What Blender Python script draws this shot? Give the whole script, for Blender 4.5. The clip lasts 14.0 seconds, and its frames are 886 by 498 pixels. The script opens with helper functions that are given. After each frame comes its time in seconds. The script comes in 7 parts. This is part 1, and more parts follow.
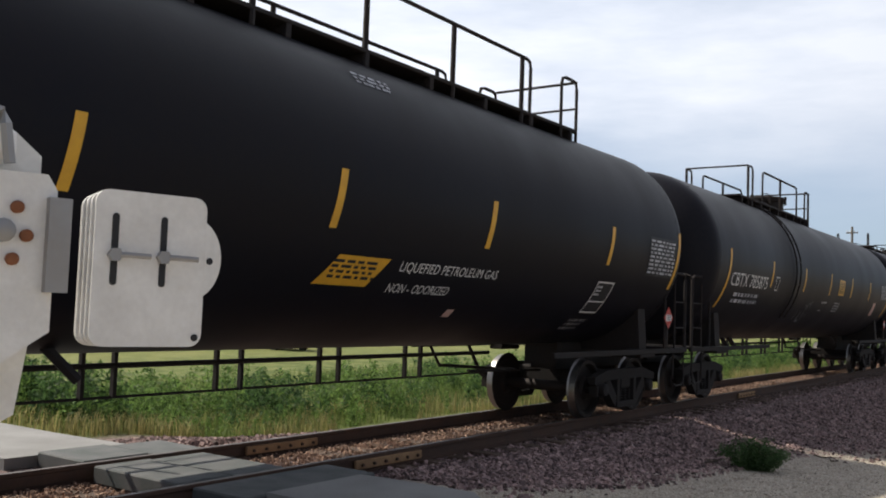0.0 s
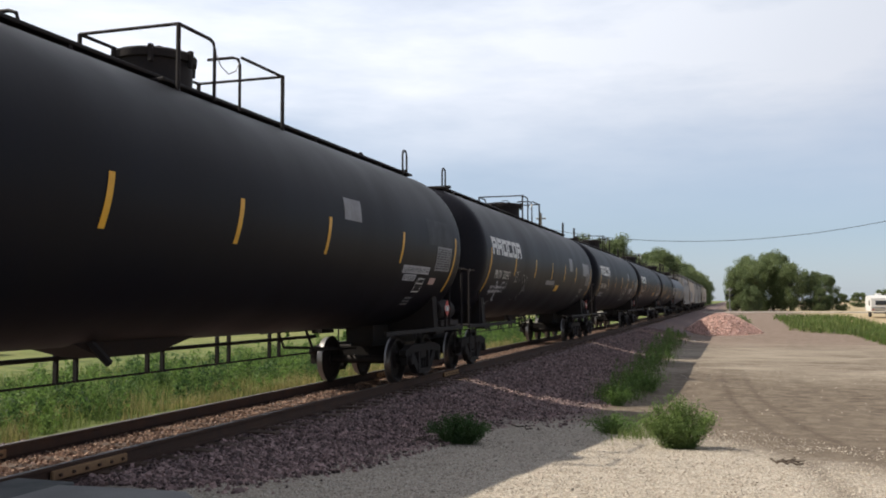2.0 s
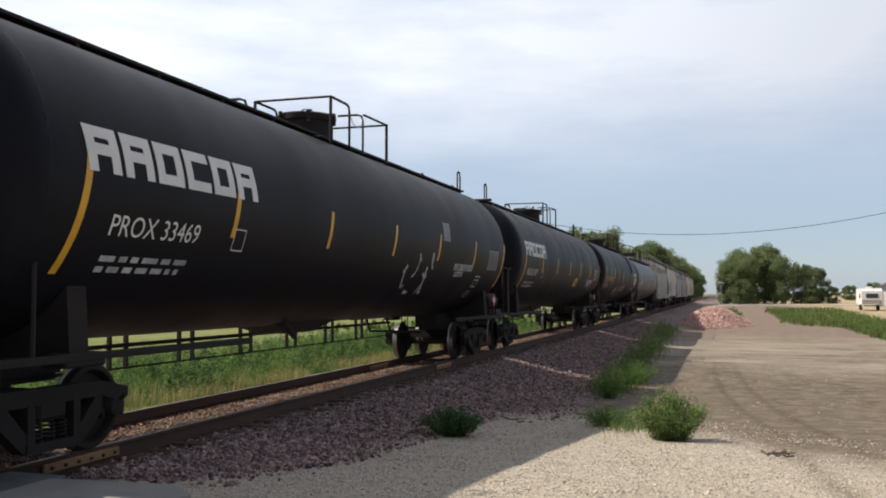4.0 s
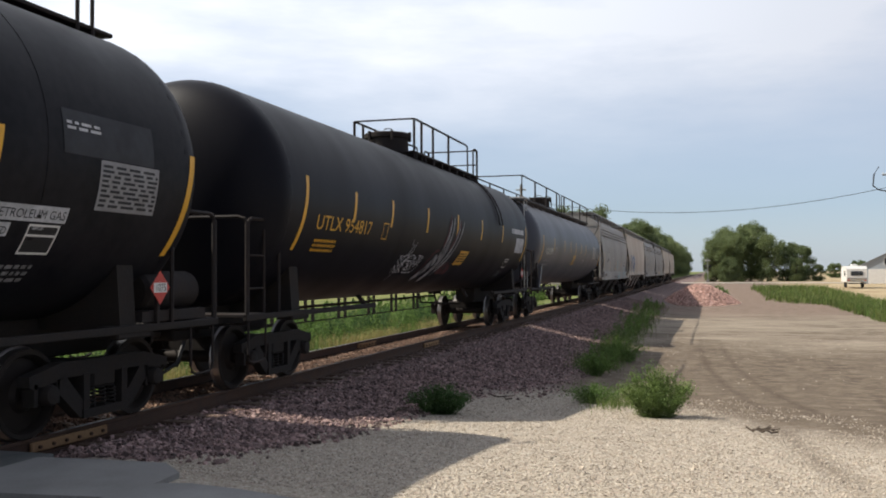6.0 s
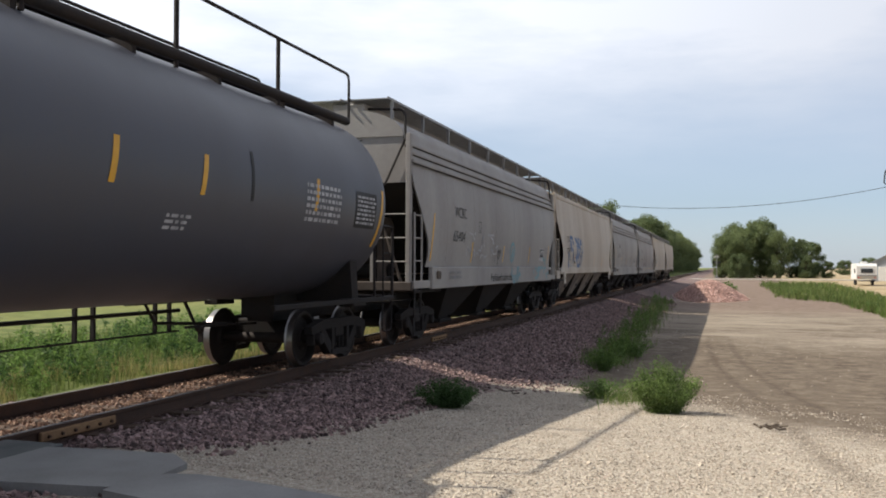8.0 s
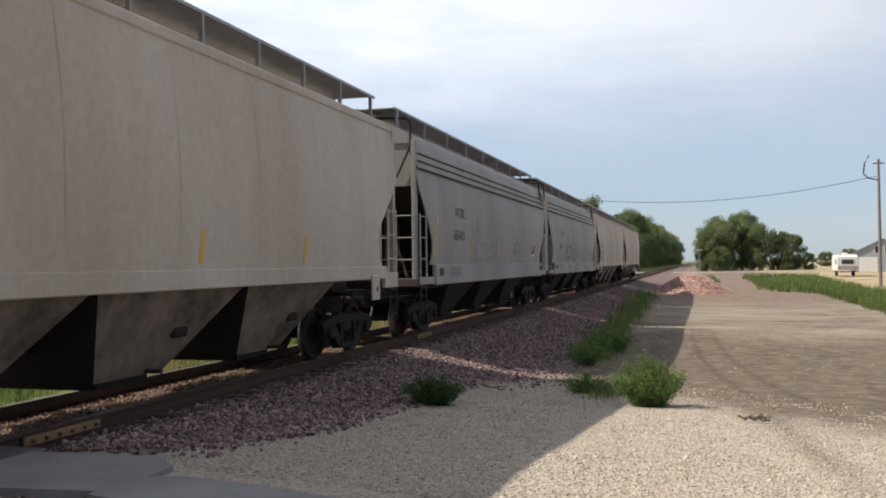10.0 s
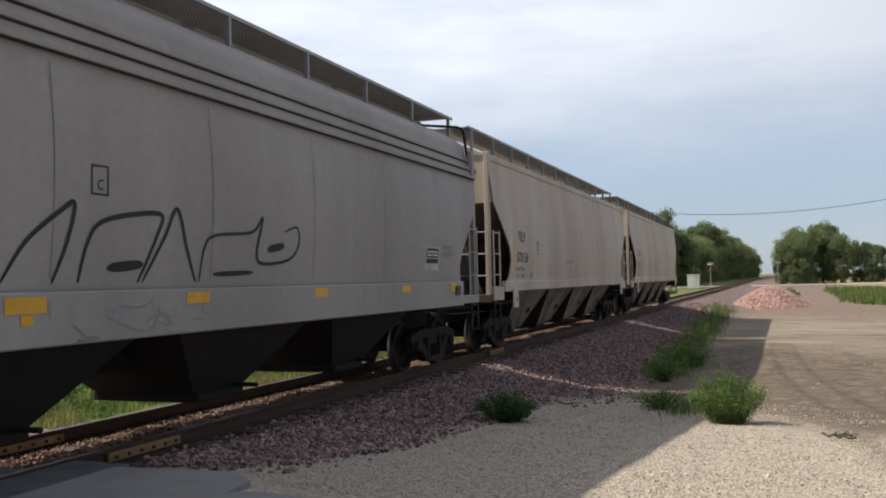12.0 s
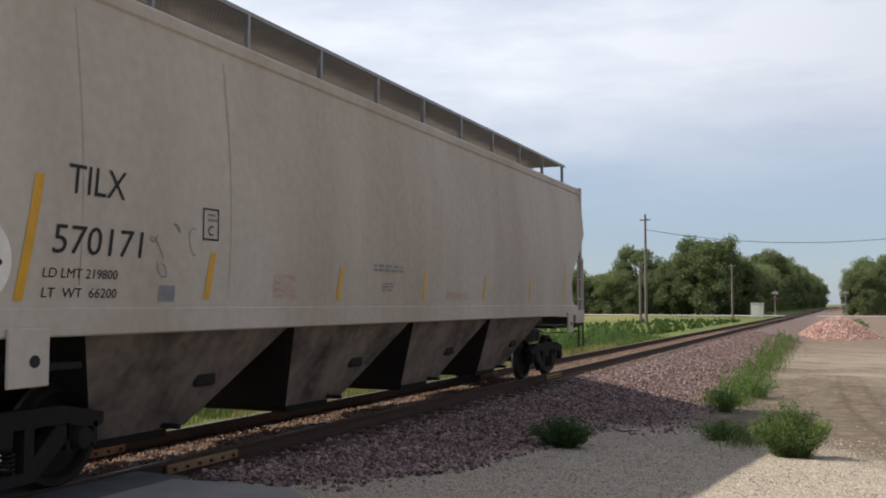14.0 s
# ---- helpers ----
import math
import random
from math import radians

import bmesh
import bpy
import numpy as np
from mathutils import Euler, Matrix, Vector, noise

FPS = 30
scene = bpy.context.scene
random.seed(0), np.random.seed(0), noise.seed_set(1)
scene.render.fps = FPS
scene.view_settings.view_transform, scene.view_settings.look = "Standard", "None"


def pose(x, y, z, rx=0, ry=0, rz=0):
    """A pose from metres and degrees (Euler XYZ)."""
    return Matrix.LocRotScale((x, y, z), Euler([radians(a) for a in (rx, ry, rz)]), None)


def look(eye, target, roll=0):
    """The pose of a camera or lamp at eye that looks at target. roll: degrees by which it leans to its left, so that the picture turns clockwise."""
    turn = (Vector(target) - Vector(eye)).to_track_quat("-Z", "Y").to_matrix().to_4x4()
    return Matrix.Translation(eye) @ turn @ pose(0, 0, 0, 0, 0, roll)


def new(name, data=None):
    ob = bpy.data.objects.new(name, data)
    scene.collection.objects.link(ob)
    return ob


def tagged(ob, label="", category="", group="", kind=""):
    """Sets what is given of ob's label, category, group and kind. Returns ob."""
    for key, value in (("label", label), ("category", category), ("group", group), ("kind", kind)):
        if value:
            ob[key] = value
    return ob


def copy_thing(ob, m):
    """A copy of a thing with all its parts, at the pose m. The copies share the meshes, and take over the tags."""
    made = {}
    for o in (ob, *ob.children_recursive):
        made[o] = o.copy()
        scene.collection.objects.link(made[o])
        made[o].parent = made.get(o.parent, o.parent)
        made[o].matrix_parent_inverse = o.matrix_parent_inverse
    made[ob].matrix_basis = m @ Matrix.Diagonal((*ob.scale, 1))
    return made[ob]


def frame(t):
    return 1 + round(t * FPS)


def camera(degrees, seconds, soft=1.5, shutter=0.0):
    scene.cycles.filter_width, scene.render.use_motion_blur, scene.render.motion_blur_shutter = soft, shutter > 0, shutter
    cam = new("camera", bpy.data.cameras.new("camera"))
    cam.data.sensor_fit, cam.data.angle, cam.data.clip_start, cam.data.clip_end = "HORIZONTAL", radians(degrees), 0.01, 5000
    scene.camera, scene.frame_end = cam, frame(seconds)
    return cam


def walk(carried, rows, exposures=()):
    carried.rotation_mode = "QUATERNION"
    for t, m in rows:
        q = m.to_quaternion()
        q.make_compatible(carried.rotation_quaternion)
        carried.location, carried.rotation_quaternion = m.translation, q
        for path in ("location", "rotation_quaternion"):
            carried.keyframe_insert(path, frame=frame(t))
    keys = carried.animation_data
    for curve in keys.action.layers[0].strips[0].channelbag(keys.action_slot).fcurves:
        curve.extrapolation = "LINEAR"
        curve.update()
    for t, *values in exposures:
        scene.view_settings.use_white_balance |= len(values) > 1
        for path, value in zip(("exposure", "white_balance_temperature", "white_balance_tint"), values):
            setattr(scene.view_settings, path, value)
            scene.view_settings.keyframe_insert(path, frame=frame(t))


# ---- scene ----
cam = camera(51.70, 14.0, soft=1.9)
# the camera stands beside the crossing; rail tops are z = 0, the track centre x = 0
PATH = [
    (0, 7.366, 0.000, 1.655, 35.37, 3.68, -2.05),
    (0.2, 7.366, 0.000, 1.655, 34.91, 3.37, -3.04),
    (0.4, 7.366, 0.000, 1.655, 34.36, 3.03, -2.18),
    (0.5, 7.366, 0.000, 1.655, 33.59, 2.91, -2.07),
    (1, 7.366, 0.000, 1.655, 24.55, 3.61, -0.83),
    (1.5, 7.366, 0.000, 1.655, 19.59, 4.17, 0.33),
    (2, 7.366, 0.000, 1.655, 17.49, 3.27, 0.17),
    (2.5, 7.366, 0.000, 1.655, 17.11, 3.52, -0.21),
    (5, 7.366, 0.000, 1.655, 16.96, 2.16, 0.44),
    (5.5, 7.366, 0.000, 1.655, 16.70, 1.85, 0.24),
    (6, 7.366, 0.000, 1.655, 16.25, 1.47, 0.26),
    (6.5, 7.366, 0.000, 1.655, 16.27, 1.14, 0.22),
    (7, 7.366, 0.000, 1.655, 16.51, 0.89, -0.03),
    (7.5, 7.366, 0.000, 1.655, 16.55, 1.05, -0.34),
    (8, 7.366, 0.000, 1.655, 16.77, 1.09, -0.21),
    (8.5, 7.366, 0.000, 1.655, 17.24, 0.99, -0.38),
    (9, 7.366, 0.000, 1.655, 15.74, 1.02, -0.03),
    (9.2, 7.366, 0.000, 1.655, 14.79, 0.72, 0.41),
    (11.5, 7.366, 0.000, 1.655, 19.44, 1.81, 1.48),
    (12, 7.366, 0.000, 1.655, 20.23, 2.01, 1.32),
    (12.5, 7.366, 0.000, 1.655, 21.01, 2.08, 0.72),
    (13, 7.366, 0.000, 1.655, 20.98, 2.65, 0.69),
    (13.5, 7.366, 0.000, 1.655, 22.99, 4.26, -0.05),
    (13.7, 7.366, 0.000, 1.655, 23.58, 3.97, 0.25),
    (14, 7.366, 0.000, 1.655, 23.85, 3.41, -0.07),
]
walk(cam, [(t, pose(x, y, z, 90 + pitch, roll, yaw)) for t, x, y, z, yaw, pitch, roll in PATH],
     exposures=[(0.0, 0.0), (0.5, 0.12), (1.5, 0.05), (2.5, 0.03), (6.0, 0.06), (9.0, 0.12), (11.5, 0.0), (13.0, -0.05), (13.5, -0.22), (14.0, -0.08)])

# ---- light ----
SUN_EL, SUN_AZ = 45.8, 102.0   # elevation, and degrees to the left of the track's far end
world = bpy.data.worlds.new("sky")
scene.world = world
world.use_nodes = True
wn, wl = world.node_tree.nodes, world.node_tree.links
wn.clear()
sky = wn.new("ShaderNodeTexSky")
sky.sky_type, sky.sun_disc = "NISHITA", False
sky.sun_elevation, sky.sun_rotation = radians(SUN_EL), radians(-SUN_AZ)
sky.air_density, sky.dust_density, sky.ozone_density = 1.0, 0.5, 3.0
wcoord = wn.new("ShaderNodeTexCoord")
wsep = wn.new("ShaderNodeSeparateXYZ")
wmap = wn.new("ShaderNodeMapping")
wmap.inputs["Scale"].default_value = (1.2, 0.7, 5.0)
wmap.inputs["Rotation"].default_value = (0.0, 0.0, 0.5)
wnoise = wn.new("ShaderNodeTexNoise")
wnoise.inputs["Scale"].default_value, wnoise.inputs["Detail"].default_value = 1.6, 7.0
wnoise.inputs["Roughness"].default_value = 0.55
wramp = wn.new("ShaderNodeValToRGB")
wramp.color_ramp.elements[0].position, wramp.color_ramp.elements[1].position = 0.20, 0.56
whigh = wn.new("ShaderNodeMapRange")      # thin cloud lies above the clear band over the horizon
whigh.inputs["From Min"].default_value, whigh.inputs["From Max"].default_value = 0.07, 0.22
wmul = wn.new("ShaderNodeMath")
wmul.operation = "MULTIPLY"
wmix = wn.new("ShaderNodeMix")
wmix.data_type = "RGBA"
wdot = wn.new("ShaderNodeVectorMath")     # the veil of cloud is thickest to the left of the track
wdot.operation = "DOT_PRODUCT"
wdot.inputs[1].default_value = (-0.534, 0.659, 0.53)
wcloud = wn.new("ShaderNodeValToRGB")
wcloud.color_ramp.elements[0].position, wcloud.color_ramp.elements[0].color = 0.20, (0.19, 0.20, 0.25, 1)
wcloud.color_ramp.elements[1].position, wcloud.color_ramp.elements[1].color = 0.98, (0.78, 0.81, 0.88, 1)
wcloud.color_ramp.elements.new(0.52).color = (0.34, 0.34, 0.39, 1)
wcloud.color_ramp.elements.new(0.64).color = (0.52, 0.545, 0.61, 1)
wcloud.color_ramp.elements.new(0.73).color = (0.565, 0.595, 0.66, 1)
wscale = wn.new("ShaderNodeVectorMath")
wscale.operation = "SCALE"
wscale.inputs["Scale"].default_value = 11.8
whaze = wn.new("ShaderNodeMix")
whaze.data_type = "RGBA"
whaze.inputs["Factor"].default_value = 0.55
whaze.inputs["B"].default_value = (4.0, 4.9, 6.4, 1)
wbg = wn.new("ShaderNodeBackground")
wbg.inputs["Strength"].default_value = 0.113
wout = wn.new("ShaderNodeOutputWorld")
wl.new(wcoord.outputs["Generated"], wmap.inputs["Vector"])
wl.new(wcoord.outputs["Generated"], wsep.inputs["Vector"])
wl.new(wmap.outputs["Vector"], wnoise.inputs["Vector"])
wl.new(wnoise.outputs["Fac"], wramp.inputs["Fac"])
wl.new(wsep.outputs["Z"], whigh.inputs["Value"])
wl.new(wramp.outputs["Color"], wmul.inputs[0])
wl.new(whigh.outputs["Result"], wmul.inputs[1])
wl.new(wmul.outputs["Value"], wmix.inputs["Factor"])
wl.new(wcoord.outputs["Generated"], wdot.inputs[0])
wl.new(wdot.outputs["Value"], wcloud.inputs["Fac"])
wl.new(wcloud.outputs["Color"], wscale.inputs[0])
wl.new(wscale.outputs["Vector"], wmix.inputs["B"])
wl.new(sky.outputs["Color"], whaze.inputs["A"])
wl.new(whaze.outputs["Result"], wmix.inputs["A"])
wl.new(wmix.outputs["Result"], wbg.inputs["Color"])
wl.new(wbg.outputs["Background"], wout.inputs["Surface"])
sun_data = bpy.data.lights.new("sun", "SUN")
sun_data.energy, sun_data.angle, sun_data.color = 5.0, radians(0.6), (1.0, 0.93, 0.82)
sun = new("sun", sun_data)
sun.matrix_world = look((0, 0, 0), (math.sin(radians(SUN_AZ)) * math.cos(radians(SUN_EL)), -math.cos(radians(SUN_AZ)) * math.cos(radians(SUN_EL)), -math.sin(radians(SUN_EL))))
scene.view_settings.exposure = 0.0


# ---- materials ----
def material(name, base, rough=0.7, metal=0.0, dark=None, grain=30.0, stain=1.2, amount=0.6, bump=0.2, spec=0.4, streaks=False, rand=0.0):
    """A painted, metal or mineral surface: two scales of noise between base and dark, uneven gloss, fine relief."""
    m = bpy.data.materials.new(name)
    m.use_nodes = True
    n, l = m.node_tree.nodes, m.node_tree.links
    b = n["Principled BSDF"]
    b.inputs["Metallic"].default_value = metal
    b.inputs["Specular IOR Level"].default_value = spec
    tc = n.new("ShaderNodeTexCoord")
    src = tc.outputs["Object"]
    if streaks:
        mp = n.new("ShaderNodeMapping")
        mp.inputs["Scale"].default_value = (1.0, 1.0, 0.16)
        l.new(src, mp.inputs["Vector"])
        src = mp.outputs["Vector"]
    big, small = n.new("ShaderNodeTexNoise"), n.new("ShaderNodeTexNoise")
    big.inputs["Scale"].default_value, big.inputs["Detail"].default_value = stain, 6.0
    small.inputs["Scale"].default_value, small.inputs["Detail"].default_value = grain, 4.0
    l.new(src, big.inputs["Vector"])
    l.new(tc.outputs["Object"], small.inputs["Vector"])
    add = n.new("ShaderNodeMath")
    add.operation = "MULTIPLY_ADD"
    add.inputs[1].default_value = 0.45
    l.new(small.outputs["Fac"], add.inputs[0])
    l.new(big.outputs["Fac"], add.inputs[2])
    rng = n.new("ShaderNodeMapRange")
    rng.inputs["From Min"].default_value, rng.inputs["From Max"].default_value = 0.52, 0.95
    rng.inputs["To Max"].default_value = amount
    l.new(add.outputs["Value"], rng.inputs["Value"])
    mix = n.new("ShaderNodeMix")
    mix.data_type = "RGBA"
    dark = dark or tuple(c * 0.5 for c in base)
    mix.inputs["A"].default_value, mix.inputs["B"].default_value = (*base, 1), (*dark, 1)
    l.new(rng.outputs["Result"], mix.inputs["Factor"])
    col = mix.outputs["Result"]
    if rand:
        oi = n.new("ShaderNodeNewGeometry")
        hs = n.new("ShaderNodeHueSaturation")
        mr = n.new("ShaderNodeMapRange")
        mr.inputs["To Min"].default_value, mr.inputs["To Max"].default_value = 1 - rand, 1 + rand
        l.new(oi.outputs["Random Per Island"], mr.inputs["Value"])
        l.new(mr.outputs["Result"], hs.inputs["Value"])
        l.new(col, hs.inputs["Color"])
        col = hs.outputs["Color"]
    l.new(col, b.inputs["Base Color"])
    rr = n.new("ShaderNodeMapRange")
    rr.inputs["To Min"].default_value, rr.inputs["To Max"].default_value = max(0.05, rough - 0.15), min(1.0, rough + 0.15)
    l.new(big.outputs["Fac"], rr.inputs["Value"])
    l.new(rr.outputs["Result"], b.inputs["Roughness"])
    if bump:
        bp = n.new("ShaderNodeBump")
        bp.inputs["Strength"].default_value, bp.inputs["Distance"].default_value = bump, 0.01
        l.new(small.outputs["Fac"], bp.inputs["Height"])
        l.new(bp.outputs["Normal"], b.inputs["Normal"])
    return m


BLACK = material("black_tank_paint", (0.0084, 0.0088, 0.0138), 0.46, dark=(0.014, 0.0125, 0.0135), grain=14, stain=0.7, amount=0.7, bump=0.05, spec=0.11, streaks=True)
BLACKGREY = material("worn_black_tank_paint", (0.0110, 0.0116, 0.0175), 0.46, dark=(0.024, 0.021, 0.021), grain=14, stain=0.6, amount=0.75, bump=0.05, spec=0.12, streaks=True)
SMEARED = material("smeared_black_tank_paint", (0.0085, 0.0085, 0.0115), 0.46, dark=(0.055, 0.053, 0.057), grain=9, stain=1.5, amount=0.3, bump=0.05, spec=0.09, streaks=True)
BLUEGREY = material("blue_grey_tank_paint", (0.072, 0.078, 0.100), 0.45, dark=(0.092, 0.086, 0.086), grain=14, stain=0.6, amount=0.5, bump=0.05, streaks=True)
RUSTBLACK = material("rusty_black_steel", (0.018, 0.016, 0.017), 0.75, dark=(0.045, 0.032, 0.026), grain=20, stain=2.0, bump=0.3, spec=0.25)
# dusty running-gear steel; also painted-in shade on hopper bays and below eave ribs
UNDER = material("brake_dust_and_shade_steel", (0.014, 0.012, 0.0115), 0.88, dark=(0.034, 0.025, 0.020), grain=24, stain=3.0, bump=0.4)
WHEEL = material("wheel_steel", (0.032, 0.025, 0.022), 0.7, metal=0.5, dark=(0.03, 0.024, 0.02), grain=20, stain=3.0, bump=0.2)
TREAD = material("worn_tread", (0.30, 0.28, 0.265), 0.38, metal=0.9, grain=60, stain=4.0, amount=0.3, bump=0.05)
HOPGREY = material("grey_hopper_paint", (0.38, 0.358, 0.332), 0.6, dark=(0.25, 0.228, 0.212), grain=9, stain=0.9, amount=0.6, bump=0.06, streaks=True)
HOPTAN = material("pale_hopper_paint", (0.61, 0.545, 0.465), 0.6, dark=(0.40, 0.315, 0.23), grain=9, stain=0.8, amount=0.7, bump=0.06, streaks=True)
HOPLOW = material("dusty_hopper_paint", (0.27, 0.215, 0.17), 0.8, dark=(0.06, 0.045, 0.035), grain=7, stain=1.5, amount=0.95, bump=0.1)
GALV = material("galvanised_steel", (0.34, 0.34, 0.34), 0.5, metal=0.6, dark=(0.3, 0.28, 0.26), grain=40, stain=4, bump=0.1)
YELLOW = material("yellow_reflective_tape", (0.78, 0.42, 0.03), 0.4, dark=(0.5, 0.25, 0.03), grain=60, stain=5, amount=0.5, bump=0.05)
WHITE = material("white_paint", (0.78, 0.77, 0.74), 0.5, dark=(0.55, 0.53, 0.5), grain=40, stain=3, amount=0.5, bump=0.08)
GATEWHITE = material("chipped_white_paint", (0.80, 0.79, 0.76), 0.45, dark=(0.52, 0.50, 0.47), grain=60, stain=9, amount=0.45, bump=0.1)
RED = material("red_paint", (0.55, 0.06, 0.045), 0.5, amount=0.3)
PINK = material("faded_red_decal", (0.55, 0.30, 0.25), 0.6, dark=(0.6, 0.5, 0.45), grain=30, stain=8, amount=0.8)
INK = material("black_lettering", (0.02, 0.02, 0.022), 0.6, amount=0.4)
CYAN = material("turquoise_spray_paint", (0.15, 0.36, 0.42), 0.7, dark=(0.33, 0.36, 0.36), grain=12, stain=4, amount=0.9)
BLUE = material("blue_spray_paint", (0.06, 0.14, 0.32), 0.6, dark=(0.2, 0.25, 0.36), grain=12, stain=4, amount=0.7)
SPRAYWHITE = material("white_spray_paint", (0.62, 0.62, 0.64), 0.7, dark=(0.2, 0.2, 0.21), grain=16, stain=3, amount=0.8)
REPAINT = material("dark_repainted_patch", (0.021, 0.023, 0.029), 0.6, dark=(0.012, 0.012, 0.015), grain=12, stain=3)
STEELPLATE = material("grey_patch_paint", (0.30, 0.30, 0.31), 0.6, dark=(0.18, 0.17, 0.17), grain=12, stain=3)
RAIL = material("rusty_rail", (0.060, 0.035, 0.025), 0.85, dark=(0.115, 0.062, 0.038), grain=30, stain=4, bump=0.3)
RAILTOP = material("worn_rail_head", (0.15, 0.125, 0.11), 0.55, metal=0.7, dark=(0.10, 0.075, 0.06), grain=8, stain=1, amount=0.5, bump=0.03)
TIE = material("weathered_timber", (0.15, 0.10, 0.07), 0.9, dark=(0.06, 0.042, 0.032), grain=26, stain=3, amount=0.8, bump=0.6)
TIENEW = material("pale_worn_timber", (0.40, 0.24, 0.12), 0.9, dark=(0.18, 0.10, 0.055), grain=26, stain=3, amount=0.7, bump=0.5)
CONCRETE = material("grey_concrete", (0.30, 0.292, 0.278), 0.85, dark=(0.17, 0.163, 0.155), grain=50, stain=1.2, amount=0.7, bump=0.3)
RUBBER = material("crossing_panel", (0.13, 0.128, 0.125), 0.8, dark=(0.07, 0.085, 0.08), grain=40, stain=3, amount=0.8, bump=0.3)
STONE = material("pink_quartzite_ballast", (0.36, 0.25, 0.222), 0.9, dark=(0.13, 0.09, 0.088), grain=25, stain=5, amount=0.9, bump=0.5, rand=0.75)
PEBBLE = material("pale_pebbles", (0.56, 0.50, 0.41), 0.9, dark=(0.40, 0.33, 0.26), grain=25, stain=5, amount=0.9, bump=0.4, rand=0.32)
BEDSTONE = material("rust_stained_ballast", (0.40, 0.265, 0.19), 0.9, dark=(0.20, 0.12, 0.082), grain=25, stain=5, amount=0.8, bump=0.5, rand=0.35)
SEAM = material("hopper_weld_seam", (0.54, 0.475, 0.40), 0.7, dark=(0.26, 0.225, 0.19), grain=9, stain=1.2, amount=0.8)
SEAMGREY = material("grey_weld_seam", (0.22, 0.208, 0.20), 0.7, dark=(0.11, 0.10, 0.095), grain=9, stain=1.2, amount=0.8)
FADED = material("thin_spray_paint", (0.36, 0.355, 0.365), 0.7, dark=(0.055, 0.05, 0.052), grain=9, stain=2.4, amount=1.0)
DARKRED = material("dark_red_spray_paint", (0.10, 0.022, 0.026), 0.7, dark=(0.03, 0.014, 0.016), grain=9, stain=3, amount=0.9)
BARK = material("bark", (0.13, 0.10, 0.075), 0.95, dark=(0.06, 0.045, 0.035), grain=12, stain=3, amount=0.8, bump=0.8)
POLEWOOD = material("weathered_pole", (0.24, 0.21, 0.185), 0.9, dark=(0.14, 0.12, 0.105), grain=20, stain=2, amount=0.7, bump=0.5)
GLASS = material("dark_glass", (0.03, 0.035, 0.04), 0.1, amount=0.2, bump=0.0, spec=0.6)


def leaf_material(name, a, b, rand=0.35):
    m = material(name, a, 0.6, dark=b, grain=3, stain=0.6, amount=1.0, bump=0.0, rand=rand, spec=0.25)
    bs = m.node_tree.nodes["Principled BSDF"]
    n, l = m.node_tree.nodes, m.node_tree.links
    tr, ad = n.new("ShaderNodeBsdfTranslucent"), n.new("ShaderNodeMixShader")
    ad.inputs["Fac"].default_value = 0.5
    out = n["Material Output"]
    l.new(bs.inputs["Base Color"].links[0].from_socket, tr.inputs["Color"])
    l.new(bs.outputs["BSDF"], ad.inputs[1])
    l.new(tr.outputs["BSDF"], ad.inputs[2])
    l.new(ad.outputs["Shader"], out.inputs["Surface"])
    return m


LEAF = leaf_material("tree_leaves", (0.23, 0.275, 0.125), (0.155, 0.20, 0.09))
LEAF2 = leaf_material("darker_tree_leaves", (0.20, 0.245, 0.115), (0.135, 0.18, 0.085))
WEED = leaf_material("weed_leaves", (0.165, 0.255, 0.065), (0.10, 0.17, 0.048), rand=0.5)
PALEWEED = leaf_material("pale_weed_leaves", (0.25, 0.29, 0.11), (0.16, 0.21, 0.075), rand=0.45)
BUSHLEAF = leaf_material("bright_bush_leaves", (0.20, 0.275, 0.085), (0.125, 0.19, 0.06), rand=0.5)
DARKWEED = leaf_material("dark_weed_leaves", (0.085, 0.15, 0.05), (0.05, 0.095, 0.032), rand=0.4)
GRASS = leaf_material("grass_blades", (0.17, 0.21, 0.06), (0.10, 0.155, 0.045), rand=0.5)
DRYGRASS = leaf_material("dry_grass", (0.36, 0.30, 0.13), (0.22, 0.21, 0.08), rand=0.4)


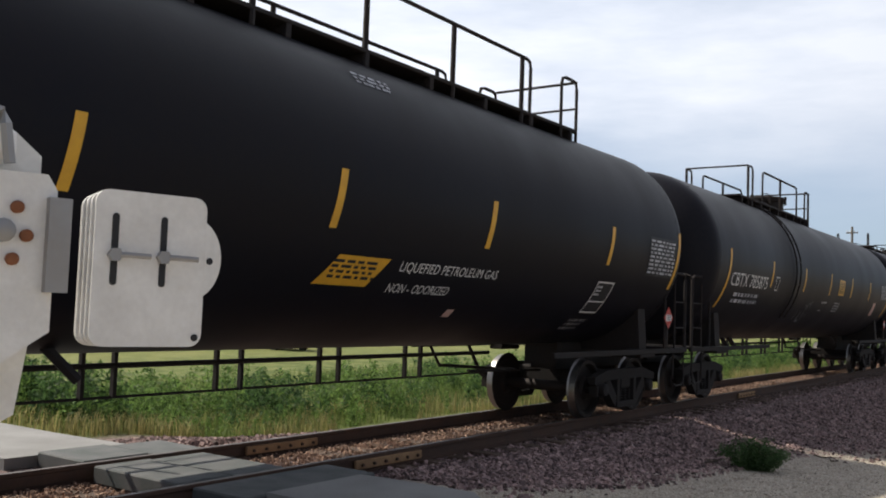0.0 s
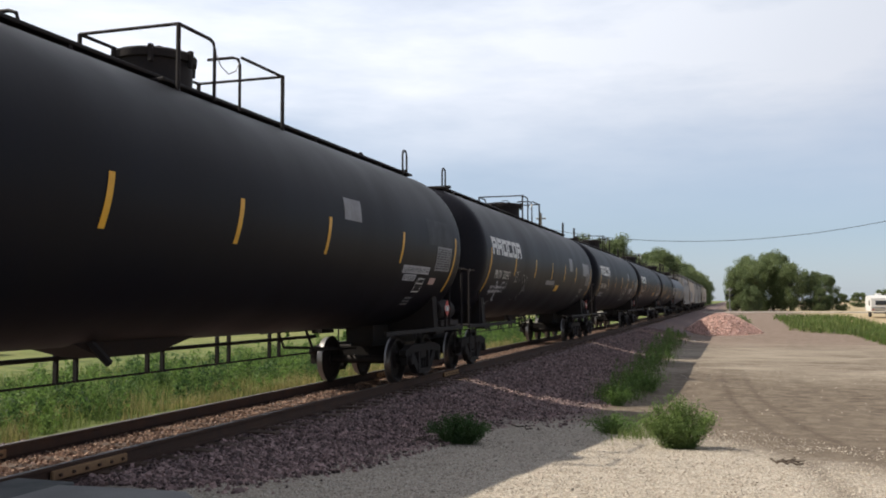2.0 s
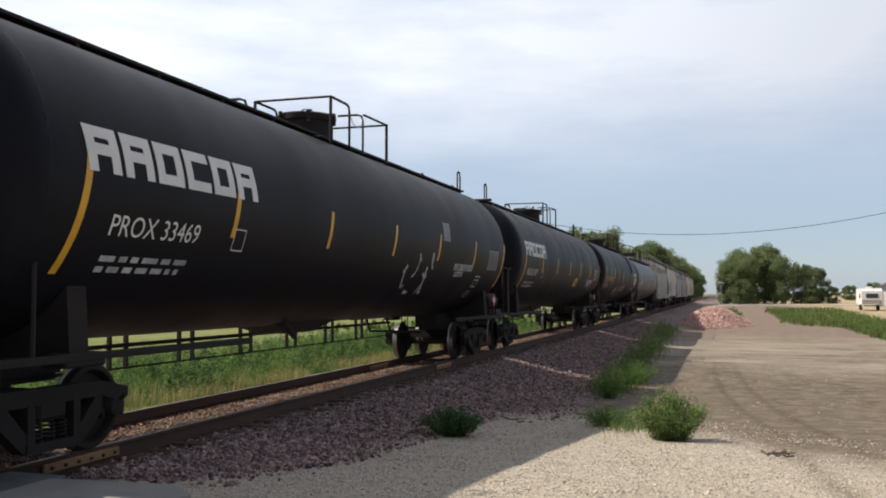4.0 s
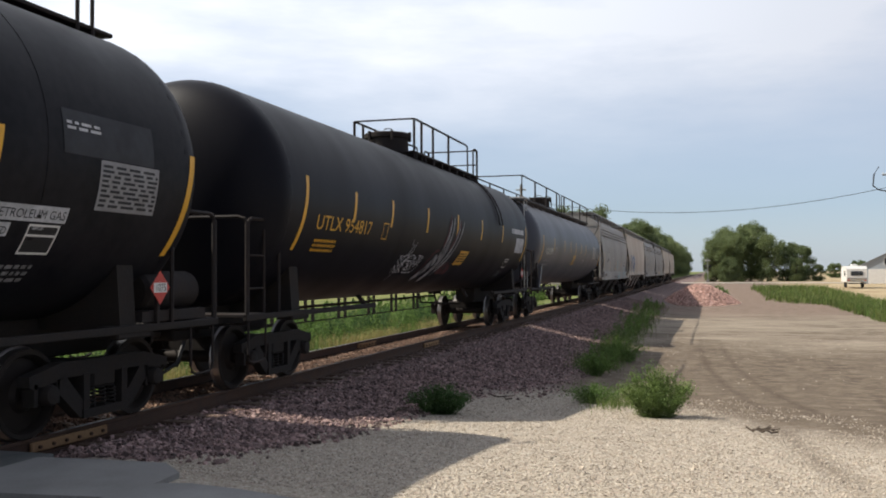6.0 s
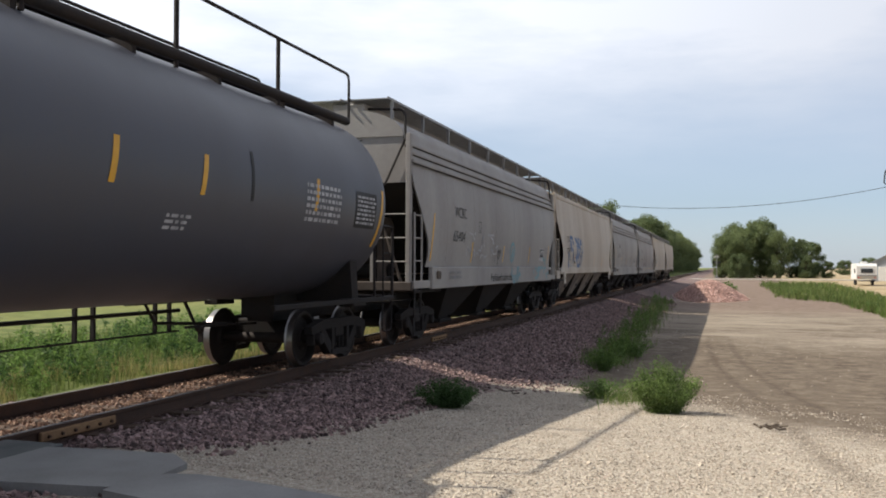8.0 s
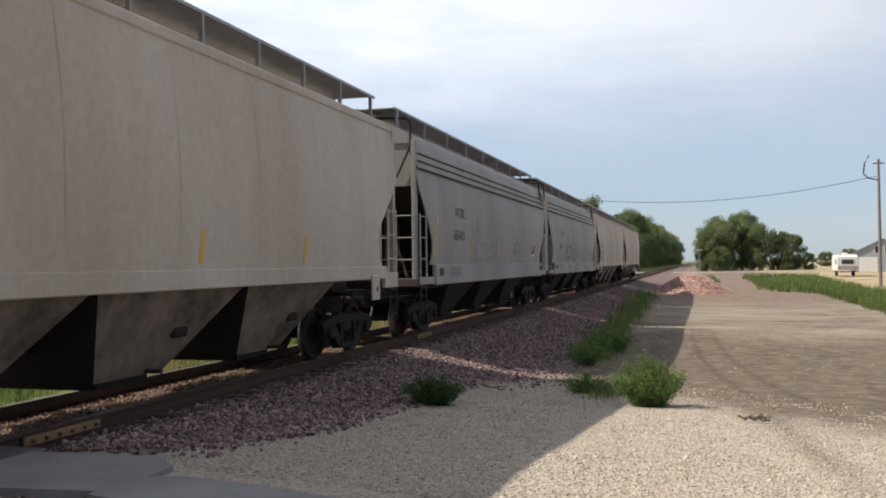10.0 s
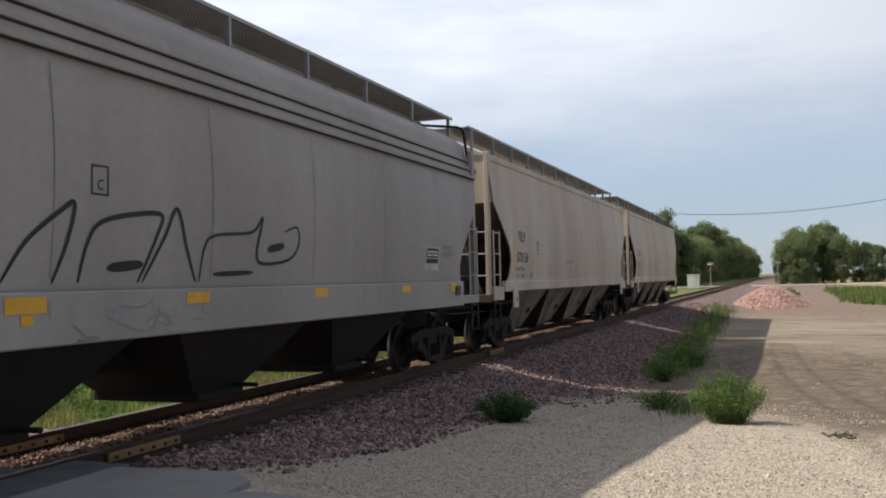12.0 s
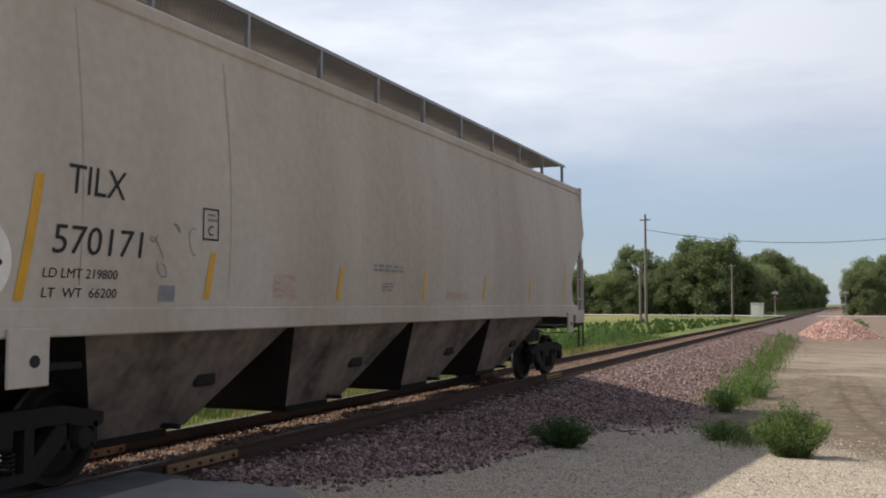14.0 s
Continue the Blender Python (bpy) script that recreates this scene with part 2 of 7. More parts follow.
def ground_material():
    m = bpy.data.materials.new("ground")
    m.use_nodes = True
    n, l = m.node_tree.nodes, m.node_tree.links
    b = n["Principled BSDF"]
    b.inputs["Roughness"].default_value = 0.95
    b.inputs["Specular IOR Level"].default_value = 0.15
    tc = n.new("ShaderNodeTexCoord")
    sep = n.new("ShaderNodeSeparateXYZ")
    l.new(tc.outputs["Object"], sep.inputs["Vector"])

    def tex(scale, detail=5.0, stretch=None, rough=0.55):
        t = n.new("ShaderNodeTexNoise")
        t.inputs["Scale"].default_value, t.inputs["Detail"].default_value = scale, detail
        t.inputs["Roughness"].default_value = rough
        src = tc.outputs["Object"]
        if stretch:
            mp = n.new("ShaderNodeMapping")
            mp.inputs["Scale"].default_value = stretch
            l.new(src, mp.inputs["Vector"])
            src = mp.outputs["Vector"]
        l.new(src, t.inputs["Vector"])
        return t.outputs["Fac"]

    def ramp(fac, stops):
        r = n.new("ShaderNodeValToRGB")
        e = r.color_ramp.elements
        e[0].position, e[0].color = stops[0][0], (*stops[0][1], 1)
        e[1].position, e[1].color = stops[-1][0], (*stops[-1][1], 1)
        for p, c in stops[1:-1]:
            e.new(p).color = (*c, 1)
        l.new(fac, r.inputs["Fac"])
        return r.outputs["Color"]

    def mixc(fac, a, c):
        x = n.new("ShaderNodeMix")
        x.data_type = "RGBA"
        l.new(fac, x.inputs["Factor"])
        l.new(a, x.inputs["A"])
        l.new(c, x.inputs["B"])
        return x.outputs["Result"]

    def edge(src, a, c, wobble=None, amount=1.0):
        """0 below a, 1 above c, with an uneven border."""
        r = n.new("ShaderNodeMapRange")
        r.inputs["From Min"].default_value, r.inputs["From Max"].default_value = a, c
        if wobble is not None:
            k = n.new("ShaderNodeMath")
            k.operation = "MULTIPLY_ADD"
            k.inputs[1].default_value = amount
            l.new(wobble, k.inputs[0])
            l.new(src, k.inputs[2])
            src = k.outputs["Value"]
        l.new(src, r.inputs["Value"])
        return r.outputs["Result"]

    fine, mid, big = tex(55, 3), tex(2.4, 6), tex(0.22, 6)
    ruts = tex(1.0, 5, (1.1, 0.05, 1.0))
    def math_(op, a, c, k=None):
        x = n.new("ShaderNodeMath")
        x.operation = op
        for i, v in enumerate((a, c, k)):
            if v is None:
                continue
            if isinstance(v, (int, float)):
                x.inputs[i].default_value = v
            else:
                l.new(v, x.inputs[i])
        return x.outputs["Value"]

    X, Y = sep.outputs["X"], sep.outputs["Y"]
    clod = tex(9.0, 6, rough=0.7)
    cross = tex(1.0, 6, (0.09, 0.55, 1.0))          # streaks across the yard, scraped by a blade
    def cells(scale):
        """Loose stones: one shade for each cell, and the height of its dome."""
        v = n.new("ShaderNodeTexVoronoi")
        v.inputs["Scale"].default_value = scale
        warp = n.new("ShaderNodeTexNoise")
        warp.inputs["Scale"].default_value = scale * 0.7
        l.new(tc.outputs["Object"], warp.inputs["Vector"])
        wa = n.new("ShaderNodeVectorMath")
        wa.operation = "MULTIPLY_ADD"
        wa.inputs[1].default_value = (0.6 / scale,) * 3
        l.new(warp.outputs["Color"], wa.inputs[0])
        l.new(tc.outputs["Object"], wa.inputs[2])
        l.new(wa.outputs["Vector"], v.inputs["Vector"])
        sp_ = n.new("ShaderNodeSeparateColor")
        l.new(v.outputs["Color"], sp_.inputs["Color"])
        return sp_.outputs["Red"], v.outputs["Distance"]

    shade, dome = cells(34.0)
    shade2, dome2 = cells(85.0)
    pale = ramp(shade, [(0.0, (0.23, 0.185, 0.140)), (0.22, (0.37, 0.315, 0.245)), (0.6, (0.47, 0.41, 0.325)), (0.9, (0.57, 0.51, 0.42)), (1.0, (0.44, 0.32, 0.26))])
    pale = mixc(edge(fine, 0.48, 0.60), pale, ramp(shade2, [(0.0, (0.22, 0.175, 0.13)), (0.5, (0.43, 0.37, 0.295)), (1.0, (0.60, 0.545, 0.455))]))
    pale = mixc(edge(clod, 0.60, 0.80), pale, ramp(clod, [(0.3, (0.25, 0.20, 0.15)), (0.8, (0.33, 0.28, 0.22))]))
    dirt = ramp(math_("MULTIPLY_ADD", clod, 0.5, math_("MULTIPLY", mid, 0.55)), [(0.34, (0.070, 0.052, 0.037)), (0.50, (0.142, 0.110, 0.080)), (0.68, (0.26, 0.212, 0.158))])
    rutc = ramp(ruts, [(0.36, (0.095, 0.071, 0.051)), (0.5, (0.165, 0.128, 0.094)), (0.64, (0.25, 0.203, 0.153))])
    brown = mixc(edge(mid, 0.20, 0.50), rutc, dirt)
    # two wheel tracks that curve through the dirt
    mid_line = math_("ADD", math_("MULTIPLY", math_("POWER", math_("ABSOLUTE", math_("SUBTRACT", Y, 37.0), 0.0), 2.0), 0.0026), 7.35)
    off = math_("ABSOLUTE", math_("SUBTRACT", X, mid_line), 0.0)
    near_rut = math_("SUBTRACT", 1.0, edge(math_("ABSOLUTE", math_("SUBTRACT", off, 0.36), 0.0), 0.05, 0.22, clod, 0.12))
    near_rut = math_("MULTIPLY", near_rut, math_("MULTIPLY", edge(Y, 11.0, 15.5), edge(Y, 44.0, 34.0)))
    rut_dirt = ramp(clod, [(0.3, (0.075, 0.055, 0.04)), (0.7, (0.15, 0.115, 0.083))])
    brown = mixc(math_("MULTIPLY", near_rut, 0.8), brown, rut_dirt)
    border = math_("MULTIPLY_ADD", math_("SUBTRACT", X, 7.0), 1.5, Y)
    yard = mixc(edge(border, 15.4, 18.2, mid, 4.5), pale, brown)
    # a band of dark dirt runs out over the gravel
    lane = math_("ABSOLUTE", math_("SUBTRACT", X, math_("MULTIPLY_ADD", Y, -0.06, 8.98)), 0.0)
    lane = math_("SUBTRACT", 1.0, edge(lane, 0.10, 0.42, clod, 0.28))
    lane = math_("MULTIPLY", lane, math_("MULTIPLY", edge(Y, 6.5, 9.0), edge(Y, 19.0, 15.0)))
    yard = mixc(math_("MULTIPLY", lane, 0.75), yard, dirt)
    patchy = math_("MULTIPLY_ADD", cross, 0.10, math_("MULTIPLY_ADD", tex(0.45, 6, (0.5, 1.0, 1.0), rough=0.65), 0.72, math_("MULTIPLY", clod, 0.18)))
    scraped = mixc(edge(patchy, 0.40, 0.62), brown, ramp(clod, [(0.25, (0.30, 0.25, 0.19)), (0.75, (0.40, 0.34, 0.265))]))
    yard = mixc(edge(Y, 31.0, 38.0, mid, 4.0), yard, scraped)
    pinkish = ramp(mid, [(0.3, (0.16, 0.115, 0.087)), (0.7, (0.28, 0.215, 0.17))])
    yard = mixc(edge(Y, 57.0, 68.0, mid, 8.0), yard, pinkish)
    bal = ramp(shade, [(0.0, (0.07, 0.05, 0.048)), (0.5, (0.19, 0.138, 0.125)), (1.0, (0.35, 0.26, 0.232))])
    grass = ramp(tex(1.3, 7), [(0.3, (0.075, 0.095, 0.030)), (0.5, (0.135, 0.165, 0.05)), (0.72, (0.23, 0.23, 0.085))])
    stubble = ramp(tex(0.3, 7), [(0.3, (0.30, 0.225, 0.13)), (0.5, (0.42, 0.33, 0.20)), (0.7, (0.50, 0.41, 0.27))])
    field = ramp(tex(0.12, 7), [(0.35, (0.15, 0.18, 0.055)), (0.5, (0.22, 0.22, 0.075)), (0.7, (0.36, 0.30, 0.14))])
    grass = mixc(edge(sep.outputs["X"], -16, -30), grass, field)
    bank = math_("SUBTRACT", math_("MULTIPLY_ADD", edge(Y, 10.5, 7.2), 1.3, X), math_("MULTIPLY", edge(Y, 15.5, 19.5), 1.25))    # the ballast spreads wider further on
    col = mixc(edge(bank, 3.3, 3.9, mid, 0.9), bal, yard)
    col = mixc(edge(sep.outputs["X"], -3.4, -3.9, mid, -0.6), col, grass)
    far = mixc(edge(sep.outputs["X"], 18, 21, big, 3.0), col, stubble)
    col = mixc(edge(sep.outputs["Y"], 42, 60, big, 8.0), col, far)
    l.new(col, b.inputs["Base Color"])
    bp = n.new("ShaderNodeBump")
    bp.inputs["Strength"].default_value, bp.inputs["Distance"].default_value = 0.7, 0.02
    l.new(math_("SUBTRACT", 1.0, dome), bp.inputs["Height"])
    bp2 = n.new("ShaderNodeBump")
    bp2.inputs["Strength"].default_value, bp2.inputs["Distance"].default_value = 0.5, 0.12
    l.new(math_("MULTIPLY_ADD", clod, 0.35, mid), bp2.inputs["Height"])
    l.new(bp.outputs["Normal"], bp2.inputs["Normal"])
    l.new(bp2.outputs["Normal"], b.inputs["Normal"])
    return m


GROUND = ground_material()


# ---- mesh helpers ----
class Form:
    """Collects the faces of one mesh."""
    def __init__(self):
        self.v, self.f, self.mi, self.i = [], [], [], 0

    def add(self, verts, faces):
        k = len(self.v)
        self.v += [tuple(p) for p in verts]
        self.f += [tuple(q + k for q in f) for f in faces]
        self.mi += [self.i] * len(faces)
        return self

    def box(self, x0, x1, y0, y1, z0, z1):
        c = [(x, y, z) for z in (z0, z1) for y in (y0, y1) for x in (x0, x1)]
        return self.add(c, [(0, 2, 3, 1), (4, 5, 7, 6), (0, 1, 5, 4), (2, 6, 7, 3), (0, 4, 6, 2), (1, 3, 7, 5)])

    def block(self, x0, x1, y0, y1, z0, z1, b=0.01):
        """A box with bevelled edges."""
        bm = bmesh.new()
        bmesh.ops.create_cube(bm, size=1.0, matrix=Matrix.LocRotScale(((x0 + x1) / 2, (y0 + y1) / 2, (z0 + z1) / 2), None, (x1 - x0, y1 - y0, z1 - z0)))
        bmesh.ops.bevel(bm, geom=bm.edges, offset=b, segments=1, affect="EDGES")
        return self.take(bm)

    def take(self, bm):
        bm.verts.index_update()
        self.add([v.co for v in bm.verts], [[v.index for v in f.verts] for f in bm.faces])
        bm.free()
        return self

    def tube(self, pts, r, n=6, closed=False):
        """A round bar along points."""
        pts = [Vector(p) for p in pts]
        rings = []
        for i, p in enumerate(pts):
            a, c = pts[max(i - 1, 0)], pts[min(i + 1, len(pts) - 1)]
            d = (c - a).normalized()
            u = d.orthogonal().normalized() if abs(d.z) > 0.95 else d.cross(Vector((0, 0, 1))).normalized()
            w = d.cross(u)
            rings.append([p + r * (math.cos(2 * math.pi * k / n) * u + math.sin(2 * math.pi * k / n) * w) for k in range(n)])
        vs = [q for ring in rings for q in ring]
        fs = [(i * n + k, i * n + (k + 1) % n, (i + 1) * n + (k + 1) % n, (i + 1) * n + k) for i in range(len(pts) - 1) for k in range(n)]
        fs += [tuple(range(n))[::-1], tuple((len(pts) - 1) * n + k for k in range(n))]
        return self.add(vs, fs)

    def disc(self, c, axis, r, h, n=20):
        """A cylinder centred on c, of length h along the axis x, y or z."""
        d = {"x": Vector((1, 0, 0)), "y": Vector((0, 1, 0)), "z": Vector((0, 0, 1))}[axis]
        c = Vector(c)
        return self.tube([c - d * h / 2, c + d * h / 2], r, n)

    def lathe(self, prof, axis, c, n=24):
        """Turns (along, radius) pairs round the axis y or x through c."""
        vs, fs = [], []
        for a, r in prof:
            for k in range(n):
                s, t = r * math.cos(2 * math.pi * k / n), r * math.sin(2 * math.pi * k / n)
                vs.append((c[0] + (a if axis == "x" else s), c[1] + (a if axis == "y" else (s if axis == "x" else t)), c[2] + t if axis != "z" else c[2] + a))
        for i in range(len(prof) - 1):
            fs += [(i * n + k, i * n + (k + 1) % n, (i + 1) * n + (k + 1) % n, (i + 1) * n + k) for k in range(n)]
        return self.add(vs, fs)

    def loft(self, sections, close=True, caps=True):
        """Skins rows of points that all have the same count."""
        n = len(sections[0])
        vs = [p for s in sections for p in s]
        m = n if close else n - 1
        fs = [(i * n + k, i * n + (k + 1) % n, (i + 1) * n + (k + 1) % n, (i + 1) * n + k) for i in range(len(sections) - 1) for k in range(m)]
        if caps:
            fs += [tuple(range(n))[::-1], tuple((len(sections) - 1) * n + k for k in range(n))]
        return self.add(vs, fs)

    def plate(self, poly, axis, a, b):
        """A flat plate: a polygon in the two other axes, from a to b along the axis."""
        def at(p, h):
            return {"x": (h, p[0], p[1]), "y": (p[0], h, p[1]), "z": (p[0], p[1], h)}[axis]
        n = len(poly)
        return self.add([at(p, a) for p in poly] + [at(p, b) for p in poly],
                        [tuple(range(n))[::-1], tuple(range(n, 2 * n))] + [(k, (k + 1) % n, n + (k + 1) % n, n + k) for k in range(n)])

    def mesh(self, name, mats, smooth=False):
        me = bpy.data.meshes.new(name)
        me.from_pydata(self.v, [], self.f)
        for m in (mats if isinstance(mats, (list, tuple)) else [mats]):
            me.materials.append(m)
        if any(self.mi):
            me.polygons.foreach_set("material_index", self.mi)
        bm = bmesh.new()
        bm.from_mesh(me)
        bmesh.ops.recalc_face_normals(bm, faces=bm.faces)
        bm.to_mesh(me)
        bm.free()
        if smooth:
            me.shade_smooth()
            me.set_sharp_from_angle(angle=radians(38))
        me.update()
        return me


def part(name, form, mats, parent=None, label="", m=None, smooth=False):
    ob = new(name, form.mesh(name, mats, smooth) if isinstance(form, Form) else form)
    if parent:
        ob.parent = parent
    if m is not None:
        ob.matrix_basis = m
    return tagged(ob, label)


def thing(name, label, category, group="", kind="", m=None):
    ob = new(name)
    if m is not None:
        ob.matrix_basis = m
    return tagged(ob, label, category, group, kind)


def fresh(seed):
    return random.Random(seed)


# ---- ground, track and crossing ----
def smooth(a, b, x):
    t = min(1.0, max(0.0, (x - a) / (b - a)))
    return t * t * (3 - 2 * t)


FALL = [(-40, -0.32), (-4, -0.30), (-2, -0.14), (5.7, -0.07), (6.4, -0.025), (7.4, -0.045), (8.4, -0.10), (10, -0.21), (12.5, -0.38), (15.7, -0.58), (20, -0.75), (25.5, -0.92), (57, -1.0), (90, -1.0), (130, -0.5), (9999, -0.5)]


def yard_level(y):
    """The yard lies level with the path at the crossing and falls away from it."""
    for (a, za), (b, zb) in zip(FALL, FALL[1:]):
        if a <= y <= b:
            return za + (zb - za) * (y - a) / (b - a)
    return FALL[0][1]


def height(x, y):
    """Height of the ground: ballast bed, its bank, the path's level and the flat land."""
    ax = abs(x)
    low = yard_level(y) if x > 0 else (-0.62 if y > 10.6 or y < -4 else -0.62 + 0.42 * smooth(10.6, 7.5, y) * smooth(-4.0, -2.0, y))
    z = -0.205 + 0.10 * smooth(11.5, 8.5, y) * smooth(7.0, 7.6, y) * smooth(1.1, 1.9, ax)
    if ax > 1.5:
        slope = z - (0.245 if x > 0 else 0.22) * (ax - 1.5)
        d = (slope - low) / 0.10          # the bank meets the land in a soft foot
        z = low + 0.10 * (math.log1p(math.exp(d)) if d < 30 else d) - 0.02
    bump = 0.05 * noise.noise((x * 0.35, y * 0.22, 0.3)) + 0.025 * noise.noise((x * 1.3, y * 1.1, 2.0))
    near = smooth(7.6, 10.0, y) if x > 0 else 1.0
    return z + bump * smooth(2.2, 4.0, ax) * near * (1.0 if ax < 60 else 0.0)


def spread(a, b, fine, coarse):
    """Ticks from a to b: fine steps near zero, growing away from it."""
    out, v = [0.0], 0.0
    while v < b:
        v += fine + coarse * max(0.0, abs(v) - 14.0)
        out.append(min(v, b))
    v = 0.0
    while v > a:
        v -= fine + coarse * max(0.0, abs(v) - 14.0)
        out.insert(0, max(v, a))
    return out


def build_ground():
    xs = spread(-2500, 2500, 0.3, 0.14)
    ys = [y + 12 for y in spread(-700, 4200, 0.42, 0.12)]
    f = Form()
    n = len(xs)
    f.v = [(x, y, height(x, y)) for y in ys for x in xs]
    f.f = [(j * n + i, j * n + i + 1, (j + 1) * n + i + 1, (j + 1) * n + i) for j in range(len(ys) - 1) for i in range(n - 1)]
    f.mi = [0] * len(f.f)
    g = part("ground", f, GROUND, smooth=True)
    tagged(g, "flat ground of pale gravel, brown dirt and grass", "ground", kind="structure")


build_ground()

track = thing("railway_track", "single railway track of rusty rails on timber ties", "railway track", kind="structure")
PROFILE = [(-0.075, -0.178), (0.075, -0.178), (0.075, -0.165), (0.012, -0.145), (0.010, -0.05), (0.036, -0.038), (0.037, -0.010), (0.030, 0.0), (-0.030, 0.0), (-0.037, -0.010), (-0.036, -0.038), (-0.010, -0.05), (-0.012, -0.145), (-0.075, -0.165)]
for side in (-0.7525, 0.7525):
    f = Form()
    f.loft([[(side + a, y, z) for a, z in PROFILE] for y in (-90, -20, 0, 20, 60, 150, 420)])
    f.mi = [1 if k % 14 == 7 else 0 for k in range(6 * 14)] + [0, 0]
    part("rail", f, [RAIL, RAILTOP], track)

TIE_STEP = 0.53


def tie_mesh(seed):
    r = fresh(seed)
    f = Form()
    f.block(-1.30, 1.30, -0.115, 0.115, -0.36, -0.172, 0.015)
    f.v = [(x + r.uniform(-0.012, 0.012), y + r.uniform(-0.01, 0.01), z + r.uniform(-0.006, 0.004)) for x, y, z in f.v]
    return f


tie_kinds = [tie_mesh(k).mesh("tie", TIE) for k in range(6)]
rt = fresh(5)
for k in range(150):
    y = 7.15 + 1.3 + k * TIE_STEP
    t = part("tie", tie_kinds[k % 6], None, track, m=pose(rt.uniform(-0.06, 0.06), y, rt.uniform(-0.008, 0.006), 0, 0, rt.uniform(-1.2, 1.2)))
for side, x, y in ((0.7525, 0.80, 8.3), (-0.7525, -0.70, 8.1), (-0.7525, -0.70, 21.0), (0.7525, 0.80, 21.5)):
    f = Form().block(x - 0.022, x + 0.022, y - 0.6, y + 0.6, -0.145, -0.042, 0.012)
    bar = part("joint_bar", f, TIENEW, track, "pale rusty joint bar")
    for k in range(6):
        part("bolt", Form().disc((x + (0.03 if side > 0 else 0.03), y - 0.5 + 0.2 * k, -0.095), "x", 0.018, 0.03, 8), RAIL, bar)
f = Form()
for k in range(330):
    y = 8.45 + (150 + k) * TIE_STEP
    f.box(-1.3 + rt.uniform(-0.05, 0.05), 1.3, y - 0.11, y + 0.11, -0.34, -0.172 + rt.uniform(-0.01, 0.008))
for k in range(120):
    y = 5.1 - k * TIE_STEP
    f.box(-1.3, 1.3, y - 0.11, y + 0.11, -0.34, -0.172)
tagged(part("ties", f, TIE, track), kind="stuff")

# ---- the paved path over the track ----
path = thing("path_crossing", "grey concrete path with dark panels across the track", "level crossing", kind="structure")


def slab(poly, z0, z1, m, name="slab", tilt=0.0):
    f = Form()
    f.plate(poly, "z", z0, z1)
    f.v = [(x, y, z + tilt * (x - 1.5) if z > z0 + 0.01 else z) for x, y, z in f.v]
    return part(name, f, m, path)


for x0, x1, y0, y1, z in ((-0.63, 0.62, 5.45, 6.1, -0.012), (-0.62, 0.63, 6.12, 6.80, -0.018), (0.84, 1.50, 5.45, 7.2, -0.012), (-1.78, -0.95, 5.55, 6.35, -0.02), (-1.70, -0.9, 6.37, 7.05, -0.03)):
    part("panel", Form().block(x0, x1, y0, y1, -0.18, z, 0.014), RUBBER, path)
slab([(1.52, 5.7), (2.2, 5.75), (3.00, 5.85), (3.14, 6.3), (3.10, 6.75), (2.78, 7.05), (2.2, 7.02), (1.75, 6.98), (1.52, 6.95)], -0.5, 0.006, CONCRETE, tilt=-0.004)
slab([(3.06, 5.7), (6.0, 4.9), (30.0, 3.6), (30.0, 4.9), (7.0, 5.55), (5.6, 5.85), (4.82, 6.04), (3.94, 6.28), (3.45, 6.36), (3.20, 6.30), (3.05, 5.86)], -0.6, 0.018, CONCRETE, tilt=-0.001)
slab([(-1.80, 5.2), (-30, 4.2), (-30, 6.1), (-3, 6.6), (-1.80, 6.7)], -0.6, -0.06, CONCRETE)


# ---- loose stones ----
def stones(name, mat, spots, label, category):
    """Angular stones, (x, y, z, size) each, in one mesh of kind stuff."""
    rng = np.random.default_rng(len(spots))
    base = np.array([(x, y, z) for z in (-1, 1) for y in (-1, 1) for x in (-1, 1)], float)
    quads = np.array([(0, 2, 3, 1), (4, 5, 7, 6), (0, 1, 5, 4), (2, 6, 7, 3), (0, 4, 6, 2), (1, 3, 7, 5)])
    p = np.array(spots, float)
    n = len(p)
    v = base[None] * (0.5 + 0.32 * rng.random((n, 8, 3))) * np.stack([np.ones(n), 0.6 + 0.6 * rng.random(n), 0.5 + 0.4 * rng.random(n)], 1)[:, None]
    ang = rng.random((n, 3)) * 6.283
    c, s = np.cos(ang), np.sin(ang)
    for a, (i, j) in enumerate(((0, 1), (1, 2), (0, 2))):
        vi, vj = v[..., i].copy(), v[..., j].copy()
        v[..., i] = vi * c[:, a, None] - vj * s[:, a, None]
        v[..., j] = vi * s[:, a, None] + vj * c[:, a, None]
    v = v * p[:, None, 3:4] + p[:, None, :3]
    q = (quads[None] + 8 * np.arange(n)[:, None, None]).reshape(-1, 4)
    me = bpy.data.meshes.new(name)
    me.from_pydata(v.reshape(-1, 3).tolist(), [], q.tolist())
    me.materials.append(mat)
    return tagged(new(name, me), label, category, kind="stuff")


